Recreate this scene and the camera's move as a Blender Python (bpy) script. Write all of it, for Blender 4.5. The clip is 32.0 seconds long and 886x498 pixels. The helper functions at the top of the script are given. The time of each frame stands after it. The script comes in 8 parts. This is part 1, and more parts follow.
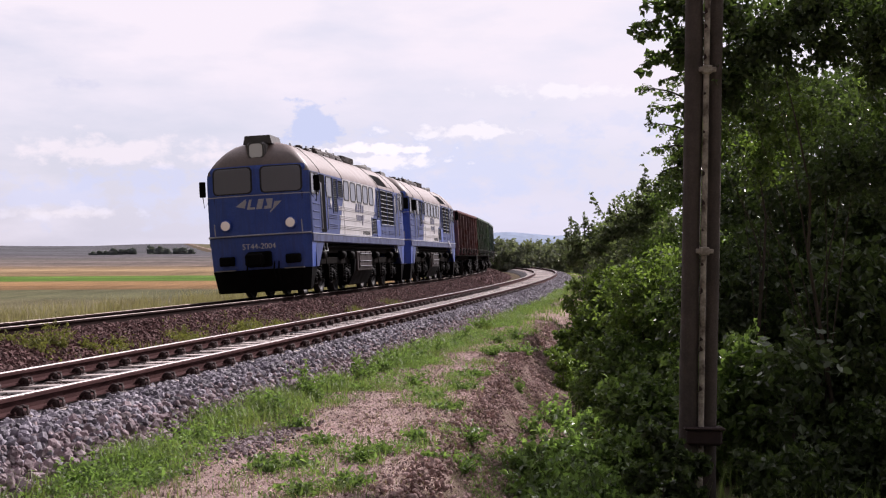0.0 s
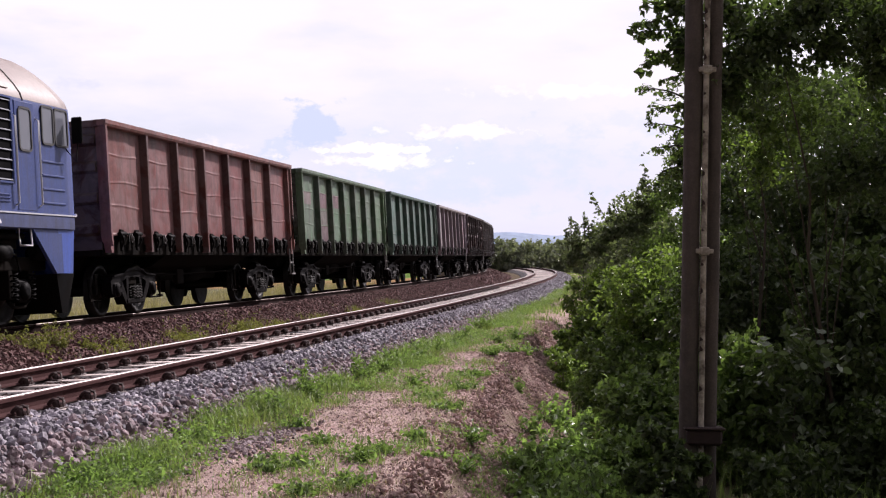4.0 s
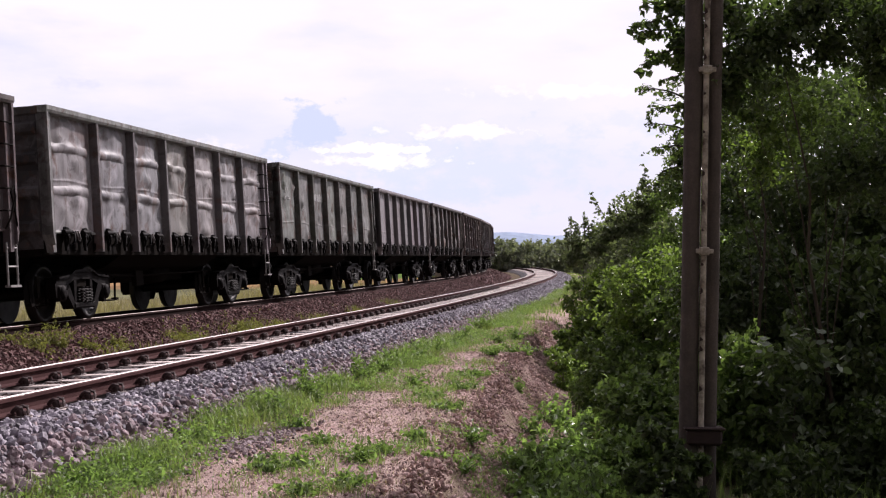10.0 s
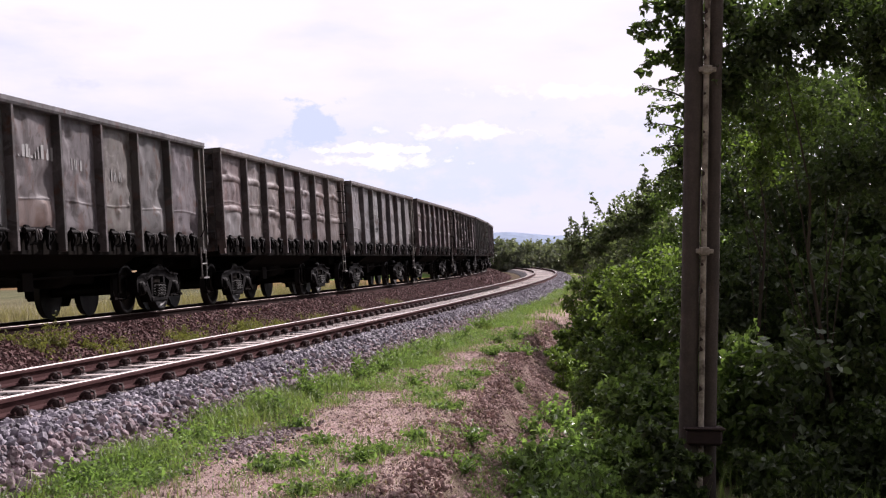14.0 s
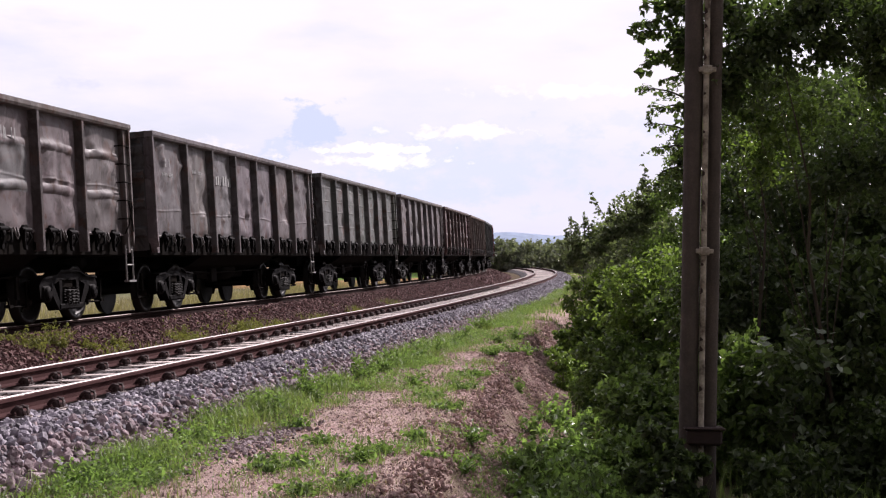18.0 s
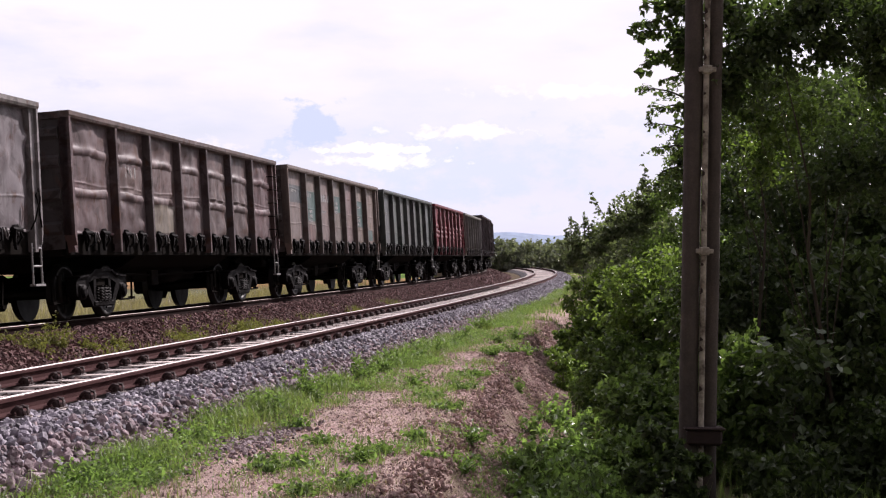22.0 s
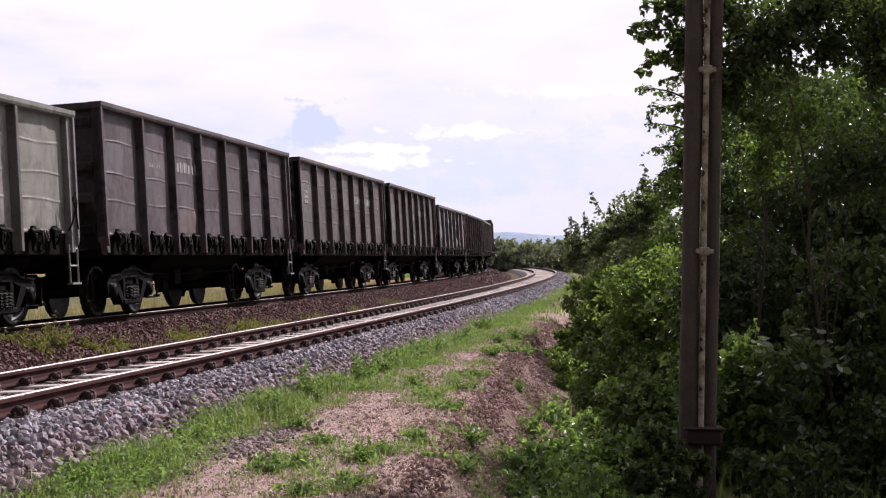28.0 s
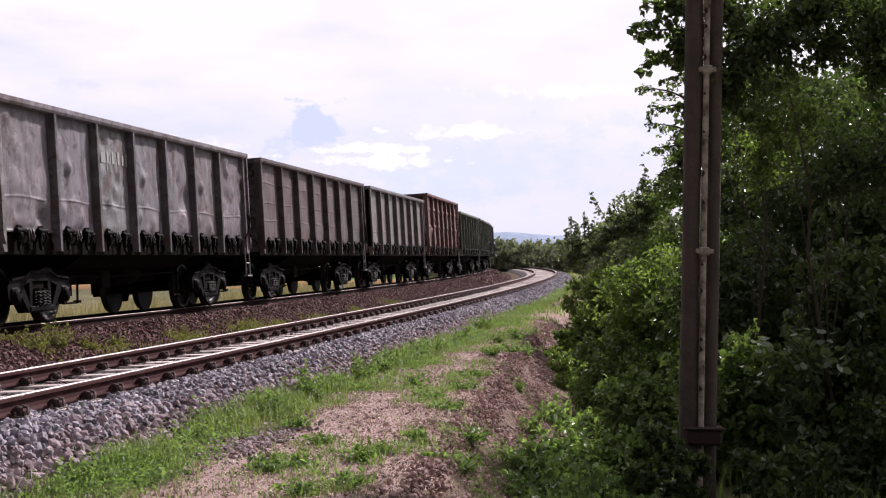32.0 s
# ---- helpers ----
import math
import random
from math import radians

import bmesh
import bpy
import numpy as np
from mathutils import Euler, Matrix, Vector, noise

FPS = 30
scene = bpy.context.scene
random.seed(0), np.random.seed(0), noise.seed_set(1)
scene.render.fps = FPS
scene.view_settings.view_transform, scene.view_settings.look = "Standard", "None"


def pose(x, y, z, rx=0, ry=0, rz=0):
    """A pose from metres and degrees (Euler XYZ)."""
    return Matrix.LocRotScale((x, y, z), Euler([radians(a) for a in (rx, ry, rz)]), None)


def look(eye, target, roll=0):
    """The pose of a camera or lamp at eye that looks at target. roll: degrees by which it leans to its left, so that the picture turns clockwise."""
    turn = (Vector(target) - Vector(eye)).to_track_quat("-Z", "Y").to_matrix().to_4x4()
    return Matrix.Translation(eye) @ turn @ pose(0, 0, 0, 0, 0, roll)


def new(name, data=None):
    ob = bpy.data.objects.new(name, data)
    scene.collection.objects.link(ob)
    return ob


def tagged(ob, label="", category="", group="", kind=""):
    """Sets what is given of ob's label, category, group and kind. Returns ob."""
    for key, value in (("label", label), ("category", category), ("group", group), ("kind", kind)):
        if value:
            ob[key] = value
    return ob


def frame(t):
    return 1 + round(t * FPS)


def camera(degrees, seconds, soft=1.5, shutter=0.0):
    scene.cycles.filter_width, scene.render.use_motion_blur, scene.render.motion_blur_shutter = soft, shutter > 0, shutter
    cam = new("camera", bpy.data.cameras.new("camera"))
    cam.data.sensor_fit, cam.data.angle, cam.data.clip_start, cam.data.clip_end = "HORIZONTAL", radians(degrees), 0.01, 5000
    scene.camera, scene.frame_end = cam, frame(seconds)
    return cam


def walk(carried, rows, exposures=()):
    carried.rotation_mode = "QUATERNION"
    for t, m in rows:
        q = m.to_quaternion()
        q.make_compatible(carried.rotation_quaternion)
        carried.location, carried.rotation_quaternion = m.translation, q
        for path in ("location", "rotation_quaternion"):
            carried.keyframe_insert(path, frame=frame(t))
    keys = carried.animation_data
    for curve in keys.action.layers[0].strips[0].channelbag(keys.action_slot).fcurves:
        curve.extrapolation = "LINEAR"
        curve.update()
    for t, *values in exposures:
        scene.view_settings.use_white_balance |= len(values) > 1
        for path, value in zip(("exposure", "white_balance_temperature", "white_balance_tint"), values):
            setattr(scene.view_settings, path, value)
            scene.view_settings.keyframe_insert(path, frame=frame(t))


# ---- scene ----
# A still camera on the path beside a double line of railway; a freight train runs past on the far track.
CAM_H = 1.154
cam = camera(34.51, 32.0, soft=1.2)
EYE = (0.0, 0.0, CAM_H)
walk(cam, [(0.0, look(EYE, (0.0, 100.0, CAM_H + 0.53))), (32.0, look(EYE, (0.0, 100.0, CAM_H + 0.53)))],
     [(0.0, -0.08, 6500, 18.5), (0.9, 0.10, 6500, 18.5), (32.0, 0.10, 6500, 18.5)])

# ---- world and sun ----
SUN_AZ, SUN_EL = radians(35), radians(38)       # azimuth clockwise from +Y
world = bpy.data.worlds.new("world")
scene.world = world
world.use_nodes = True


def node_kit(tree):
    nodes, links = tree.nodes, tree.links

    def nd(kind, **kw):
        n = nodes.new("ShaderNode" + kind)
        for k, v in kw.items():
            n.inputs[k].default_value = v
        return n

    def ln(a, b):
        links.new(a, b)

    def ramp(fac, stops):
        r = nodes.new("ShaderNodeValToRGB")
        e = r.color_ramp.elements
        while len(e) < len(stops):
            e.new(0.5)
        for q, (pos, c) in zip(e, stops):
            q.position = pos
            q.color = (c, c, c, 1) if isinstance(c, (int, float)) else (*c, 1)
        ln(fac, r.inputs[0])
        return r.outputs[0]

    def mix(fac, a, b, how="MIX"):
        m = nodes.new("ShaderNodeMix")
        m.data_type, m.blend_type = "RGBA", how
        for sock, val in ((m.inputs[0], fac), (m.inputs[6], a), (m.inputs[7], b)):
            if isinstance(val, bpy.types.NodeSocket):
                ln(val, sock)
            elif isinstance(val, (int, float)):
                sock.default_value = val
            else:
                sock.default_value = (*val, 1)
        return m.outputs[2]

    def math_(op, a, b=0.0, clamp=False):
        m = nodes.new("ShaderNodeMath")
        m.operation, m.use_clamp = op, clamp
        for sock, val in ((m.inputs[0], a), (m.inputs[1], b)):
            if isinstance(val, bpy.types.NodeSocket):
                ln(val, sock)
            else:
                sock.default_value = val
        return m.outputs[0]

    return nd, ln, ramp, mix, math_


wt = world.node_tree
wt.nodes.clear()
nd, ln, ramp, mix, math_ = node_kit(wt)
sky = nd("TexSky")
sky.sky_type, sky.sun_disc, sky.sun_elevation, sky.sun_rotation = "NISHITA", False, SUN_EL, SUN_AZ
sky.altitude, sky.air_density, sky.dust_density, sky.ozone_density = 200.0, 1.0, 2.0, 1.0
tc = nd("TexCoord")
sep = nd("SeparateXYZ")
ln(tc.outputs["Generated"], sep.inputs[0])
flat = nd("CombineXYZ")                 # the sky as seen towards the line, unrolled: across, up
ln(math_("ARCTAN2", sep.outputs[0], sep.outputs[1]), flat.inputs[0])
ln(sep.outputs[2], flat.inputs[1])


def cloud_noise(scale, stretch, detail, rough, shift=0.0):
    mp = nd("Mapping")
    mp.inputs["Scale"].default_value = (1.0, stretch, 1.0)
    mp.inputs["Location"].default_value = (shift, shift * 0.37, 0.0)
    ln(flat.outputs[0], mp.inputs[0])
    n = nd("TexNoise", Scale=scale, Detail=detail, Roughness=rough)
    ln(mp.outputs[0], n.inputs["Vector"])
    return n.outputs[0]


def bank(a, h, wa, wh, soft=0.5, tear=4.2):
    """A cloud bank round the direction (a, h), wa by wh wide, torn by noise."""
    da = math_("DIVIDE", math_("SUBTRACT", math_("ARCTAN2", sep.outputs[0], sep.outputs[1]), a), wa)
    dh = math_("DIVIDE", math_("SUBTRACT", sep.outputs[2], h), wh)
    d = math_("SQRT", math_("ADD", math_("MULTIPLY", da, da), math_("MULTIPLY", dh, dh)))
    d = math_("ADD", d, math_("MULTIPLY", math_("SUBTRACT", puff, 0.5), tear))
    return ramp(d, [(max(0.0, 0.75 - soft), 1.0), (0.75 + soft * 0.4, 0.0)])


puff = cloud_noise(44.0, 1.6, 9.0, 0.6, 3.1)
wisp = cloud_noise(5.0, 3.2, 7.0, 0.55, 1.3)
# a bright veil, thicker higher up and towards the sun, bluer low down
veil = ramp(math_("ADD", wisp, math_("MULTIPLY", sep.outputs[2], 1.1)), [(0.46, 0.25), (0.72, 1.0)])
blue = mix(0.55, sky.outputs[0], (7.0, 7.6, 9.6))
col = mix(veil, blue, (9.75, 9.35, 10.0))
aside = ramp(math_("ADD", math_("ARCTAN2", sep.outputs[0], sep.outputs[1]), 0.5), [(0.2, 0.3), (0.5, 1.0)])
col = mix(math_("MULTIPLY", aside, ramp(sep.outputs[2], [(0.0, 0.75), (0.05, 0.6), (0.12, 0.12), (0.16, 0.0)])), col, (7.7, 7.95, 9.7))
for a_, h_, wa_, wh_, c_, k_, q_, e_ in (
        (0.02, 0.062, 0.13, 0.030, (7.2, 7.9, 9.9), 0.8, 0.5, 3.6), (-0.092, 0.092, 0.028, 0.022, (6.4, 7.2, 9.5), 0.97, 0.15, 2.2), (-0.118, 0.074, 0.018, 0.010, (6.8, 7.5, 9.5), 0.8, 0.2, 3.0),
        (-0.27, 0.040, 0.10, 0.016, (7.3, 7.8, 9.8), 0.75, 0.4, 3.6), (-0.20, 0.054, 0.07, 0.010, (7.0, 7.6, 9.7), 0.75, 0.35, 4.0), (-0.13, 0.030, 0.10, 0.012, (7.4, 7.9, 9.8), 0.6, 0.5, 3.6),
        (-0.050, 0.075, 0.050, 0.0055, (10.9, 10.6, 10.8), 0.95, 0.2, 3.6), (-0.045, 0.067, 0.06, 0.006, (10.7, 10.5, 10.7), 0.8, 0.3, 4.4),
        (-0.22, 0.072, 0.10, 0.012, (10.1, 9.55, 10.0), 0.7, 0.4, 3.6), (-0.26, 0.030, 0.06, 0.006, (10.0, 9.6, 10.0), 0.6, 0.4, 3.6),
        (0.02, 0.087, 0.05, 0.007, (10.4, 10.2, 10.5), 0.8, 0.3, 4.2), (-0.258, 0.116, 0.022, 0.006, (7.6, 7.8, 9.1), 0.8, 0.35, 3.0), (0.13, 0.094, 0.05, 0.012, (7.6, 8.1, 9.8), 0.6, 0.5, 4.2),
        (0.08, 0.115, 0.06, 0.006, (10.6, 10.4, 10.6), 0.6, 0.4, 4.2), (-0.02, 0.045, 0.09, 0.012, (7.1, 7.8, 9.9), 0.6, 0.5, 3.4)):
    col = mix(math_("MULTIPLY", bank(a_, h_, wa_, wh_, q_, e_), k_), col, c_)
# the sky away from the sun is dimmer
vm = nd("VectorMath")
vm.operation = "DOT_PRODUCT"
ln(tc.outputs["Generated"], vm.inputs[0])
vm.inputs[1].default_value = (0.295, 0.731, 0.616)      # the middle of the bright veil
dim = ramp(math_("ADD", math_("MULTIPLY", vm.outputs["Value"], 0.5), 0.5), [(0.2, 0.14), (0.64, 0.23), (0.775, 0.62), (0.82, 1.0)])
col = mix(1.0, col, dim, "MULTIPLY")
bg = nd("Background", Strength=0.1)
ln(col, bg.inputs[0])
out = nd("OutputWorld")
ln(bg.outputs[0], out.inputs[0])

sun = new("sun", bpy.data.lights.new("sun", "SUN"))
sun.data.energy, sun.data.angle, sun.data.color = 5.2, radians(0.6), (1.0, 0.945, 0.925)
SUN_DIR = Vector((math.sin(SUN_AZ) * math.cos(SUN_EL), math.cos(SUN_AZ) * math.cos(SUN_EL), math.sin(SUN_EL)))
sun.matrix_world = look((0, 0, 60), Vector((0, 0, 60)) - SUN_DIR)


# ---- materials ----
def surface(name, base, rough=0.7, spots=None, scale=6.0, amount=0.5, fine=60.0, bump=0.15, metal=0.0, per_object=0.0,
            islands=0.0, object_colour=False, coords="Object", spec=0.5, through_light=0.0, streaks=0.0, grime=None, soot_ends=0.0):
    """A material of grain and stains: base, towards spots by two noises; rough and bumpy."""
    m = bpy.data.materials.new(name)
    m.use_nodes = True
    t = m.node_tree
    t.nodes.clear()
    nd, ln, ramp, mix, math_ = node_kit(t)
    b = nd("BsdfPrincipled", Roughness=rough, Metallic=metal)
    b.inputs["Specular IOR Level"].default_value = spec
    o = nd("OutputMaterial")
    tc = nd("TexCoord")
    v = tc.outputs[coords]
    info = nd("ObjectInfo")
    if per_object:
        off = nd("VectorMath")
        off.operation = "MULTIPLY_ADD"
        cx = nd("CombineXYZ")
        for i in range(3):
            ln(info.outputs["Random"], cx.inputs[i])
        ln(cx.outputs[0], off.inputs[0])
        off.inputs[1].default_value = (37.0, 53.0, 71.0)
        ln(v, off.inputs[2])
        v = off.outputs[0]
    big = nd("TexNoise", Scale=scale, Detail=5.0, Roughness=0.6)
    small = nd("TexNoise", Scale=fine, Detail=4.0, Roughness=0.65)
    ln(v, big.inputs["Vector"]), ln(v, small.inputs["Vector"])
    base_c = info.outputs["Color"] if object_colour else base
    spots = spots or tuple(c * 0.55 for c in base)
    f = ramp(big.outputs[0], [(0.38, 0.0), (0.68, 1.0)])
    c = mix(math_("MULTIPLY", f, amount), base_c, spots)
    c = mix(0.55, c, ramp(small.outputs[0], [(0.3, 0.62), (0.7, 1.25)]), "MULTIPLY")
    if streaks:
        ms = nd("Mapping")
        ms.inputs["Scale"].default_value = (5.0, 5.0, 0.35)
        ln(v, ms.inputs[0])
        st = nd("TexNoise", Scale=2.2, Detail=6.0, Roughness=0.7)
        ln(ms.outputs[0], st.inputs["Vector"])
        c = mix(math_("MULTIPLY", ramp(st.outputs[0], [(0.46, 0.0), (0.66, 1.0)]), streaks), c, grime or spots)
    if soot_ends:
        se = nd("SeparateXYZ")
        ln(v, se.inputs[0])
        far_ = math_("ADD", math_("ABSOLUTE", se.outputs[1]), math_("MULTIPLY", math_("SUBTRACT", big.outputs[0], 0.5), 0.8))
        c = mix(ramp(math_("MULTIPLY", math_("SUBTRACT", far_, soot_ends), 0.5), [(0.0, 0.0), (0.5, 0.9)]), c, (0.16, 0.155, 0.15))
    if per_object:
        k = math_("ADD", math_("MULTIPLY", info.outputs["Random"], per_object * 2), 1 - per_object)
        c = mix(1.0, c, k, "MULTIPLY")
    if islands:
        g = nd("NewGeometry")
        k = math_("ADD", math_("MULTIPLY", g.outputs["Random Per Island"], islands * 2), 1 - islands)
        c = mix(1.0, c, k, "MULTIPLY")
    ln(c, b.inputs["Base Color"])
    if bump:
        bp = nd("Bump", Strength=bump, Distance=0.02)
        ln(small.outputs[0], bp.inputs["Height"])
        ln(bp.outputs[0], b.inputs["Normal"])
    rr = ramp(big.outputs[0], [(0.3, max(0.02, rough - 0.12)), (0.7, min(1.0, rough + 0.12))])
    ln(rr, b.inputs["Roughness"])
    last = b.outputs[0]
    if through_light:
        tr = nd("BsdfTranslucent")
        ln(mix(1.0, c, (1.40, 1.58, 0.76), "MULTIPLY"), tr.inputs[0])
        ms = nd("MixShader")
        ms.inputs[0].default_value = through_light
        ln(last, ms.inputs[1]), ln(tr.outputs[0], ms.inputs[2])
        last = ms.outputs[0]
    ln(last, o.inputs[0])
    return m


M = {}
M["steel_worn"] = surface("rail_head_steel", (0.36, 0.325, 0.315), 0.44, (0.24, 0.20, 0.185), 3, 0.4, 80, 0.03, metal=1.0)
M["rust"] = surface("rail_rust", (0.088, 0.044, 0.043), 0.85, (0.05, 0.027, 0.027), 4, 0.6, 90, 0.2, spec=0.04)
M["clip"] = surface("rusty_clip", (0.075, 0.045, 0.043), 0.6, (0.04, 0.025, 0.024), 6, 0.6, 60, 0.2, spec=0.3)
# far rails' rust, darkened to hold the shade beneath the train
M["rust_far"] = surface("shade_dark_rail_rust", (0.032, 0.020, 0.019), 0.9, (0.02, 0.013, 0.012), 4, 0.6, 90, 0.2, spec=0.02)
M["steel_dull"] = surface("dull_rail_head", (0.30, 0.25, 0.22), 0.5, (0.2, 0.15, 0.12), 3, 0.5, 80, 0.05, metal=0.5)
M["sleeper"] = surface("sleeper_concrete", (0.68, 0.60, 0.57), 0.6, (0.46, 0.37, 0.33), 5, 0.7, 70, 0.2, per_object=0.25, spec=0.2)
M["sleeper_old"] = surface("old_sleeper", (0.13, 0.085, 0.07), 0.8, (0.07, 0.045, 0.04), 5, 0.7, 70, 0.3, per_object=0.25, spec=0.15)
M["ballast"] = surface("ballast_grey", (0.09, 0.083, 0.09), 0.9, (0.09, 0.085, 0.09), 18, 0.9, 45, 0.6, spec=0.08)
M["stone"] = surface("ballast_stone", (0.27, 0.248, 0.288), 0.65, (0.165, 0.14, 0.158), 8, 0.5, 60, 0.3, islands=0.6, spec=0.3)
M["stone_purple"] = surface("dirty_ballast_stone", (0.30, 0.235, 0.25), 0.7, (0.16, 0.115, 0.122), 8, 0.5, 60, 0.3, islands=0.55, spec=0.25)
# brown of the far bed, deepened to stand in for small shadows between stones
M["ballast_brown"] = surface("ballast_brown", (0.075, 0.043, 0.036), 0.9, (0.04, 0.025, 0.022), 15, 0.9, 40, 0.8, spec=0.05)
M["stone_brown"] = surface("old_stone", (0.178, 0.103, 0.10), 0.8, (0.10, 0.06, 0.055), 8, 0.5, 60, 0.3, islands=0.5, spec=0.12)
M["stone_dark"] = surface("oily_stone", (0.085, 0.055, 0.05), 0.85, (0.05, 0.032, 0.03), 8, 0.5, 60, 0.3, islands=0.5, spec=0.1)
# leaf tones partly follow the light: darker for shaded growth, brighter for sunlit
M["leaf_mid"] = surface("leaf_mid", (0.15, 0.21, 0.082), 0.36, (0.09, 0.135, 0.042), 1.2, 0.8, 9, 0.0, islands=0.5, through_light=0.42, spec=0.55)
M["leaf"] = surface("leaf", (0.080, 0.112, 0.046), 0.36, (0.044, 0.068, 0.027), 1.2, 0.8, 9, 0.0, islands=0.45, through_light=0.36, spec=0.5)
M["leaf_round"] = surface("round_leaf", (0.15, 0.19, 0.12), 0.42, (0.10, 0.14, 0.08), 3, 0.6, 20, 0.05, through_light=0.2, spec=0.5, per_object=0.3)
M["weed"] = surface("weed_leaf", (0.185, 0.26, 0.105), 0.5, (0.12, 0.19, 0.075), 1.2, 0.8, 9, 0.0, islands=0.5, through_light=0.45, spec=0.4)
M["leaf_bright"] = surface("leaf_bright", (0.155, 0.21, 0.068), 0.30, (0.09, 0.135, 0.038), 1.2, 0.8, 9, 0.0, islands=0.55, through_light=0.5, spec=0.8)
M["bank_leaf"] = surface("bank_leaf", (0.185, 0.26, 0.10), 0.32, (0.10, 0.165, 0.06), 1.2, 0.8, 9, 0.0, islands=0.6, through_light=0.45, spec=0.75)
M["weed_yellow"] = surface("yellow_weed", (0.21, 0.205, 0.085), 0.6, (0.155, 0.155, 0.062), 1.2, 0.8, 9, 0.0, islands=0.4, through_light=0.4, spec=0.3)
M["grass"] = surface("grass_blade", (0.18, 0.255, 0.092), 0.5, (0.22, 0.22, 0.11), 1.0, 0.6, 8, 0.0, islands=0.4, through_light=0.35)
M["straw"] = surface("dry_grass", (0.42, 0.36, 0.24), 0.7, (0.27, 0.24, 0.14), 1.0, 0.6, 8, 0.0, islands=0.3, through_light=0.2)
M["clod"] = surface("earth_clod", (0.44, 0.315, 0.295), 0.95, (0.25, 0.17, 0.155), 4, 0.6, 40, 0.4, islands=0.35, spec=0.1)
M["clod_dark"] = surface("dark_clod", (0.25, 0.168, 0.152), 0.95, (0.16, 0.105, 0.095), 4, 0.6, 40, 0.4, islands=0.35, spec=0.1)
M["path_stone"] = surface("path_gravel", (0.58, 0.45, 0.42), 0.9, (0.34, 0.23, 0.21), 6, 0.6, 40, 0.3, islands=0.65, spec=0.12)
M["litter"] = surface("leaf_litter", (0.38, 0.28, 0.24), 0.85, (0.26, 0.18, 0.155), 3, 0.6, 30, 0.1, islands=0.32)
M["bark"] = surface("bark", (0.09, 0.07, 0.055), 0.85, (0.05, 0.04, 0.03), 5, 0.7, 40, 0.5)
# greens of farther growth, paled and greyed to carry haze in the colour
M["leaf_hazed"] = surface("hazed_leaf", (0.165, 0.195, 0.125), 0.5, (0.11, 0.135, 0.08), 1.2, 0.8, 9, 0.0, islands=0.4, through_light=0.35, spec=0.4)
M["far_green"] = surface("hazed_foliage", (0.26, 0.285, 0.22), 0.8, (0.19, 0.21, 0.165), 0.3, 0.8, 2, 0.0, islands=0.3, through_light=0.2)
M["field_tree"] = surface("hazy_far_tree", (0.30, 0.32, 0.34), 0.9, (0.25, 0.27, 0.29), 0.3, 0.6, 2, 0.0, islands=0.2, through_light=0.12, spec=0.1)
# wooded hills, with the blue of distant haze painted into the base colour
M["hill"] = surface("haze_blue_hill", (0.23, 0.30, 0.43), 1.0, (0.19, 0.26, 0.38), 0.004, 0.5, 0.03, 0.0)


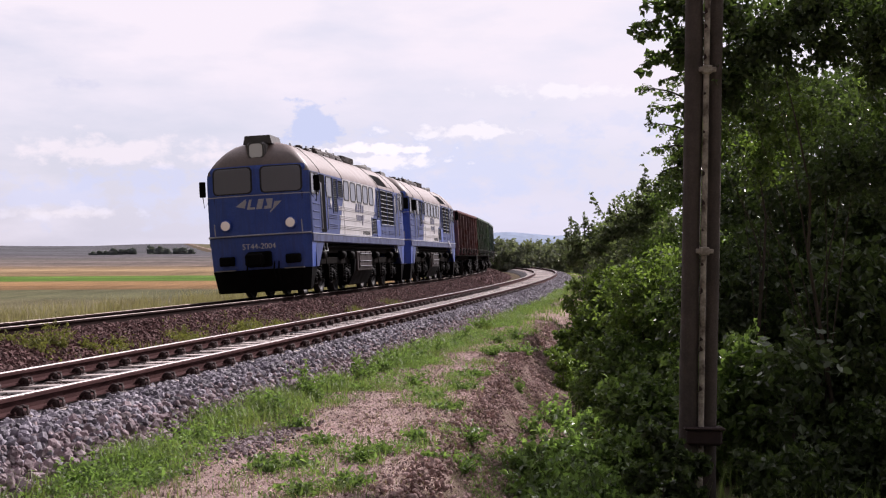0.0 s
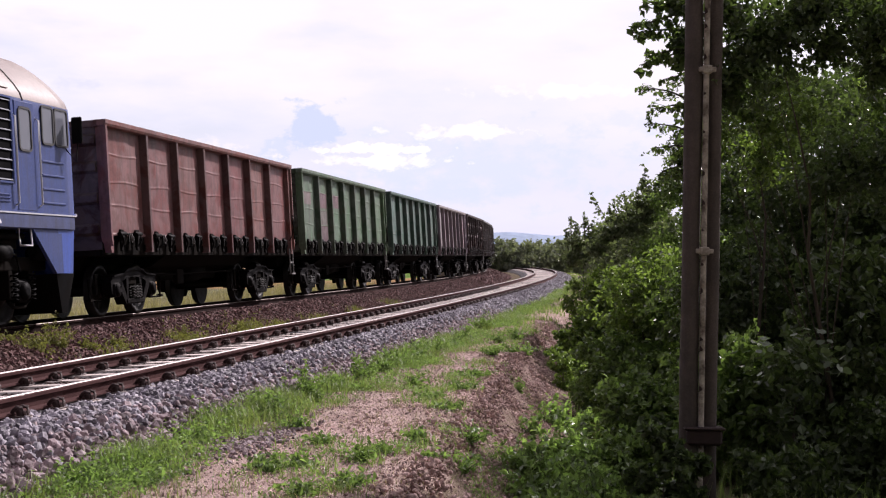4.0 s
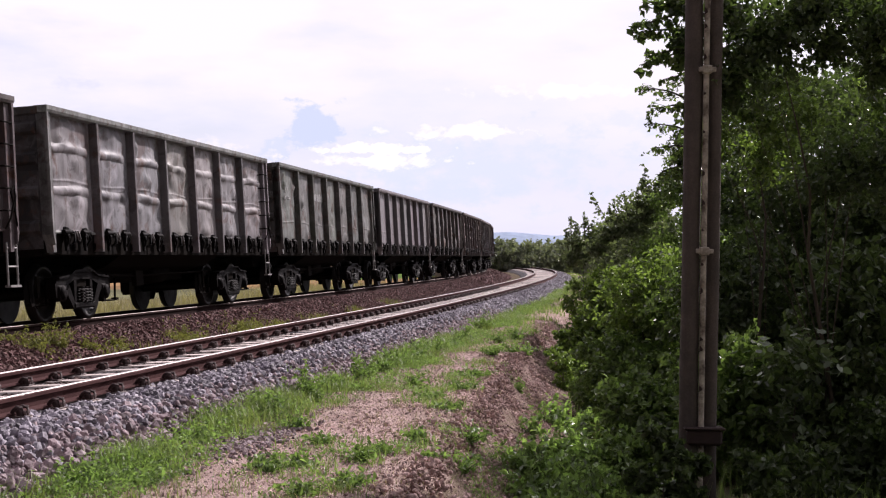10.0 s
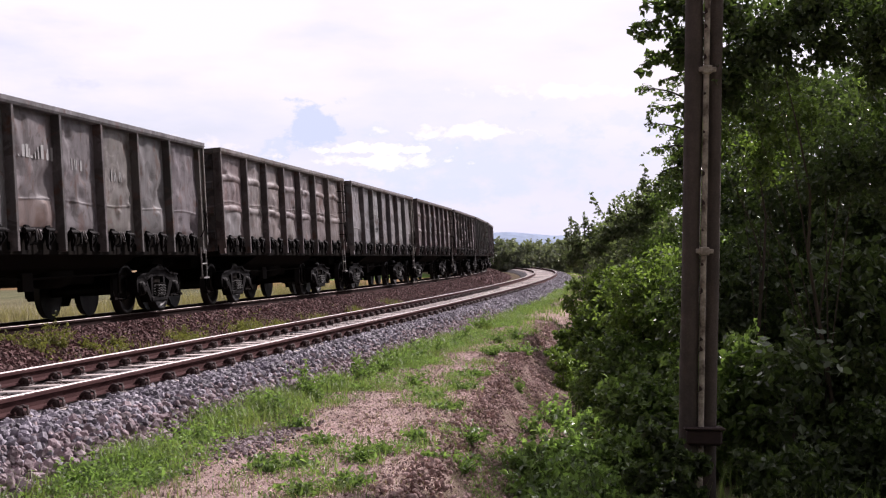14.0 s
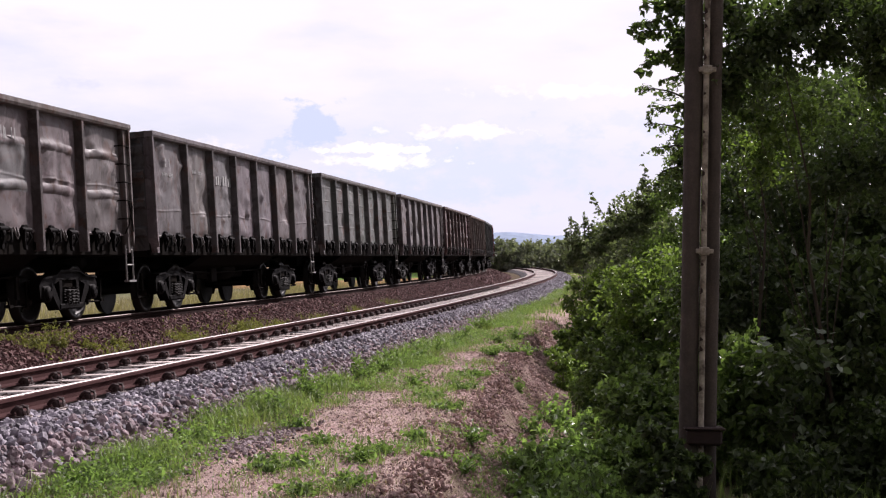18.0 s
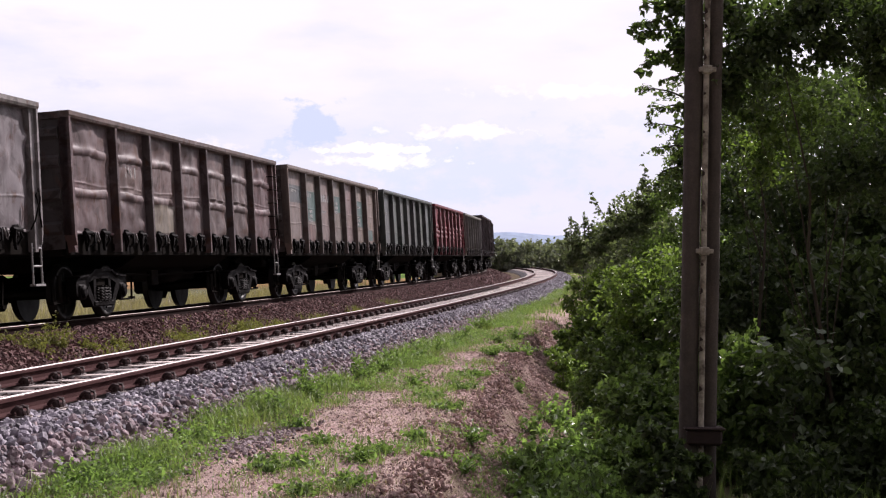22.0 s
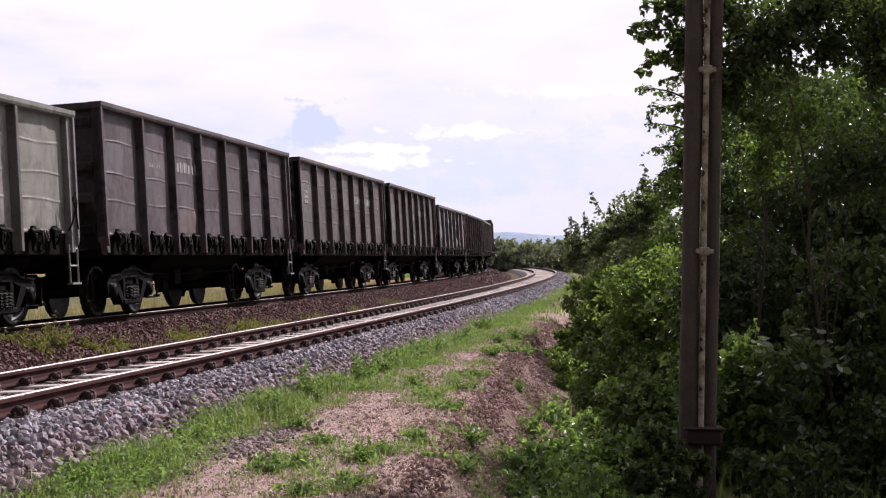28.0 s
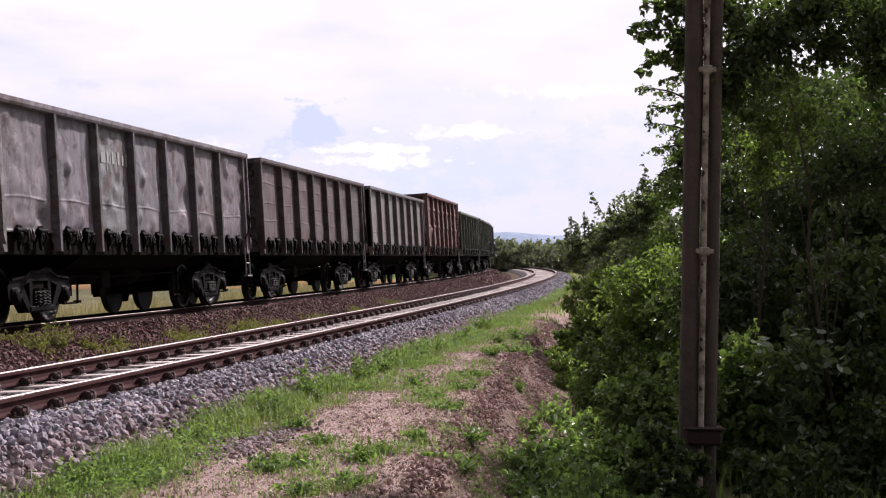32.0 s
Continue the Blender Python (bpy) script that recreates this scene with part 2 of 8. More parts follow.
# ---- mesh helpers ----
class Geo:
    """Vertices and faces of one mesh."""

    def __init__(self):
        self.v, self.f, self.sm = [], [], []

    def add(self, verts, faces, smooth=False):
        n = len(self.v)
        self.v += [tuple(q) for q in verts]
        self.f += [tuple(i + n for i in q) for q in faces]
        self.sm += [smooth] * len(faces)
        return self

    def box(self, x0, x1, y0, y1, z0, z1, b=0.0):
        """A box; b: the width of its chamfered upright and level edges."""
        if b <= 0:
            vs = [(x, y, z) for x in (x0, x1) for y in (y0, y1) for z in (z0, z1)]
            fs = [(0, 1, 3, 2), (4, 6, 7, 5), (0, 4, 5, 1), (2, 3, 7, 6), (0, 2, 6, 4), (1, 5, 7, 3)]
            return self.add(vs, fs)
        bm = bmesh.new()
        bmesh.ops.create_cube(bm, size=1.0)
        for q in bm.verts:
            q.co = Vector(((x0 + x1) / 2 + q.co.x * (x1 - x0), (y0 + y1) / 2 + q.co.y * (y1 - y0), (z0 + z1) / 2 + q.co.z * (z1 - z0)))
        bmesh.ops.bevel(bm, geom=bm.edges[:], offset=b, segments=1, affect="EDGES")
        bm.verts.index_update()
        self.add([q.co for q in bm.verts], [[q.index for q in f.verts] for f in bm.faces])
        bm.free()
        return self

    def prism(self, pts, axis, a0, a1):
        """The outline pts (in the two other axes, in order) pushed along axis from a0 to a1."""
        n = len(pts)

        def at(p, a):
            return {"x": (a, p[0], p[1]), "y": (p[0], a, p[1]), "z": (p[0], p[1], a)}[axis]
        vs = [at(p, a0) for p in pts] + [at(p, a1) for p in pts]
        fs = [tuple(range(n)), tuple(range(2 * n - 1, n - 1, -1))] + [(i, i + n, (i + 1) % n + n, (i + 1) % n) for i in range(n)]
        return self.add(vs, fs)

    def turn(self, profile, axis, c, n=20, smooth=True):
        """A body turned round an axis through c: profile rows of (along, radius)."""
        vs, fs = [], []
        for a, r in profile:
            for k in range(n):
                g = 2 * math.pi * k / n
                p = {"x": (a, r * math.cos(g), r * math.sin(g)), "y": (r * math.cos(g), a, r * math.sin(g)), "z": (r * math.cos(g), r * math.sin(g), a)}[axis]
                vs.append((c[0] + p[0], c[1] + p[1], c[2] + p[2]))
        for j in range(len(profile) - 1):
            for k in range(n):
                fs.append((j * n + k, j * n + (k + 1) % n, (j + 1) * n + (k + 1) % n, (j + 1) * n + k))
        self.add(vs, fs, smooth)
        m = len(profile) - 1
        self.add(vs[:n], [tuple(range(n))]), self.add(vs[m * n:], [tuple(range(n))])
        return self

    def tube(self, pts, r, n=6):
        """A round bar through the points."""
        pts = [Vector(p) for p in pts]
        vs, fs = [], []
        for i, p in enumerate(pts):
            d = (pts[min(i + 1, len(pts) - 1)] - pts[max(i - 1, 0)]).normalized()
            u = d.orthogonal().normalized()
            w = d.cross(u)
            rr = r[i] if isinstance(r, (list, tuple)) else r
            vs += [p + (u * math.cos(2 * math.pi * k / n) + w * math.sin(2 * math.pi * k / n)) * rr for k in range(n)]
        for j in range(len(pts) - 1):
            for k in range(n):
                fs.append((j * n + k, j * n + (k + 1) % n, (j + 1) * n + (k + 1) % n, (j + 1) * n + k))
        self.add(vs, fs, True)
        self.add(vs[:n], [tuple(range(n))]), self.add(vs[-n:], [tuple(range(n))])
        return self

    def mesh(self, name, material, flip=True):
        me = bpy.data.meshes.new(name)
        me.from_pydata(self.v, [], self.f)
        me.polygons.foreach_set("use_smooth", self.sm)
        if flip:
            bm = bmesh.new()
            bm.from_mesh(me)
            bmesh.ops.recalc_face_normals(bm, faces=bm.faces[:])
            bm.to_mesh(me)
            bm.free()
        me.materials.append(material)
        me.update()
        return me


def array_mesh(name, verts, faces, material, smooth=False):
    """A large mesh from number arrays; faces all have the same count of corners."""
    me = bpy.data.meshes.new(name)
    verts, faces = np.asarray(verts, np.float32), np.asarray(faces, np.int32)
    k = faces.shape[1]
    me.vertices.add(len(verts)), me.loops.add(faces.size), me.polygons.add(len(faces))
    me.vertices.foreach_set("co", verts.ravel())
    me.loops.foreach_set("vertex_index", faces.ravel())
    me.polygons.foreach_set("loop_start", np.arange(0, faces.size, k, dtype=np.int32))
    me.polygons.foreach_set("use_smooth", np.full(len(faces), smooth))
    me.materials.append(material)
    me.update(calc_edges=True)
    me.validate()
    return me


def part(name, data, parent, m=None, label=""):
    """Links a mesh as one object under a thing or a part."""
    ob = new(name, data)
    ob.parent = parent
    if m is not None:
        ob.matrix_basis = m
    if label:
        tagged(ob, label)
    return ob


# ---- the line's plan: curvature along the far track, from a point abreast of the camera's view ----
BEND_AT = [-460, 0, 40, 80, 120, 160, 190, 205, 700]
BEND = [0.0006, 0.00080, 0.00087, 0.00169, 0.00241, 0.00242, 0.0024, 0.0, 0.0]
PS = np.arange(-470.0, 640.0, 0.5)
_k = np.interp(PS, BEND_AT, BEND)
_th = np.concatenate([[0], np.cumsum((_k[1:] + _k[:-1]) * 0.25)])
_i0 = int(np.searchsorted(PS, 0.0))
PTH = 0.15906 - (_th - _th[_i0])
_x = np.concatenate([[0], np.cumsum((np.sin(PTH[1:]) + np.sin(PTH[:-1])) * 0.25)])
_y = np.concatenate([[0], np.cumsum((np.cos(PTH[1:]) + np.cos(PTH[:-1])) * 0.25)])
PX, PY = _x - _x[_i0] - 8.07343, _y - _y[_i0] + 20.0
FAR_CANT, NEAR_CANT = 0.058, 0.0467
NEAR_OFF, NEAR_Z = 5.377, CAM_H - 1.1086


def on_line(s, lat=0.0):
    """Place and heading (clockwise from +Y) at s along the line, lat metres to its camera side."""
    th = np.interp(s, PS, PTH)
    return np.interp(s, PS, PX) + np.cos(th) * lat, np.interp(s, PS, PY) - np.sin(th) * lat, th


def track_pose(s, near=False):
    x, y, th = on_line(s, NEAR_OFF if near else 0.0)
    return Matrix.Translation((x, y, NEAR_Z if near else 0.0)) @ Matrix.Rotation(-float(th), 4, "Z") @ Matrix.Rotation(-(NEAR_CANT if near else FAR_CANT), 4, "Y")


def swept(profile, stations, near, name, material, closed=True, smooth=False, jitter=0.0, seed=3):
    """A profile of (lat, z) in the track's leaning frame, swept along the line."""
    rng = np.random.default_rng(seed)
    c, z0, off = (NEAR_CANT, NEAR_Z, NEAR_OFF) if near else (FAR_CANT, 0.0, 0.0)
    pr = np.array(profile, float)
    st = np.asarray(stations, float)
    lat = off + pr[:, 0] * math.cos(c) - pr[:, 1] * math.sin(c)
    z = z0 + pr[:, 1] * math.cos(c) + pr[:, 0] * math.sin(c)
    x, y, th = on_line(st)
    V = np.empty((len(st), len(pr), 3))
    V[:, :, 0] = x[:, None] + np.cos(th)[:, None] * lat
    V[:, :, 1] = y[:, None] - np.sin(th)[:, None] * lat
    V[:, :, 2] = z
    if jitter:
        V += rng.normal(0, jitter, V.shape)
    n, k = V.shape[:2]
    J, K = np.meshgrid(np.arange(n - 1), np.arange(k if closed else k - 1), indexing="ij")
    K2 = (K + 1) % k
    F = np.stack([J * k + K, J * k + K2, (J + 1) * k + K2, (J + 1) * k + K], -1).reshape(-1, 4)
    return array_mesh(name, V.reshape(-1, 3), F, material, smooth)


# ---- ground: one sheet to the horizon ----
def nearest(px, py):
    """Along and across the line for arrays of places near it."""
    step = 4
    qx, qy, qs, qt = PX[::step], PY[::step], PS[::step], PTH[::step]
    best = np.full(px.shape, 1e18)
    s = np.zeros(px.shape)
    for a in range(len(qx)):
        d = (px - qx[a]) ** 2 + (py - qy[a]) ** 2
        h = d < best
        best = np.where(h, d, best)
        s = np.where(h, a, s)
    a = s.astype(int)
    dx, dy = px - qx[a], py - qy[a]
    along = dx * np.sin(qt[a]) + dy * np.cos(qt[a])
    return qs[a] + along, dx * np.cos(qt[a]) - dy * np.sin(qt[a])


def smooth_noise(x, y, f, seed):
    rng = np.random.default_rng(seed)
    z = np.zeros(np.shape(x))
    for k in range(6):
        a, p, q = rng.uniform(0, 2 * math.pi), rng.uniform(0, 6.28), f * (0.6 + 0.35 * k)
        z += np.sin((x * math.cos(a) + y * math.sin(a)) * q + p) / (1 + 0.5 * k)
    return z / 3.0


def brow(s):
    """Across the line, the brow where the path drops into the ditch."""
    return np.interp(s, [-30, -12, -9.4, -5.5, -3.6, 0.2, 5, 20, 60, 200], [9.8, 9.6, 9.48, 9.30, 9.25, 8.98, 8.65, 8.4, 8.4, 9.0])


def ground_z(x, y, s, lat):
    e = brow(s)
    base = np.interp(lat, [-400, -60, -12, -5, -3.4, -1.9, 0, 1.9, 2.7, 3.3, 5.4, 7.1, 7.6, 60],
                     [-1.6, -1.5, -1.25, -1.0, -0.85, -0.42, -0.42, -0.38, -0.5, -0.48, -0.4, -0.31, -0.35, -0.40])
    drop = np.interp(lat - e, [-0.25, 0.0, 0.16, 0.75, 1.5, 4.5, 12, 50], [0.0, 0.05, 0.27, 0.60, 0.80, 0.80, 0.35, 0.2])
    r = np.hypot(x, y)
    drop = drop * np.interp(y, [1.0, 5.0], [0.1, 1.0])
    amp = np.where(np.abs(lat) < 3, 0.0, 0.03) + np.where(lat > e, 0.05, 0) + np.clip((r - 190) / 300, 0, 1) * 0.5
    z = base - drop + amp * smooth_noise(x, y, 1.3, 5) + 0.018 * smooth_noise(x, y, 6.0, 9) * (np.abs(lat - 5) > 2) + 0.03 * smooth_noise(x, y, 3.5, 19) * (lat > 7.3)
    az = np.arctan2(x, y)
    rise = np.interp(r, [0, 190, 500, 1100, 2400, 4400], [0, 0.0, 0.5, 5.0, 21.0, 32.0])
    return z + rise * (1 + 0.08 * np.sin(az * 31 + 1.0) + 0.05 * np.sin(az * 57))


def axis_steps(lo, hi, near, fine, grow):
    out = [0.0]
    st = fine
    while out[-1] < hi:
        st = fine if out[-1] < near else st * grow
        out.append(out[-1] + st)
    neg = [0.0]
    st = fine
    while neg[-1] > lo:
        st = fine if neg[-1] > -near else st * grow
        neg.append(neg[-1] - st)
    return np.array(neg[:0:-1] + out)


def ground_material():
    m = bpy.data.materials.new("ground_earth")
    m.use_nodes = True
    t = m.node_tree
    t.nodes.clear()
    nd, ln, ramp, mix, math_ = node_kit(t)
    b, o, tc = nd("BsdfPrincipled", Roughness=0.95), nd("OutputMaterial"), nd("TexCoord")
    b.inputs["Specular IOR Level"].default_value = 0.05
    v = tc.outputs["Object"]
    at = nd("Attribute")
    at.attribute_name = "across"
    sc = nd("Attribute")
    sc.attribute_name = "past_brow"
    big = nd("TexNoise", Scale=0.7, Detail=5.0)
    mid = nd("TexNoise", Scale=5.0, Detail=6.0, Roughness=0.65)
    fine = nd("TexNoise", Scale=38.0, Detail=5.0, Roughness=0.7)
    for q in (big, mid, fine):
        ln(v, q.inputs["Vector"])
    dirt = mix(ramp(mid.outputs[0], [(0.35, 0.0), (0.65, 1.0)]), (0.56, 0.415, 0.39), (0.36, 0.245, 0.23))
    dirt = mix(0.8, dirt, ramp(fine.outputs[0], [(0.3, 0.35), (0.7, 1.5)]), "MULTIPLY")
    turf = mix(ramp(mid.outputs[0], [(0.35, 0.0), (0.65, 1.0)]), (0.07, 0.11, 0.03), (0.15, 0.13, 0.07))
    turf = mix(0.7, turf, ramp(fine.outputs[0], [(0.3, 0.5), (0.7, 1.3)]), "MULTIPLY")
    # the wide fields beyond the line, in strips of crops, greyer far off
    sp = nd("SeparateXYZ")
    ln(v, sp.inputs[0])
    wob = nd("TexNoise", Scale=0.012, Detail=3.0)
    ln(v, wob.inputs["Vector"])
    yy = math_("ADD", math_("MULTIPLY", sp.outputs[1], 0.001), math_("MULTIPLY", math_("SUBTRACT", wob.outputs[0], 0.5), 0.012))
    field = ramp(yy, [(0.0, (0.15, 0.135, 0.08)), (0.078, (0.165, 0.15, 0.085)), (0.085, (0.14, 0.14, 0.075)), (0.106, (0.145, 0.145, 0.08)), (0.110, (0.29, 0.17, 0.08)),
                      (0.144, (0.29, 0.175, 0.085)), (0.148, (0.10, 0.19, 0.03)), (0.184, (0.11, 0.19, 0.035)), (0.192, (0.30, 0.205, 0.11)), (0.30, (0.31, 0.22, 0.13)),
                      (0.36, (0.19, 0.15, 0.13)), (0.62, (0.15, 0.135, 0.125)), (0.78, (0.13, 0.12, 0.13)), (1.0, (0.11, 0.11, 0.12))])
    rows = nd("TexNoise", Scale=0.25, Detail=6.0, Roughness=0.7)
    ms = nd("Mapping")
    ms.inputs["Scale"].default_value = (2.0, 0.15, 1.0)
    ln(v, ms.inputs[0]), ln(ms.outputs[0], rows.inputs["Vector"])
    field = mix(0.85, field, ramp(rows.outputs[0], [(0.3, 0.6), (0.7, 1.3)]), "MULTIPLY")
    field = mix(0.8, field, ramp(mid.outputs[0], [(0.36, 0.6), (0.64, 1.35)]), "MULTIPLY")
    wide, mw = nd("TexNoise", Scale=0.012, Detail=6.0, Roughness=0.65), nd("Mapping")
    mw.inputs["Scale"].default_value = (0.6, 2.2, 1.0)
    ln(v, mw.inputs[0]), ln(mw.outputs[0], wide.inputs["Vector"])
    field = mix(0.9, field, ramp(wide.outputs[0], [(0.34, 0.62), (0.5, 1.0), (0.64, 1.4)]), "MULTIPLY")
    lat = math_("ADD", at.outputs["Fac"], math_("MULTIPLY", math_("SUBTRACT", mid.outputs[0], 0.5), 1.6))
    patch = ramp(big.outputs[0], [(0.5, 0.0), (0.62, 0.8)])
    green = ramp(math_("MULTIPLY", math_("SUBTRACT", lat, 6.0), 0.1), [(0.0, 0.3), (0.08, 0.75), (0.15, 0.7), (0.2, 0.1), (0.27, 0.08), (0.32, 0.15), (0.42, 0.7)])
    bank_c = mix(ramp(mid.outputs[0], [(0.35, 0.0), (0.65, 1.0)]), (0.14, 0.085, 0.068), (0.075, 0.045, 0.038))
    bank_c = mix(0.8, bank_c, ramp(fine.outputs[0], [(0.28, 0.45), (0.72, 1.4)]), "MULTIPLY")
    dirt = mix(ramp(math_("MULTIPLY", at.outputs["Fac"], 0.1), [(0.50, 1.0), (0.58, 0.0)]), dirt, bank_c)
    rim = math_("ADD", sc.outputs["Fac"], math_("MULTIPLY", math_("SUBTRACT", mid.outputs[0], 0.5), 0.5))
    scar = mix(ramp(mid.outputs[0], [(0.38, 0.0), (0.6, 1.0)]), (0.31, 0.212, 0.192), (0.18, 0.12, 0.108))
    scar = mix(0.9, scar, ramp(fine.outputs[0], [(0.28, 0.4), (0.72, 1.4)]), "MULTIPLY")
    dirt = mix(ramp(math_("MULTIPLY", math_("ADD", rim, 1.0), 0.2), [(0.19, 0.0), (0.225, 1.0)]), dirt, scar)
    near = mix(math_("MAXIMUM", green, math_("MULTIPLY", patch, 0.35)), dirt, turf)
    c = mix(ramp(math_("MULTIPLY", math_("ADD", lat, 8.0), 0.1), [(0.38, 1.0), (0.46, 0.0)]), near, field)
    ln(c, b.inputs["Base Color"])
    bp = nd("Bump", Strength=0.8, Distance=0.03)
    ln(math_("ADD", fine.outputs[0], mid.outputs[0]), bp.inputs["Height"])
    ln(bp.outputs[0], b.inputs["Normal"])
    ln(b.outputs[0], o.inputs[0])
    return m


gx = axis_steps(-4300, 4300, 13.0, 0.28, 1.16)
gy = np.concatenate([axis_steps(-4300, 0.5, 16.0, 0.28, 1.14)[:-2], axis_steps(-0.5, 4300, 16.0, 0.28, 1.035)[2:]]) + 21.0
GX, GY = np.meshgrid(gx, gy, indexing="ij")
GS, GL = nearest(GX, GY)
GZ = ground_z(GX, GY, GS, GL)
ny = len(gy)
I, J = np.meshgrid(np.arange(len(gx) - 1), np.arange(ny - 1), indexing="ij")
gf = np.stack([I * ny + J, (I + 1) * ny + J, (I + 1) * ny + J + 1, I * ny + J + 1], -1).reshape(-1, 4)
gmesh = array_mesh("ground", np.stack([GX, GY, GZ], -1).reshape(-1, 3), gf, ground_material(), True)
att = gmesh.attributes.new("across", "FLOAT", "POINT")
att.data.foreach_set("value", GL.ravel().astype(np.float32))
att = gmesh.attributes.new("past_brow", "FLOAT", "POINT")
att.data.foreach_set("value", (GL - brow(GS)).ravel().astype(np.float32))
tagged(new("ground", gmesh), "dry earth path, weedy verge and wide strips of ripe crop fields", "ground", kind="structure")

# ---- the two tracks ----
st_near = np.concatenate([np.arange(-24, 60, 1.0), np.arange(60, 300, 3.0)])
st_far = np.concatenate([np.arange(-460, -24, 6.0), np.arange(-24, 60, 1.0), np.arange(60, 620, 4.0)])


def rail_profiles(lat, h=0.145):
    head = [(lat - 0.027, -0.006), (lat - 0.022, 0), (lat + 0.022, 0), (lat + 0.027, -0.006), (lat + 0.027, -0.009), (lat - 0.027, -0.009)]
    rest = [(lat - 0.026, -0.0062), (lat + 0.026, -0.0062), (lat + 0.036, -0.016), (lat + 0.036, -0.040), (lat + 0.009, -0.050), (lat + 0.009, -h + 0.028), (lat + 0.07, -h + 0.012), (lat + 0.07, -h),
            (lat - 0.07, -h), (lat - 0.07, -h + 0.012), (lat - 0.009, -h + 0.028), (lat - 0.009, -0.050), (lat - 0.036, -0.040), (lat - 0.036, -0.016)]
    return head, rest


def sleeper_mesh(length, name, material):
    g = Geo().prism([(-0.13, -0.315), (-0.13, -0.205), (-0.095, -0.164), (-0.085, -0.160), (0.085, -0.160), (0.095, -0.164), (0.13, -0.205), (0.13, -0.315)], "x", -length / 2, length / 2)
    return g.mesh(name, material)


def fastening_mesh(e, name):
    """The clips on one side of a rail's foot: a base plate and two sprung loops; e: the side."""
    g = Geo().box(min(0.0, e * 0.17), max(0.0, e * 0.17), -0.075, 0.075, -0.160, -0.1465, 0.004)
    x = e * 0.105
    for y in (-0.038, 0.038):
        loop = [(x - e * 0.055, y * 0.7, -0.122), (x - e * 0.03, y * 1.1, -0.098), (x, y * 1.3, -0.078), (x + e * 0.035, y * 1.3, -0.084), (x + e * 0.05, y, -0.115), (x + e * 0.045, y * 0.5, -0.146)]
        g.tube(loop, 0.016, 6)
    g.turn([(-0.148, 0.030), (-0.110, 0.028), (-0.095, 0.022), (-0.082, 0.014)], "z", (x, 0, 0), 8)
    return g.mesh(name, M["clip"])


def build_track(near, stations, first, last, gauge, length, label):
    root = tagged(new("railway_track"), label, "railway track", kind="structure")
    for sgn in (-1, 1):
        head, rest = rail_profiles(sgn * gauge)
        r = part("rail", swept(rest, stations, near, "rail", M["rust"] if near else M["rust_far"]), root)
        part("rail_head", swept(head, stations, near, "rail_head", M["steel_worn"] if near else M["steel_dull"]), r, label="worn shiny rail top")
    sl = sleeper_mesh(length, "sleeper", M["sleeper"] if near else M["sleeper_old"])
    fs = [fastening_mesh(e, "rail_fastening") for e in (-1, 1)]
    rng = random.Random(4)
    n = 0
    s = first
    while s < last and n < 300:
        p = track_pose(s, near) @ pose(rng.uniform(-0.02, 0.02), 0, rng.uniform(-0.006, 0.006), 0, 0, rng.uniform(-0.8, 0.8))
        o = part("sleeper", sl, root, p)
        if near and s < 40:
            for sgn in (-1, 1):
                for f in fs:
                    part("rail_fastening", f, o, pose(sgn * gauge, 0, 0))
        s += 0.65
        n += 1
    return root


build_track(True, st_near, -16, 168, 0.755, 2.6, "worn steel rails on pale concrete sleepers in grey crushed stone")
build_track(False, st_far, -16, 90, 0.797, 2.7, "rusty rails on old sleepers in brown ballast")

bed_near = [(-2.05, -0.62), (-1.75, -0.36), (-1.45, -0.225), (-0.9, -0.205), (-0.62, -0.180), (0.62, -0.180), (0.9, -0.21), (1.35, -0.205), (1.52, -0.26), (1.74, -0.38), (2.0, -0.6)]
bed_far = [(-2.9, -1.1), (-1.9, -0.45), (-1.5, -0.23), (-0.6, -0.22), (0.6, -0.22), (0.88, -0.165), (1.5, -0.19), (1.9, -0.34), (2.5, -0.62), (3.2, -0.9)]
fine_st = np.concatenate([np.arange(-24, 60, 0.2), np.arange(60, 300, 1.5)])
tagged(new("ballast_near", swept(bed_near, fine_st, True, "ballast_near", M["ballast"], False, False, 0.012)), "bed of grey crushed stone under the near track", "ballast", kind="structure")
fine_st2 = np.concatenate([np.arange(-460, -24, 4.0), np.arange(-24, 60, 0.25), np.arange(60, 620, 3.0)])
tagged(new("ballast_far", swept(bed_far, fine_st2, False, "ballast_far", M["ballast_brown"], False, False, 0.012)), "old brown ballast bank under the far track", "ballast", kind="structure")


def line_to_world(s, lat, z, near):
    """Arrays in a track's leaning frame to the world."""
    c, z0, off = (NEAR_CANT, NEAR_Z, NEAR_OFF) if near else (FAR_CANT, 0.0, 0.0)
    x, y, th = on_line(s)
    l = off + lat * math.cos(c) - z * math.sin(c)
    return np.stack([x + np.cos(th) * l, y - np.sin(th) * l, z0 + z * math.cos(c) + lat * math.sin(c)], -1)


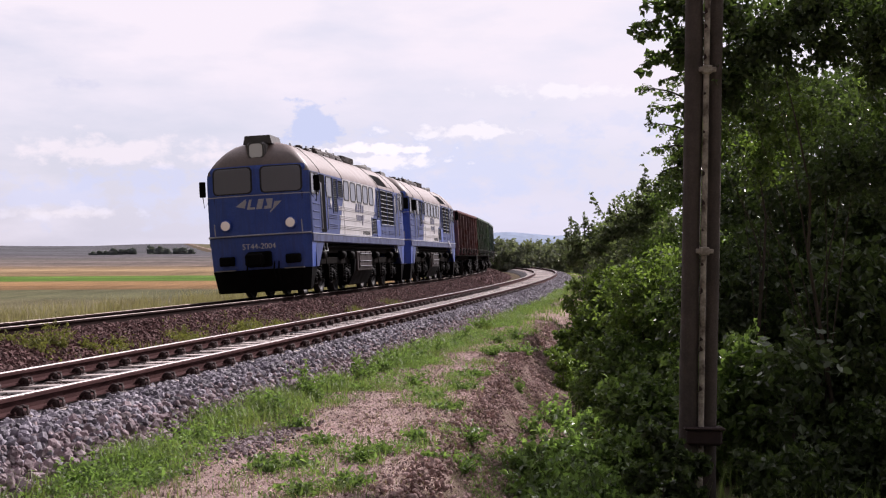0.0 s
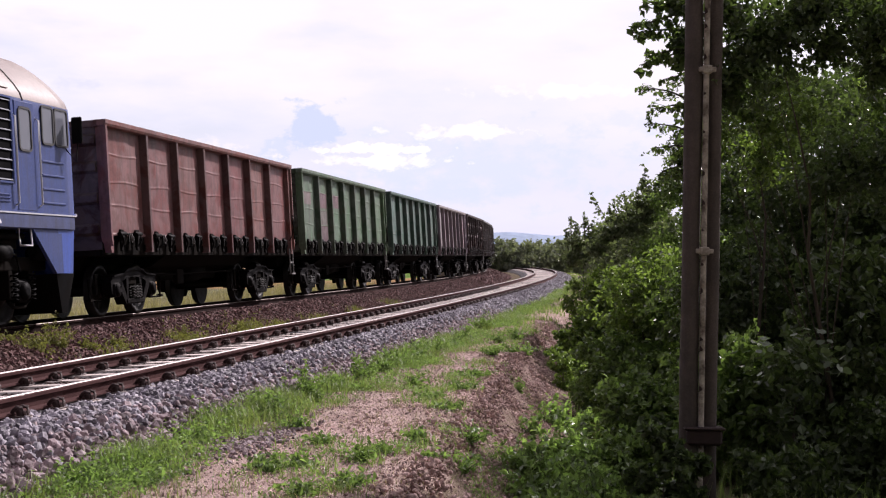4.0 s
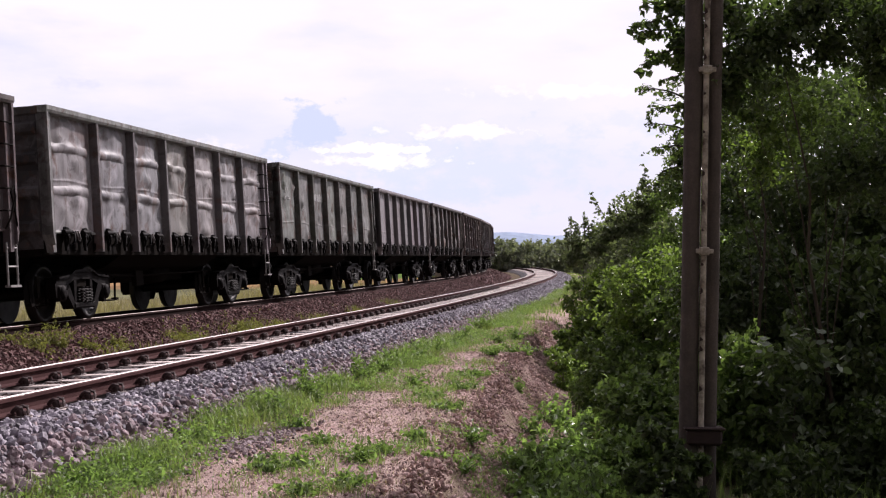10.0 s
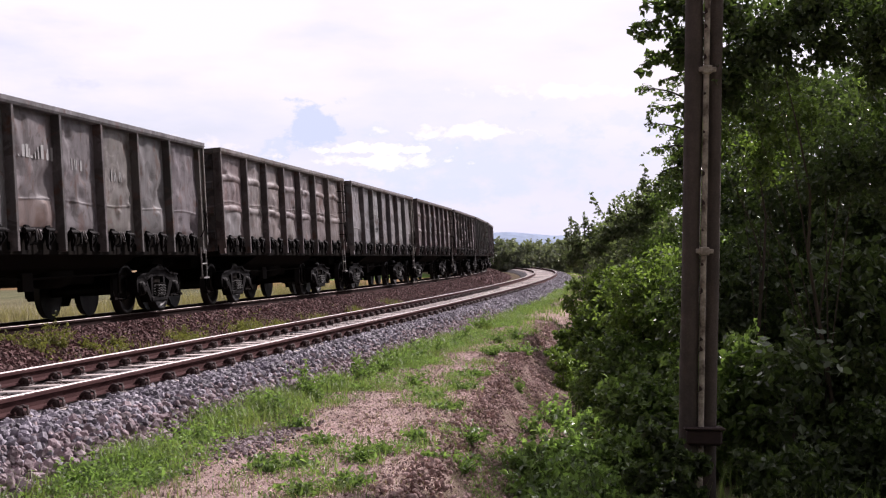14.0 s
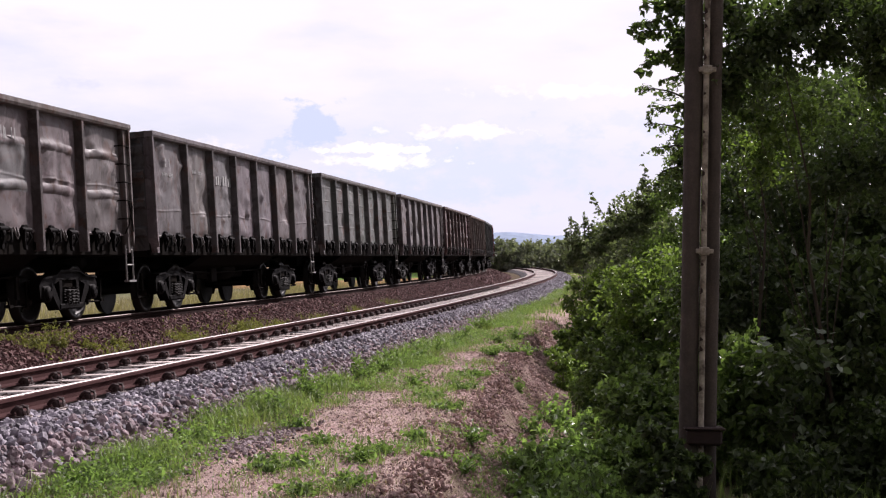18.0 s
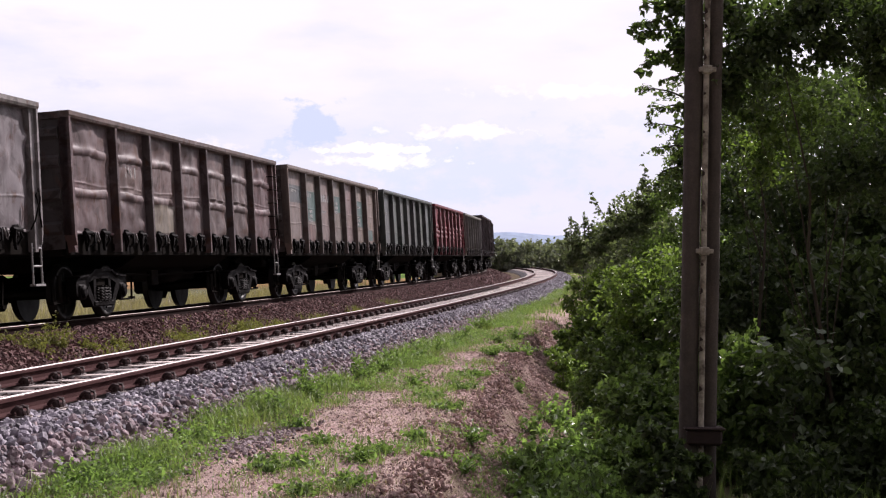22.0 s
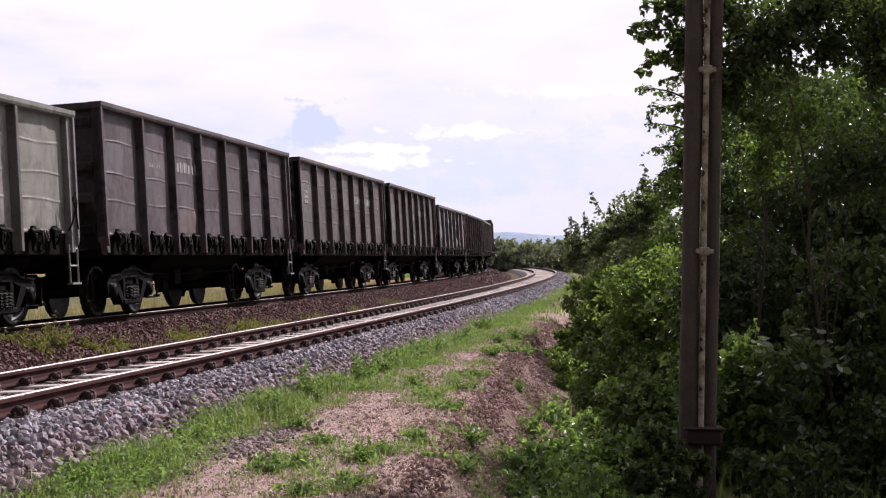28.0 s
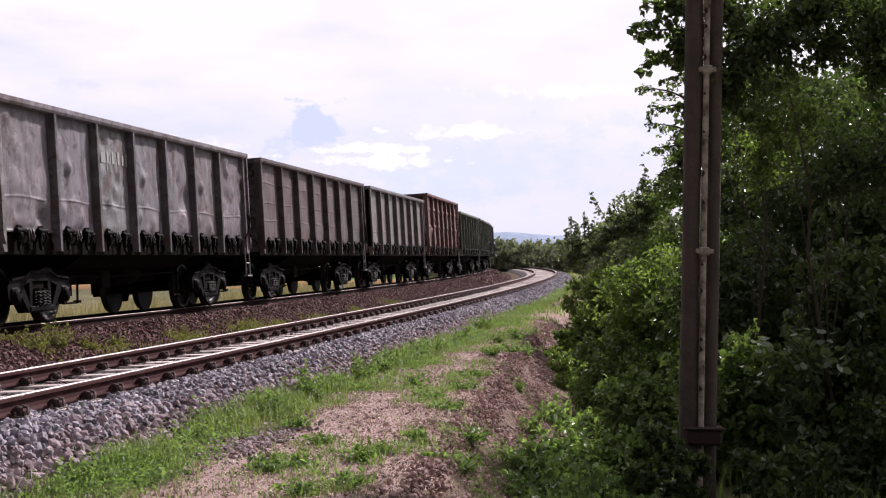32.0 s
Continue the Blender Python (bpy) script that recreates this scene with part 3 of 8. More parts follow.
PHI = (1 + 5 ** 0.5) / 2
ICO_V = np.array([(-1, PHI, 0), (1, PHI, 0), (-1, -PHI, 0), (1, -PHI, 0), (0, -1, PHI), (0, 1, PHI), (0, -1, -PHI), (0, 1, -PHI), (PHI, 0, -1), (PHI, 0, 1), (-PHI, 0, -1), (-PHI, 0, 1)]) / 3.4
ICO_F = np.array([(0, 11, 5), (0, 5, 1), (0, 1, 7), (0, 7, 10), (0, 10, 11), (1, 5, 9), (5, 11, 4), (11, 10, 2), (10, 7, 6), (7, 1, 8),
                  (3, 9, 4), (3, 4, 2), (3, 2, 6), (3, 6, 8), (3, 8, 9), (4, 9, 5), (2, 4, 11), (6, 2, 10), (8, 6, 7), (9, 8, 1)])
CUBE_V = np.array([(x, y, z) for x in (-1, 1) for y in (-1, 1) for z in (-1, 1)], float) * 0.5
CUBE_F = np.array([(0, 1, 3, 2), (4, 6, 7, 5), (0, 4, 5, 1), (2, 3, 7, 6), (0, 2, 6, 4), (1, 5, 7, 3)])


def stones(name, centres, sizes, material, label, seed, many=False):
    """Loose broken stones, all joined: each an uneven block, or a many-faced lump."""
    rng = np.random.default_rng(seed)
    n = len(centres)
    bv, bf_ = (ICO_V, ICO_F) if many else (CUBE_V, CUBE_F)
    V = bv[None] * rng.uniform(0.65, 1.2, (n, 1, 3)) * sizes[:, None, None]
    V += rng.normal(0, 0.075 if many else 0.11, V.shape) * sizes[:, None, None]
    q = rng.normal(size=(n, 4))
    q /= np.linalg.norm(q, axis=1)[:, None]
    w, x, y, z = q.T
    R = np.stack([1 - 2 * (y * y + z * z), 2 * (x * y - z * w), 2 * (x * z + y * w), 2 * (x * y + z * w), 1 - 2 * (x * x + z * z), 2 * (y * z - x * w),
                  2 * (x * z - y * w), 2 * (y * z + x * w), 1 - 2 * (x * x + y * y)], -1).reshape(n, 3, 3)
    V = np.einsum("nij,nkj->nki", R, V) + centres[:, None]
    F = (bf_[None] + (np.arange(n) * len(bv))[:, None, None]).reshape(-1, bf_.shape[1])
    return tagged(new(name, array_mesh(name, V.reshape(-1, 3), F, material)), label, "stones", kind="stuff")


rng = np.random.default_rng(11)


def spread(n, s0, s1, l0, l1, power=2.0):
    """Random s and lat, thicker towards s0."""
    u = rng.uniform(0, 1, n) ** power
    return s0 + (s1 - s0) * u, rng.uniform(l0, l1, n)


bn = np.array(bed_near)
s_, l_ = spread(26000, -13, 16, 0.85, 1.86, 1.3)
on_end = (l_ < 1.12) & (np.abs((s_ + 16.325) % 0.65 - 0.325) < 0.14)
s_, l_ = s_[~on_end], l_[~on_end]
z_ = np.interp(l_, bn[:, 0], bn[:, 1]) + rng.uniform(-0.02, 0.075, len(l_)) - 0.03 * (l_ < 1.1)
cen = line_to_world(s_, l_, z_, True)
low = l_ + rng.normal(0, 0.12, len(l_)) > 1.58
stones("crushed_stone", cen[~low], rng.uniform(0.036, 0.076, (~low).sum()), M["stone"], "loose grey crushed stone of the near track's shoulder", 21, True)
stones("dirty_stone", cen[low], rng.uniform(0.038, 0.082, low.sum()), M["stone_purple"], "dusty purple-brown stones at the shoulder's foot", 26, True)
s_, l_ = spread(20000, 14, 95, 0.85, 1.82, 1.5)
z_ = np.interp(l_, bn[:, 0], bn[:, 1]) + rng.uniform(-0.005, 0.045, len(l_))
s2, l2 = spread(26000, -12, 60, -0.64, 0.64)
free = np.abs((s2 + 16.0 + 0.325) % 0.65 - 0.325) > 0.135
s2, l2 = s2[free], l2[free]
z2 = np.interp(l2, bn[:, 0], bn[:, 1]) + rng.uniform(-0.035, -0.004, len(l2))
dark_cen = line_to_world(s2, l2, z2, True)
stones("oily_stone", dark_cen, rng.uniform(0.025, 0.045, len(dark_cen)), M["stone_dark"], "dark brown stones between the near rails", 24)
s3, l3 = spread(7000, -12, 45, -1.9, -0.82)
z3 = np.interp(l3, bn[:, 0], bn[:, 1]) + rng.uniform(-0.01, 0.02, len(l3))
cen = np.concatenate([line_to_world(s_, l_, z_, True), line_to_world(s3, l3, z3, True)])
stones("track_bed_stone", cen, rng.uniform(0.035, 0.075, len(cen)), M["stone"], "grey crushed stone between and beside the near rails", 23)
bf = np.array(bed_far)
s_, l_ = spread(46000, -10, 70, 0.9, 2.7, 1.7)
cen = line_to_world(s_, l_, np.interp(l_, bf[:, 0], bf[:, 1]) + rng.uniform(-0.01, 0.03, len(l_)), False)
far_s, far_l = rng.uniform(62, 150, 9000), rng.uniform(0.9, 2.9, 9000)
cen = np.concatenate([cen, line_to_world(far_s, far_l, np.interp(far_l, bf[:, 0], bf[:, 1]) + 0.01, False)])
stones("old_ballast_stone", cen, np.concatenate([rng.uniform(0.02, 0.055, len(cen) - 9000), rng.uniform(0.06, 0.13, 9000)]), M["stone_brown"], "loose rust-brown stones of the old track bed", 22)


# ---- distance ----
def ridge(name, az0, az1, dist, heights, material, label, seed):
    """A far wooded ridge along an arc."""
    r2 = np.random.default_rng(seed)
    az = np.linspace(az0, az1, 90)
    h = np.interp(az, np.linspace(az0, az1, len(heights)), heights) + np.cumsum(r2.normal(0, 0.6, 90)) * 0.6
    V, F = [], []
    for i, (a, q) in enumerate(zip(az, h)):
        for d, z in ((dist, -5.0), (dist + 150, q * 0.55), (dist + 300, q), (dist + 600, -5.0)):
            V.append((math.sin(a) * d, math.cos(a) * d, z))
    for i in range(89):
        for k in range(3):
            F.append((i * 4 + k, (i + 1) * 4 + k, (i + 1) * 4 + k + 1, i * 4 + k + 1))
    tagged(new(name, array_mesh(name, V, F, material, True)), label, "hills", kind="structure")


ridge("backdrop", radians(-3), radians(14), 3300, [20, 40, 58, 66, 58, 62, 50, 40, 42, 30], M["hill"], "low hills on the horizon, tinted blue for haze", 5)


# ---- train: paints ----
def wagon_paint():
    """Old wagon paint: the object's colour, in blotches of other age, with rust, soot streaks and a dull gloss."""
    m = bpy.data.materials.new("wagon_paint")
    m.use_nodes = True
    t = m.node_tree
    t.nodes.clear()
    nd, ln, ramp, mix, math_ = node_kit(t)
    b, o, tc, info = nd("BsdfPrincipled", Roughness=0.4), nd("OutputMaterial"), nd("TexCoord"), nd("ObjectInfo")
    b.inputs["Specular IOR Level"].default_value = 0.15
    off, cx = nd("VectorMath"), nd("CombineXYZ")
    off.operation = "MULTIPLY_ADD"
    for i in range(3):
        ln(info.outputs["Random"], cx.inputs[i])
    ln(cx.outputs[0], off.inputs[0]), ln(tc.outputs["Object"], off.inputs[2])
    off.inputs[1].default_value = (37.0, 53.0, 71.0)
    v = off.outputs[0]

    def noise_(scale, stretch=(1, 1, 1), detail=6.0, rough=0.6, warp=0.0):
        mp = nd("Mapping")
        mp.inputs["Scale"].default_value = stretch
        ln(v, mp.inputs[0])
        n = nd("TexNoise", Scale=scale, Detail=detail, Roughness=rough, Distortion=warp)
        ln(mp.outputs[0], n.inputs["Vector"])
        return n.outputs[0]
    age, rust, soot, grain = noise_(1.5, warp=0.8), noise_(3.2, (1, 1, 0.8), 9.0, 0.66), noise_(1.3, (4, 4, 0.5), 6.0, 0.7), noise_(45.0)
    c = mix(ramp(age, [(0.42, 0.0), (0.50, 0.45), (0.60, 0.5)]), info.outputs["Color"], mix(0.45, info.outputs["Color"], (0.30, 0.28, 0.288)))
    c = mix(math_("MULTIPLY", ramp(noise_(2.6, warp=1.2), [(0.55, 0.0), (0.60, 0.75)]), info.outputs["Alpha"]), c, mix(0.55, info.outputs["Color"], (0.05, 0.042, 0.04)))
    c = mix(math_("MULTIPLY", ramp(noise_(1.15, (1, 1, 1.3), 7.0, 0.62, 1.6), [(0.56, 0.0), (0.62, 1.0)]), math_("MULTIPLY", info.outputs["Alpha"], 0.5)), c, mix(1.0, c, (1.75, 1.72, 1.75), "MULTIPLY"))
    c = mix(math_("MULTIPLY", ramp(noise_(0.9, (1, 1, 0.9), 8.0, 0.6, 2.2), [(0.57, 0.0), (0.63, 1.0)]), math_("MULTIPLY", info.outputs["Alpha"], 0.55)), c, (0.13, 0.075, 0.062))
    c = mix(math_("MULTIPLY", ramp(rust, [(0.57, 0.0), (0.66, 1.0)]), math_("MULTIPLY", info.outputs["Alpha"], 0.75)), c, (0.10, 0.05, 0.033))
    c = mix(math_("MULTIPLY", ramp(soot, [(0.48, 0.0), (0.66, 1.0)]), 0.5), c, (0.06, 0.05, 0.048))
    c = mix(0.35, c, ramp(grain, [(0.3, 0.7), (0.7, 1.2)]), "MULTIPLY")
    ln(c, b.inputs["Base Color"])
    ln(ramp(math_("ADD", math_("MULTIPLY", rust, 0.6), math_("MULTIPLY", age, 0.4)), [(0.40, 0.43), (0.62, 0.62)]), b.inputs["Roughness"])
    bp = nd("Bump", Strength=0.25, Distance=0.02)
    ln(math_("ADD", math_("MULTIPLY", rust, 0.8), math_("MULTIPLY", grain, 0.15)), bp.inputs["Height"])
    ln(bp.outputs[0], b.inputs["Normal"])
    ln(b.outputs[0], o.inputs[0])
    return m


M["wagon_paint"] = wagon_paint()
# sooty running gear, blackened beyond soot so its colour carries the deep shade below
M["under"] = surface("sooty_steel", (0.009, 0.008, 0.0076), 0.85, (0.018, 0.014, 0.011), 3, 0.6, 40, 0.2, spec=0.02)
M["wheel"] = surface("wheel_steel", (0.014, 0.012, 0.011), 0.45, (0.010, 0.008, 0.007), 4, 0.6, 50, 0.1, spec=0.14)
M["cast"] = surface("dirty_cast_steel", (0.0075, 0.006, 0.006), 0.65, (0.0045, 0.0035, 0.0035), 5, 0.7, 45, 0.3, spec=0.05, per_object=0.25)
M["hook"] = surface("bare_hook_steel", (0.10, 0.085, 0.082), 0.5, (0.05, 0.04, 0.035), 8, 0.6, 50, 0.2, spec=0.4)
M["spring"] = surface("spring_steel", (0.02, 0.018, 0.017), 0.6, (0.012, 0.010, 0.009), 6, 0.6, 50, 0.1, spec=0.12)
M["step"] = surface("worn_step_paint", (0.33, 0.33, 0.33), 0.5, (0.12, 0.09, 0.07), 6, 0.6, 50, 0.1)
M["chalk"] = surface("white_stencil", (0.33, 0.33, 0.325), 0.8, (0.4, 0.4, 0.4), 5, 0.5, 40, 0.05)

PITCH, BODY = 13.92, 12.77
POSTS = [-4.3, -2.58, -0.86, 0.86, 2.58, 4.3]
HALF = BODY / 2


def panel_mesh(w, h, kind, seed):
    """One side panel, w long and h high: a dented sheet, flat, with creases, or with pressed ridges. Its outer face looks to +x."""
    r = np.random.default_rng(seed)
    lines = {"smooth": [0.25], "creased": [0.27, 0.49, 0.75], "ridged": [0.42, 0.75], "dented": [0.27], "battered": [0.36, 0.44, 0.72], "buckled": [0.28, 0.50, 0.66, 0.86], "crumpled": [0.28, 0.40, 0.52]}[kind]
    ny_ = 29
    yy = np.linspace(-w / 2, w / 2, ny_)
    zz = set(np.round(np.linspace(0, h, 26), 4))
    for q in lines:
        zz |= {round(q * h + d, 4) for d in (-0.085, -0.065, -0.045, -0.03, -0.015, 0.0, 0.015, 0.03, 0.045, 0.065, 0.085)}
    zz = np.array(sorted(zz))
    nz_ = len(zz)
    Y, Z = np.meshgrid(yy, zz, indexing="ij")
    edge = np.clip((w / 2 - np.abs(Y)) / 0.12, 0, 1) * np.clip(Z / 0.1, 0, 1) * np.clip((h - Z) / 0.1, 0, 1)
    X = np.zeros_like(Y)
    deep = {"smooth": 0.022, "creased": 0.024, "ridged": 0.042, "dented": 0.052, "battered": 0.042, "buckled": 0.034, "crumpled": 0.062}[kind]
    for _ in range({"dented": 38, "battered": 40, "ridged": 34, "buckled": 26, "crumpled": 70}.get(kind, 9)):
        cy, cz, q, e = r.uniform(-w / 2, w / 2), r.uniform(0.1, h), r.uniform(0.06, 0.2 if kind == "crumpled" else 0.34), r.uniform(0.4, 1.6)
        a = r.uniform(0, math.pi)
        u, vv = (Y - cy) * math.cos(a) + (Z - cz) * math.sin(a), (Z - cz) * math.cos(a) - (Y - cy) * math.sin(a)
        d = np.sqrt((u / q) ** 2 + (vv / (q * e)) ** 2)
        X += r.normal(0.1, 0.8) * deep * (q / 0.34) ** 0.5 * np.clip(1 - d, 0, 1) ** 1.3
    if kind in ("ridged", "battered"):      # the sheet between the ridges is wrinkled
        for _ in range(9):
            cy, cz, q = r.uniform(-w * 0.4, w * 0.4), r.uniform(0.45, 0.7) * h, r.uniform(0.02, 0.06)
            X += r.uniform(0.5, 1.0) * 0.022 * np.exp(-((Y - cy - 0.12 * (Z - cz)) / q) ** 2 - ((Z - cz) / r.uniform(0.08, 0.22)) ** 2)
    X *= edge
    X += deep * 0.8 * np.sin(math.pi * (Y / w + 0.5)) * edge
    mid_ = np.clip((w * 0.40 - np.abs(Y + 0.02)) / 0.05, 0, 1)
    for q in lines:
        wide = 0.062 if kind in ("ridged", "battered", "crumpled") and q not in (0.44,) else 0.016
        tall = 0.046 if wide > 0.05 else 0.012
        p1, p2, p3 = r.uniform(0, 6.28, 3)
        worn = np.clip(0.85 + 0.2 * np.sin(Y * 4.1 + p1) + 0.18 * np.sin(Y * 9.3 + p2), 0.3, 1.1)
        sag = 0.018 * np.sin(Y * 3.0 + p3)
        X += tall * worn * mid_ * np.clip(1.25 - np.abs(Z - q * h - sag) / wide, 0, 1) ** 0.5
    out_ = np.stack([X, Y, Z], -1).reshape(-1, 3)
    A, B = np.meshgrid(np.arange(ny_ - 1), np.arange(nz_ - 1), indexing="ij")
    F = np.stack([A * nz_ + B, (A + 1) * nz_ + B, (A + 1) * nz_ + B + 1, A * nz_ + B + 1], -1).reshape(-1, 4)
    n = len(out_)
    rim = []
    idx = np.arange(n).reshape(ny_, nz_)
    loop = list(idx[:, 0]) + list(idx[-1, 1:]) + list(idx[-2::-1, -1]) + list(idx[0, -2:0:-1])
    inn = out_[loop] - np.array([0.03, 0, 0])
    q = len(loop)
    for k in range(q):
        rim.append((loop[k], loop[(k + 1) % q], n + (k + 1) % q, n + k))
    return array_mesh("panel", np.concatenate([out_, inn]), np.concatenate([F, np.array(rim)]), M["wagon_paint"], True)


def wheelset_mesh(r, gauge, name):
    g = Geo()
    for sx in (-1, 1):
        def P(rows):
            return [(sx * a, q) for a, q in rows]
        g.turn(P([(gauge - 0.095, r + 0.028), (gauge - 0.07, r + 0.028), (gauge - 0.058, r + 0.004), (gauge + 0.04, r), (gauge + 0.045, r - 0.07), (gauge + 0.0, r - 0.09), (gauge - 0.03, r * 0.45), (gauge + 0.03, 0.17), (gauge + 0.06, 0.15), (gauge + 0.06, 0.08)]), "x", (0, 0, 0), 28)
    g.turn([(-1.08, 0.07), (-gauge - 0.05, 0.075), (-gauge, 0.09), (gauge, 0.09), (gauge + 0.05, 0.075), (1.08, 0.07)], "x", (0, 0, 0), 14)
    for k in range(2):      # a chalk mark and a bolt show that it turns
        g.box(gauge + 0.008, gauge + 0.03, -0.02, 0.02, 0.2 - 0.55 * k, 0.33 - 0.55 * k)
    return g.mesh(name, M["wheel"])


def side_frame_mesh():
    """The heavy cast side frame of a freight bogie: a domed top member, jaws over the axle boxes, a deep spring seat."""
    g = Geo()
    top = [(-1.14, 0.40), (-1.16, 0.62), (-1.06, 0.74), (-0.60, 0.78), (-0.40, 0.86), (0.40, 0.86), (0.60, 0.78), (1.06, 0.74), (1.16, 0.62), (1.14, 0.40), (1.04, 0.40), (1.0, 0.58), (0.70, 0.60), (0.36, 0.70), (-0.36, 0.70), (-0.70, 0.60), (-1.0, 0.58), (-1.04, 0.40)]
    g.prism(top, "x", -0.09, 0.09)
    g.prism([(-1.08, 0.745), (-0.58, 0.785), (-0.39, 0.865), (0.39, 0.865), (0.58, 0.785), (1.08, 0.745), (1.08, 0.715), (0.6, 0.75), (0.38, 0.825), (-0.38, 0.825), (-0.6, 0.75), (-1.08, 0.715)], "x", -0.13, 0.13)
    g.prism([(-0.62, 0.62), (-0.84, 0.60), (-0.46, 0.20), (0.46, 0.20), (0.84, 0.60), (0.62, 0.62), (0.40, 0.30), (-0.40, 0.30)], "x", -0.10, 0.10)
    g.box(-0.12, 0.12, -0.44, 0.44, 0.215, 0.30, 0.012)
    g.box(-0.09, 0.09, -0.40, -0.28, 0.28, 0.72, 0.01), g.box(-0.09, 0.09, 0.28, 0.40, 0.28, 0.72, 0.01)
    for y in (-0.925, 0.925):
        g.box(-0.10, 0.12, y - 0.15, y + 0.15, 0.34, 0.61, 0.03)
        g.turn([(0.12, 0.12), (0.15, 0.11), (0.165, 0.05)], "x", (0, y, 0.478), 12)
        for d in (-0.06, 0.06):
            g.turn([(0.14, 0.018), (0.178, 0.016)], "x", (0, y + d, 0.478 + d), 6)
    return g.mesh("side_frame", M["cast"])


def coil_mesh():
    g = Geo()
    for dy in (-0.16, 0.0, 0.16):
        for dx in (-0.05, 0.11):
            pts = [(dx + 0.06 * math.cos(k * 1.26), dy + 0.06 * math.sin(k * 1.26), 0.30 + 0.26 * k / 25) for k in range(26)]
            g.tube(pts, 0.016, 5)
    return g.mesh("spring", M["spring"])


def latch_mesh():
    """One forged lock of a floor hatch below a side panel."""
    g = Geo()
    g.prism([(-0.11, 1.47), (-0.05, 1.56), (0.05, 1.55), (0.12, 1.49), (0.07, 1.36), (0.02, 1.18), (-0.04, 1.17), (-0.06, 1.36)], "x", 1.43, 1.475)
    g.turn([(-0.15, 0.042), (0.15, 0.042)], "y", (1.475, 0, 1.475), 8)
    g.turn([(1.46, 0.055), (1.50, 0.05), (1.51, 0.02)], "x", (0, 0, 1.41), 8)
    g.tube([(1.48, 0.10, 1.50), (1.53, 0.16, 1.47), (1.525, 0.17, 1.30), (1.45, 0.05, 1.24)], 0.022, 6)
    g.tube([(1.48, -0.06, 1.48), (1.525, -0.08, 1.36), (1.45, -0.01, 1.22)], 0.018, 6)
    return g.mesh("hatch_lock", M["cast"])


def hook_mesh():
    g = Geo()
    g.tube([(1.46, -0.05, 1.50), (1.50, -0.045, 1.38), (1.505, 0.0, 1.32), (1.50, 0.045, 1.38), (1.46, 0.05, 1.50)], 0.017, 6)
    return g.mesh("hook", M["hook"])


WHEEL = wheelset_mesh(0.4785, 0.797, "wheelset")
LATCH, HOOK, SIDE_FRAME, COIL = latch_mesh(), hook_mesh(), side_frame_mesh(), coil_mesh()
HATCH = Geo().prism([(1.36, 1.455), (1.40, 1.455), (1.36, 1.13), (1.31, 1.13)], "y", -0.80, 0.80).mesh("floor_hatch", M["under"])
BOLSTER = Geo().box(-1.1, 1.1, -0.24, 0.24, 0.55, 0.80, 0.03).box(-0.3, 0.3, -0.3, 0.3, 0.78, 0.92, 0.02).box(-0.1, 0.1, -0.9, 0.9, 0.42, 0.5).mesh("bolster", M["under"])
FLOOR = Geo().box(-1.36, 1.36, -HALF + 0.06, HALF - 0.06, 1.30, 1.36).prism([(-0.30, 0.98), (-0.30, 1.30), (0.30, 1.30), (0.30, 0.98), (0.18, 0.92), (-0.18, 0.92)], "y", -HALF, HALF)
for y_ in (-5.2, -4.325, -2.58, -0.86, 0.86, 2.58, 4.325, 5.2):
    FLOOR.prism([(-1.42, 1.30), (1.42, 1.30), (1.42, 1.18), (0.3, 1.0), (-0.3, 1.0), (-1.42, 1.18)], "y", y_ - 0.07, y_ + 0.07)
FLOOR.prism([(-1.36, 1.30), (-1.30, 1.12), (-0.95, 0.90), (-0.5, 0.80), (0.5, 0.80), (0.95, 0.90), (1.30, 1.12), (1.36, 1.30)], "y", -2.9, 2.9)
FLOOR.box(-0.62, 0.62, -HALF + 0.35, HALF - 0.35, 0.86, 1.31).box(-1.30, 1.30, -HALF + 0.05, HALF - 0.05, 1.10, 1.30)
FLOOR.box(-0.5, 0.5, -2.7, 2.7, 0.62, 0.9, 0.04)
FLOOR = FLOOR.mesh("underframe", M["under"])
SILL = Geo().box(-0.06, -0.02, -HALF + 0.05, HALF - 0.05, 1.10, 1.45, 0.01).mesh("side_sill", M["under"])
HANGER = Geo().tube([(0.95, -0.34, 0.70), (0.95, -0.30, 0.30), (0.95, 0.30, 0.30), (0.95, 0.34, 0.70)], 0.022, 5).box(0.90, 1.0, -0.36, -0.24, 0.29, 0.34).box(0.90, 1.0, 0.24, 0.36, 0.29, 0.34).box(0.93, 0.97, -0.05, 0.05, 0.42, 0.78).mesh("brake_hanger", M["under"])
STEP = Geo()
for y_ in (-0.16, 0.16):
    STEP.tube([(0, y_, 1.28), (0, y_, 0.62)], 0.017, 6)
for z_ in (0.63, 0.92, 1.2):
    STEP.tube([(0, -0.16, z_), (0, 0.16, z_)], 0.016, 6)
STEP.box(-0.05, 0.05, -0.17, 0.17, 0.61, 0.645)
STEP = STEP.mesh("footstep", M["step"])
COUPLER = Geo().box(-0.10, 0.10, -0.3, 0.45, 0.95, 1.15, 0.02).box(-0.2, 0.17, 0.4, 0.62, 0.88, 1.2, 0.03).box(-0.28, -0.15, 0.5, 0.72, 0.92, 1.16, 0.03)
COUPLER.tube([(0.35, 0.1, 1.1), (0.38, 0.45, 0.75), (0.3, 0.65, 0.62)], 0.025, 6)
COUPLER = COUPLER.mesh("coupler", M["under"])
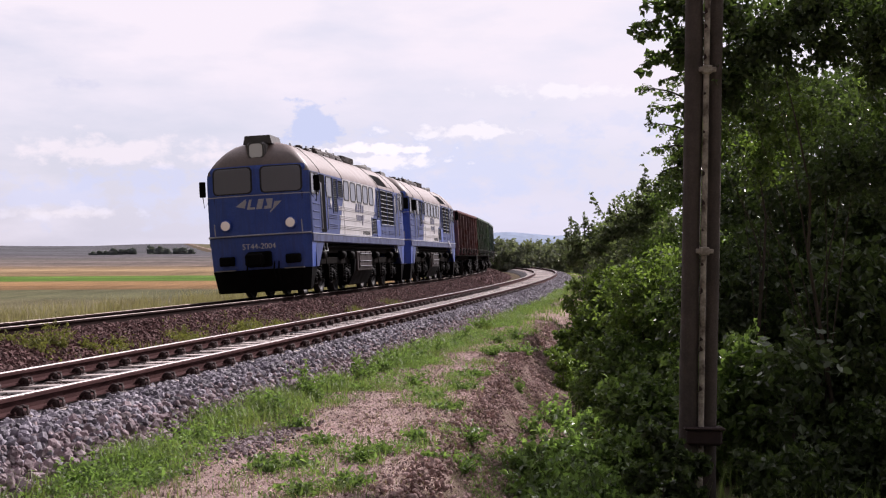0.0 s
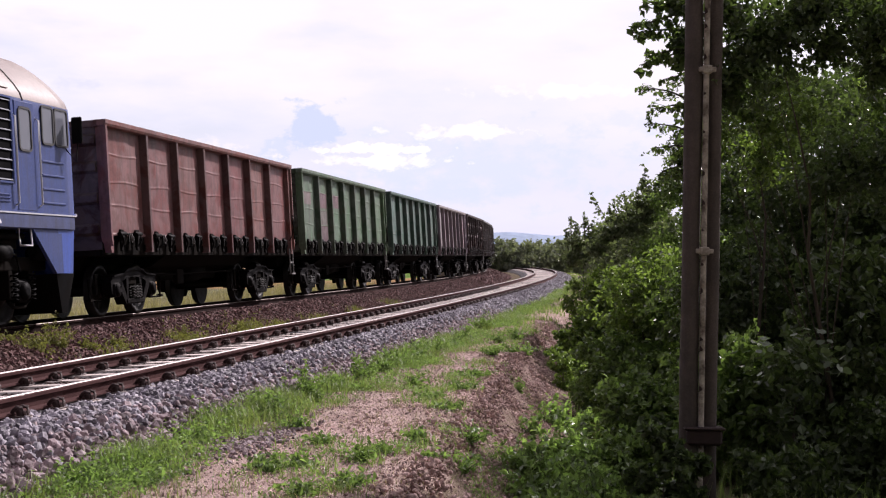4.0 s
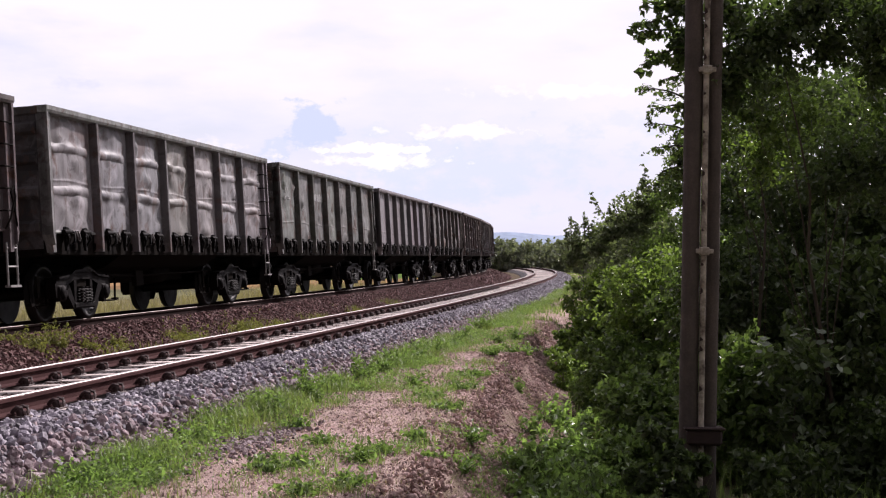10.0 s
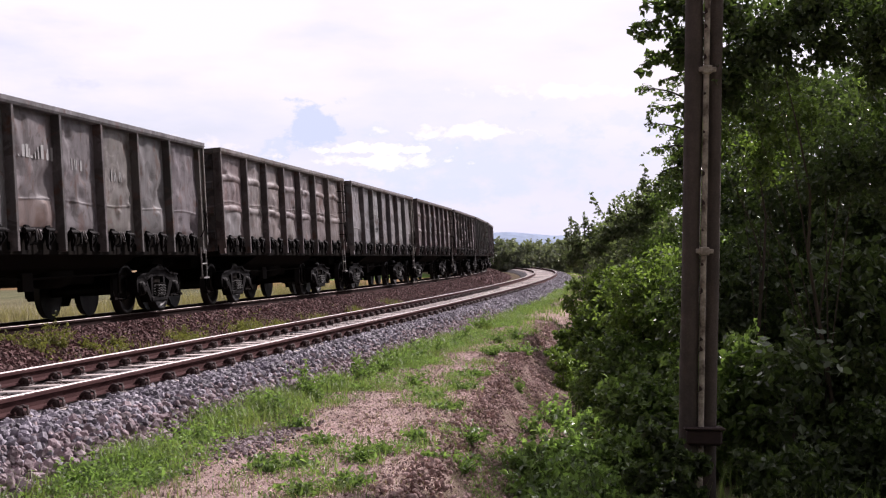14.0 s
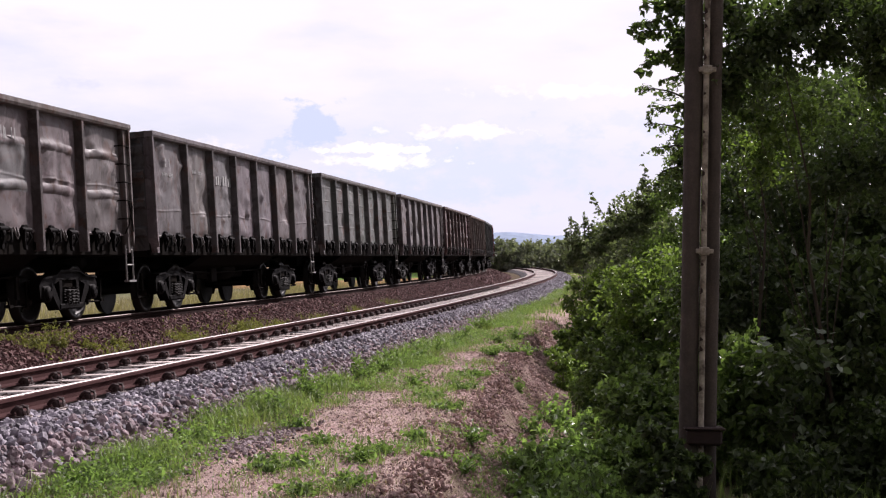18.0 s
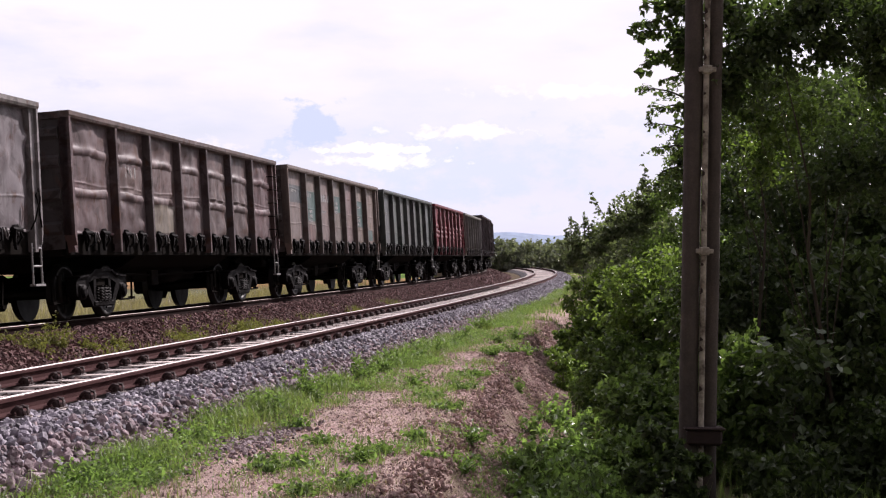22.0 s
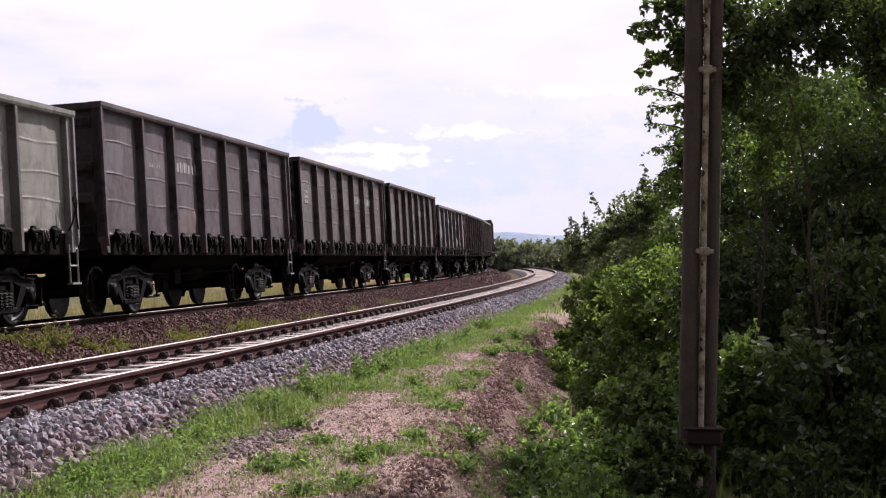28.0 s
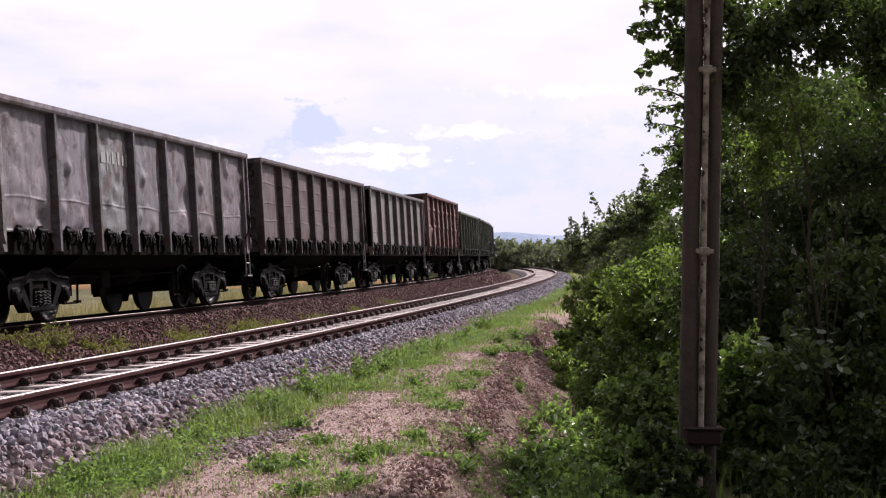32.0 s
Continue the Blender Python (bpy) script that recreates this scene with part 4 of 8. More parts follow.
TANK = Geo().turn([(-0.55, 0.05), (-0.53, 0.2), (-0.45, 0.25), (0.45, 0.25), (0.53, 0.2), (0.55, 0.05)], "y", (0, 0, 0), 16).mesh("air_reservoir", M["under"])
CYL = Geo().turn([(-0.4, 0.12), (-0.38, 0.2), (0.1, 0.2), (0.12, 0.12), (0.4, 0.05)], "y", (0, 0, 0), 14).tube([(0, 0.4, 0), (0, 2.5, 0.05)], 0.025, 5).mesh("brake_cylinder", M["under"])
ROD = Geo().tube([(0, -3.2, 0), (0, -1.2, -0.05), (0, 3.2, 0)], 0.022, 5).box(-0.05, 0.05, -1.3, -0.9, -0.25, 0.05, 0.01).mesh("brake_rod", M["under"])
GRAB = Geo().tube([(1.50, -0.10, 1.48), (1.57, -0.08, 1.62), (1.585, 0.03, 1.85), (1.57, -0.02, 2.02), (1.57, 0.09, 2.12), (1.57, 0.13, 1.98), (1.585, 0.05, 1.76), (1.56, 0.16, 1.52)], 0.015, 6).mesh("grab_handle", M["under"])


def build_bogie(parent, y, wheels):
    b = part("bogie", BOLSTER, parent, pose(0, y, 0))
    for sx in (-1, 1):
        part("side_frame", SIDE_FRAME, b, pose(sx * 1.05, 0, 0))
        part("spring", COIL, b, pose(sx * 1.05, 0, 0))
    for e in (-0.925, 0.925):
        wheels.append((part("wheelset", WHEEL, b, pose(0, e, 0.4785)), e))
    return b


CORNER_STEP = Geo().tube([(1.40, 0.0, 0), (1.545, 0.0, 0.0), (1.56, 0.06, 0.0), (1.56, 0.30, 0.0), (1.545, 0.34, 0), (1.40, 0.34, 0)], 0.014, 5).mesh("corner_step", M["under"])


def bars_mesh(seed, cols, rows, size):
    """Old stencilled writing that cannot be read, as plain bars."""
    r = random.Random(seed)
    res = []
    for j in range(rows):
        x = -cols * size * 0.21
        for k in range(cols):
            w = size * r.choice((0.14, 0.17, 0.34, 0.42))
            if r.random() < 0.9:
                res.append(pose(0, x, -j * size * 1.5) @ Matrix.Diagonal((1, w, size * r.uniform(0.75, 1.0), 1)))
            x += w + size * r.choice((0.10, 0.14, 0.26))
    return res


BARS = [bars_mesh(3, 13, 1, 0.23), bars_mesh(5, 12, 3, 0.09), bars_mesh(7, 8, 1, 0.22), bars_mesh(9, 16, 1, 0.09)]
STENCIL = Geo().box(0.0, 0.004, 0, 1, 0, 1).mesh("stencil_bar", M["chalk"])


def coat(panel, y0, y1, z0, z1):
    """A later coat of paint on part of a panel, following its dents."""
    co = np.empty(len(panel.vertices) * 3, np.float32)
    panel.vertices.foreach_get("co", co)
    co = co.reshape(-1, 3)
    faces = [tuple(p.vertices) for p in panel.polygons if y0 < p.center.y < y1 and z0 < p.center.z < z1 and abs(p.normal.x) > 0.15]
    used = sorted({v for f in faces for v in f})
    at = {v: k for k, v in enumerate(used)}
    return array_mesh("repainted_patch", co[used] + np.array([0.004, 0, 0]), [[at[v] for v in f] for f in faces], M["wagon_paint"], True)


def skin(panel, y, z):
    """How far a panel's sheet stands out at a place on it."""
    v = min(panel.vertices, key=lambda q: (q.co.y - y) ** 2 + (q.co.z - z) ** 2 - 0.001 * q.co.x)
    return v.co.x


PINK, BROWN, TEAL, SLATE, ASH = (0.20, 0.12, 0.135), (0.15, 0.085, 0.07), (0.085, 0.15, 0.14), (0.10, 0.115, 0.12), (0.24, 0.235, 0.235)
# marks on single wagons, bay by bay; heights above the panel's foot in parts of its height.
# coats: bay, foot, top, share of the bay's width, colour; bars: bay, height, which
COATS = {
    1: [(1, 0.53, 0.76, 0.8, PINK), (2, 0.55, 0.76, 0.7, PINK), (1, 0.28, 0.49, 0.8, (0.16, 0.15, 0.13)), (1, 0.02, 0.26, 0.8, (0.17, 0.11, 0.12)), (0, 0.55, 0.74, 0.4, (0.24, 0.19, 0.18))],
    3: [(6, 0.56, 0.61, 0.9, (0.40, 0.19, 0.20)), (6, 0.44, 0.49, 0.9, (0.40, 0.20, 0.21)), (5, 0.60, 0.66, 0.6, (0.42, 0.24, 0.24))],
    4: [(0, 0.10, 0.33, 0.8, (0.17, 0.095, 0.065)), (3, 0.05, 0.34, 0.7, BROWN), (4, 0.08, 0.30, 0.8, BROWN), (5, 0.05, 0.36, 0.8, (0.14, 0.075, 0.065)), (6, 0.08, 0.32, 0.6, BROWN)],
    8: [(0, 0.03, 0.24, 0.9, (0.16, 0.12, 0.10)), (2, 0.03, 0.26, 0.8, (0.15, 0.105, 0.09))],
    9: [(0, 0.05, 0.34, 0.7, (0.21, 0.20, 0.20)), (3, 0.05, 0.32, 0.6, (0.20, 0.18, 0.17)), (6, 0.05, 0.30, 0.7, (0.18, 0.15, 0.14))],
    11: [(2, 0.16, 0.60, 0.85, SLATE), (4, 0.30, 0.70, 0.8, (0.12, 0.12, 0.12))],
    15: [(2, 0.05, 0.33, 0.8, (0.22, 0.19, 0.15)), (1, 0.40, 0.62, 0.8, (0.17, 0.12, 0.11))],
    16: [(0, 0.55, 0.80, 0.9, SLATE), (1, 0.34, 0.75, 0.85, TEAL), (3, 0.50, 0.75, 0.8, TEAL), (5, 0.30, 0.74, 0.85, TEAL), (6, 0.10, 0.26, 0.4, TEAL), (1, 0.02, 0.26, 0.6, (0.20, 0.13, 0.12)), (4, 0.30, 0.48, 0.9, (0.20, 0.14, 0.12))],
    20: [(1, 0.52, 0.74, 0.8, (0.11, 0.10, 0.105)), (2, 0.05, 0.26, 0.8, (0.12, 0.085, 0.085)), (0, 0.50, 0.74, 0.8, (0.10, 0.09, 0.095))],
    21: [(0, 0.50, 0.74, 0.8, (0.14, 0.135, 0.13)), (3, 0.50, 0.74, 0.8, (0.13, 0.125, 0.12)), (5, 0.03, 0.26, 0.7, (0.15, 0.11, 0.10))],
    22: [(3, 0.50, 0.60, 0.5, ASH), (3, 0.14, 0.24, 0.4, (0.30, 0.30, 0.30)), (0, 0.28, 0.72, 0.8, (0.13, 0.125, 0.115)), (6, 0.05, 0.26, 0.8, (0.14, 0.10, 0.095))],
}
WRITING = {
    2: [(2, 0.70, 3)], 3: [(4, 0.5, 3)], 6: [(0, 0.66, 2), (0, 0.58, 3), (2, 0.62, 0), (1, 0.45, 3)], 7: [(2, 0.60, 3)],
    8: [(0, 0.74, 2), (2, 0.60, 0), (3, 0.55, 2), (4, 0.50, 2)], 10: [(0, 0.70, 2), (2, 0.55, 0), (2, 0.30, 3)], 11: [(0, 0.66, 2), (2, 0.66, 0), (2, 0.34, 3), (4, 0.72, 2)],
    12: [(0, 0.72, 2), (0, 0.62, 3), (2, 0.62, 0), (1, 0.70, 3)], 14: [(2, 0.60, 3)], 15: [(1, 0.55, 2)],
    16: [(0, 0.70, 3), (1, 0.66, 2), (1, 0.44, 1), (2, 0.63, 0), (3, 0.62, 1), (5, 0.62, 3), (5, 0.46, 1), (2, 0.46, 3)],
    17: [(2, 0.62, 3), (0, 0.6, 3)], 19: [(0, 0.60, 0)], 20: [(2, 0.60, 0), (1, 0.60, 3)], 21: [(0, 0.62, 1), (2, 0.60, 2), (4, 0.60, 0), (5, 0.60, 0), (6, 0.56, 3)],
    22: [(2, 0.60, 2), (4, 0.60, 0), (5, 0.58, 2)], 23: [(2, 0.66, 0), (2, 0.58, 2)], 28: [(2, 0.6, 2)],
}
SHELLS = {}


def shell(kind, top):
    """The meshes of a body of this kind and height, made once."""
    if (kind, top) not in SHELLS:
        h = top - 0.09 - 1.46
        seed = {"smooth": 1, "creased": 40, "ridged": 80, "dented": 120, "battered": 160, "buckled": 200, "crumpled": 240}[kind] + int(top * 10)
        mid = [panel_mesh(1.66, h, kind, seed + i) for i in range(5)]
        end = [panel_mesh(2.0, h, kind, seed + 10 + i) for i in range(2)]
        post = Geo().prism([(-0.055, 0), (-0.046, 0.09), (-0.038, 0.1), (0.038, 0.1), (0.046, 0.09), (0.055, 0)], "z", 1.155, top - 0.1)
        post.v = [(1.39 + b * 1.48, a, c) for a, b, c in post.v]
        post = post.mesh("side_post", M["wagon_paint"])
        corner = Geo().prism([(HALF - 0.12, 1.14), (HALF - 0.02, 1.42), (HALF, top - 0.08), (HALF - 0.22, top - 0.08), (HALF - 0.22, 1.14)], "x", 1.36, 1.50)
        corner.prism([(HALF - 0.02, 1.42), (HALF, top - 0.08), (HALF - 0.06, top - 0.08), (HALF - 0.08, 1.25)], "x", 1.36, 1.55)
        corner = corner.mesh("corner_post", M["wagon_paint"])
        rail = Geo().prism([(1.33, top - 0.11), (1.33, top), (1.565, top), (1.565, top - 0.07), (1.545, top - 0.11)], "y", -HALF - 0.02, HALF + 0.02).mesh("top_rail", M["wagon_paint"])
        erail = Geo().box(-1.40, 1.40, HALF - 0.10, HALF + 0.03, top - 0.13, top - 0.005, 0.012).mesh("end_rail", M["wagon_paint"])
        endw = Geo().box(-1.36, 1.36, HALF - 0.05, HALF - 0.02, 1.2, top - 0.1)
        for k, z in enumerate((1.55, 2.1, 2.65, top - 0.35)):
            endw.prism([(HALF - 0.02, z - 0.11), (HALF + 0.05, z - 0.06), (HALF + 0.05, z + 0.06), (HALF - 0.02, z + 0.11)], "x", -1.34, 1.34)
        endw = endw.mesh("end_wall", M["wagon_paint"])
        foot = Geo().prism([(1.385, 1.45), (1.385, 1.50), (1.412, 1.494), (1.425, 1.475), (1.425, 1.452)], "y", -HALF + 0.2, HALF - 0.2).mesh("foot_rail", M["wagon_paint"])
        SHELLS[(kind, top)] = (mid, end, post, corner, rail, erail, endw, foot)
    return SHELLS[(kind, top)]


def build_wagon(colour, kind, top, label, wheels, seed):
    """An open four-axle wagon; colour of its paint, kind of its panels, height of its rim above the rails."""
    r = random.Random(seed)
    mid, end, post, corner, rail, erail, endw, foot = shell(kind, top)
    root = tagged(new("open_wagon"), label, "freight wagon", "wagons of the freight train")

    wear = {"smooth": 0.15, "creased": 0.45}.get(kind, 1.0)
    uneven = {"smooth": 0.03, "creased": 0.06}.get(kind, 0.16)

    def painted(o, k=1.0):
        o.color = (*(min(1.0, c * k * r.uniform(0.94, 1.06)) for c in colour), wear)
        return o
    part("underframe", FLOOR, root)
    bays = []
    flip = pose(0, 0, 0, 0, 0, 180)
    for side in (Matrix.Identity(4), flip):
        part("side_sill", SILL, root, side @ pose(1.40, 0, 0))
        for y in POSTS:
            # post colour darkened for soot and for the shade on their flanks
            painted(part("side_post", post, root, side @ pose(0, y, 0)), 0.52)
        for k in range(5):
            bays.append(mid[r.randrange(5)])
            painted(part("panel", bays[-1], root, side @ pose(1.39, (POSTS[k] + POSTS[k + 1]) / 2, 1.46)), r.uniform(1 - uneven, 1 + uneven))
        for e in (-1, 1):
            bays.append(end[r.randrange(2)])
            painted(part("panel", bays[-1], root, side @ pose(1.39, e * 5.3, 1.46)))
        for y in (-5.25, *[(a + b) / 2 for a, b in zip(POSTS, POSTS[1:])], 5.25):
            part("floor_hatch", HATCH, root, side @ pose(0, y, 0))
            lock = part("hatch_lock", LATCH, root, side @ pose(0, y - 0.40, r.uniform(-0.012, 0.012)))
            part("hatch_lock", LATCH, root, side @ pose(0, y + 0.36, r.uniform(-0.012, 0.012)) @ Matrix.Diagonal((1, -1, 1, 1)))
            part("hook", HOOK, lock, pose(0, 0.39 + r.uniform(-0.03, 0.03), 0))
        painted(part("foot_rail", foot, root, side), 0.9)
        painted(part("top_rail", rail, root, side), 1.05)
        # end walls and end rails: shade of the unlit ends put into their colour
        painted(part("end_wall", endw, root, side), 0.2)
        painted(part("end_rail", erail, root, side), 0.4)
        painted(part("corner_post", corner, root, side))
        painted(part("corner_post", corner, root, side @ Matrix.Diagonal((1, -1, 1, 1))))
        part("coupler", COUPLER, root, side @ pose(0, HALF, 0))
        part("footstep", STEP, root, side @ pose(1.46, HALF - 0.12, 0))
        part("grab_handle", GRAB, root, side @ pose(0, HALF - 0.25, 0))
    bays = [bays[5], *bays[:5], bays[6]]
    middle = (-5.3, *[(a + b) / 2 for a, b in zip(POSTS, POSTS[1:])], 5.3)
    high = top - 0.09 - 1.46
    for bay, f0, f1, share, paint in COATS.get(seed - 100, ()):
        w = (2.0 if bay in (0, 6) else 1.66) * share / 2
        pt_ = part("repainted_patch", coat(bays[bay], -w, w, f0 * high, f1 * high), root, pose(1.39, middle[bay], 1.46), "repainted patch")
        pt_.color = (*paint, 0.5)
    for bay, f0, which in WRITING.get(seed - 100, ()):
        for m_ in BARS[which]:
            q = m_.translation
            part("stencil_bar", STENCIL, root, pose(1.395 + skin(bays[bay], q.y, f0 * high + q.z), middle[bay], 1.46 + f0 * high) @ m_)
    if kind in ("ridged", "battered", "buckled", "crumpled"):
        for k in range(5):
            part("corner_step", CORNER_STEP, root, pose(0, HALF - 0.42, 1.75 + 0.33 * k))
    part("air_reservoir", TANK, root, pose(0.55, 0.6, 0.82))
    part("brake_cylinder", CYL, root, pose(0.5, -2.4, 0.85))
    part("brake_rod", ROD, root, pose(0.9, 0, 0.78))
    for y in (-5.75, -2.75, 2.75, 5.75):
        part("brake_hanger", HANGER, root, pose(0, y, 0))
    for y in (-4.325, 4.325):
        build_bogie(root, y, wheels)
    return root


# paint, panels, rim height and look of each wagon, from the engines back
GREY, PALE, DARK = (0.20, 0.205, 0.20), (0.30, 0.29, 0.29), (0.12, 0.115, 0.11)
FLEET = [
    ((0.205, 0.080, 0.073), "creased", 3.48, "red-brown open wagon, faded paint, coupled behind the engine"),
    ((0.120, 0.198, 0.120), "creased", 3.48, "green open wagon with rust-purple repair patches"),
    ((0.105, 0.182, 0.146), "smooth", 3.48, "plain green open wagon with smooth sides"),
    ((0.392, 0.326, 0.362), "smooth", 3.48, "pale mauve-grey open wagon with smooth sides"),
    ((0.078, 0.059, 0.061), "ridged", 3.48, "dark brown-grey open wagon with two pressed ridges"),
    ((0.235, 0.229, 0.226), "battered", 3.48, "grey open wagon with battered ridged sides"),
    ((0.171, 0.177, 0.165), "dented", 3.48, "grey-green open wagon with dented sides"),
    ((0.239, 0.223, 0.233), "smooth", 3.48, "light grey open wagon with smooth sides"),
    ((0.141, 0.131, 0.128), "dented", 3.48, "dented grey open wagon with chalk marks"),
    ((0.171, 0.143, 0.135), "battered", 3.48, "brown-grey open wagon with battered ridges"),
    ((0.211, 0.208, 0.206), "dented", 3.48, "grey open wagon with dents all over its sides"),
    ((0.124, 0.099, 0.099), "battered", 3.48, "dark grey open wagon with ridges and old lettering"),
    ((0.144, 0.133, 0.131), "dented", 3.48, "grey open wagon with large shallow dents"),
    ((0.152, 0.159, 0.150), "buckled", 3.48, "grey-green open wagon with buckled panels"),
    ((0.204, 0.184, 0.190), "dented", 3.48, "light grey open wagon, dented, with rust spots"),
    ((0.130, 0.088, 0.086), "battered", 3.48, "rust-brown open wagon with pale battered ridges"),
    ((0.222, 0.178, 0.157), "creased", 3.48, "tan open wagon with teal paint patches"),
    ((0.105, 0.125, 0.117), "smooth", 3.48, "grey-green open wagon with clean smooth sides"),
    ((0.210, 0.041, 0.056), "crumpled", 3.48, "dull red open wagon with crumpled battered sides"),
    ((0.245, 0.236, 0.221), "creased", 3.48, "light grey open wagon with creased panels"),
    ((0.077, 0.059, 0.068), "creased", 3.78, "tall purple-brown open wagon with creased panels"),
    ((0.097, 0.077, 0.077), "creased", 3.78, "tall brown-grey open wagon with white lettering marks"),
    ((0.090, 0.072, 0.071), "creased", 3.78, "tall weathered brown open wagon"),
    ((0.209, 0.193, 0.204), "dented", 3.48, "pale grey open wagon with dented sides"),
    ((0.110, 0.083, 0.081), "creased", 3.48, "weathered brown open wagon with creased panels"),
    ((0.224, 0.203, 0.198), "smooth", 3.48, "pale weathered open wagon with smooth sides"),
    ((0.207, 0.106, 0.090), "ridged", 3.85, "tall rust-red open wagon with pressed ridges"),
    ((0.170, 0.207, 0.160), "smooth", 3.48, "grey-green open wagon with smooth sides"),
    ((0.150, 0.197, 0.150), "creased", 3.48, "green open wagon with creased panels"),
    ((0.150, 0.158, 0.150), "ridged", 3.48, "dark grey open wagon with pressed ridges"),
]
WAGONS, WHEELS = [], []
for i_ in range(36):
    col, kd, tp, lab = FLEET[i_] if i_ < len(FLEET) else FLEET[(i_ * 7) % 20]
    ws = []
    WAGONS.append(build_wagon(col, kd, tp, lab, ws, 100 + i_))
    WHEELS.append(ws)


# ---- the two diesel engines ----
# one paint in two blues: raised for shaded fronts, lowered for sunlit, weathered sides
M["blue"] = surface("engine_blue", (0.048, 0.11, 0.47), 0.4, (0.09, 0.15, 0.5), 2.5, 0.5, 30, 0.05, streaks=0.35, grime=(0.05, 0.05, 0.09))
M["side_blue"] = surface("engine_blue_sun_side", (0.052, 0.080, 0.235), 0.45, (0.085, 0.105, 0.22), 2.0, 0.5, 30, 0.05, streaks=0.5, grime=(0.06, 0.065, 0.12), spec=0.17)
M["engine_white"] = surface("engine_white", (0.62, 0.60, 0.60), 0.4, (0.5, 0.46, 0.44), 2.0, 0.5, 30, 0.05, streaks=0.3, grime=(0.38, 0.34, 0.32))
M["roof_paint"] = surface("engine_roof", (0.275, 0.212, 0.193), 0.42, (0.185, 0.138, 0.124), 1.5, 0.6, 25, 0.05, streaks=0.4, grime=(0.15, 0.12, 0.11), soot_ends=7.5, spec=0.34)
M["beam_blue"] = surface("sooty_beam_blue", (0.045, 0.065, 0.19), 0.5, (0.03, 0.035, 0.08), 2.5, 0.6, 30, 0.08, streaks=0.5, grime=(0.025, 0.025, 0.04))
M["roof_dark"] = surface("engine_roof_soot", (0.11, 0.105, 0.10), 0.6, (0.06, 0.055, 0.05), 2.5, 0.6, 25, 0.1)
M["roof_fitting"] = surface("sooty_brown_steel", (0.085, 0.066, 0.060), 0.6, (0.045, 0.036, 0.033), 2.5, 0.7, 25, 0.15, spec=0.3)
M["faded_mark"] = surface("faded_mark_paint", (0.15, 0.155, 0.23), 0.6, (0.30, 0.29, 0.32), 5, 0.7, 40, 0.03, spec=0.2)
M["black"] = surface("engine_black", (0.0065, 0.0065, 0.007), 0.6, (0.011, 0.0095, 0.0085), 3, 0.6, 40, 0.1, spec=0.03)
M["grille"] = surface("grille_bar", (0.26, 0.275, 0.32), 0.7, (0.16, 0.16, 0.18), 4, 0.5, 40, 0.05, spec=0.2)
M["slat_dark"] = surface("louvre_slat", (0.06, 0.065, 0.085), 0.8, (0.04, 0.04, 0.045), 4, 0.5, 40, 0.05, spec=0.1)
# near-black for flat plates that stand in for the shade inside openings
M["hollow"] = surface("inside_shade", (0.008, 0.008, 0.009), 0.95, None, 3, 0.3, 20, 0.0, spec=0.02)
M["number_white"] = surface("number_paint", (0.82, 0.82, 0.82), 0.5, (0.7, 0.7, 0.7), 4, 0.4, 30, 0.03)
M["trim_line"] = surface("pale_trim", (0.60, 0.61, 0.66), 0.45, None, 4, 0.4, 30, 0.03)
M["rubber"] = surface("window_seal", (0.03, 0.03, 0.032), 0.7, None, 4, 0.3, 30, 0.05)
M["box_paint"] = surface("battery_box_paint", (0.055, 0.043, 0.042), 0.6, (0.035, 0.026, 0.024), 3, 0.6, 30, 0.15, spec=0.12)


def glass(name, tint, rough=0.06, spec=0.45):
    m = bpy.data.materials.new(name)
    m.use_nodes = True
    b = m.node_tree.nodes["Principled BSDF"]
    b.inputs["Base Color"].default_value = (*tint, 1)
    b.inputs["Roughness"].default_value = rough
    b.inputs["Specular IOR Level"].default_value = spec
    return m


M["glass"] = glass("grey_window_glass", (0.15, 0.16, 0.19), 0.2, 0.35)
# opaque pane; its grey base stands in for sky reflected in the windscreen
M["screen"] = glass("windscreen_glass", (0.20, 0.20, 0.215), 0.1, 0.6)


def lamp_glow(name, colour, power):
    m = bpy.data.materials.new(name)
    m.use_nodes = True
    b = m.node_tree.nodes["Principled BSDF"]
    b.inputs["Base Color"].default_value = (0.32, 0.30, 0.28, 1)
    b.inputs["Roughness"].default_value = 0.15
    b.inputs["Emission Color"].default_value = (*colour, 1)
    b.inputs["Emission Strength"].default_value = power
    return m


M["lamp"] = lamp_glow("headlamp_glow", (1.0, 0.80, 0.70), 0.24)
# unlit roof lens; a faint added glow stands in for light caught in it
M["lamp_off"] = lamp_glow("unlit_lens_glow", (1.0, 0.95, 0.9), 0.10)
LEN = 16.2
ROWS = [1.70, 2.0, 2.4, 2.9, 3.3, 3.48, 3.60, 3.75, 3.92, 4.08, 4.20, 4.30, 4.38, 4.42]
WIDE = [1.475, 1.475, 1.475, 1.475, 1.475, 1.468, 1.43, 1.33, 1.19, 1.04, 0.91, 0.76, 0.50, 0.15]


def nose(u, z):
    """How far the cab's face lies behind its foremost line."""
    return 0.16 * u * u + 0.05 * abs(u) ** 8 + 0.05 * max(0, z - 2.9) + 0.35 * max(0, z - 3.62) + 0.7 * max(0, z - 4.0)


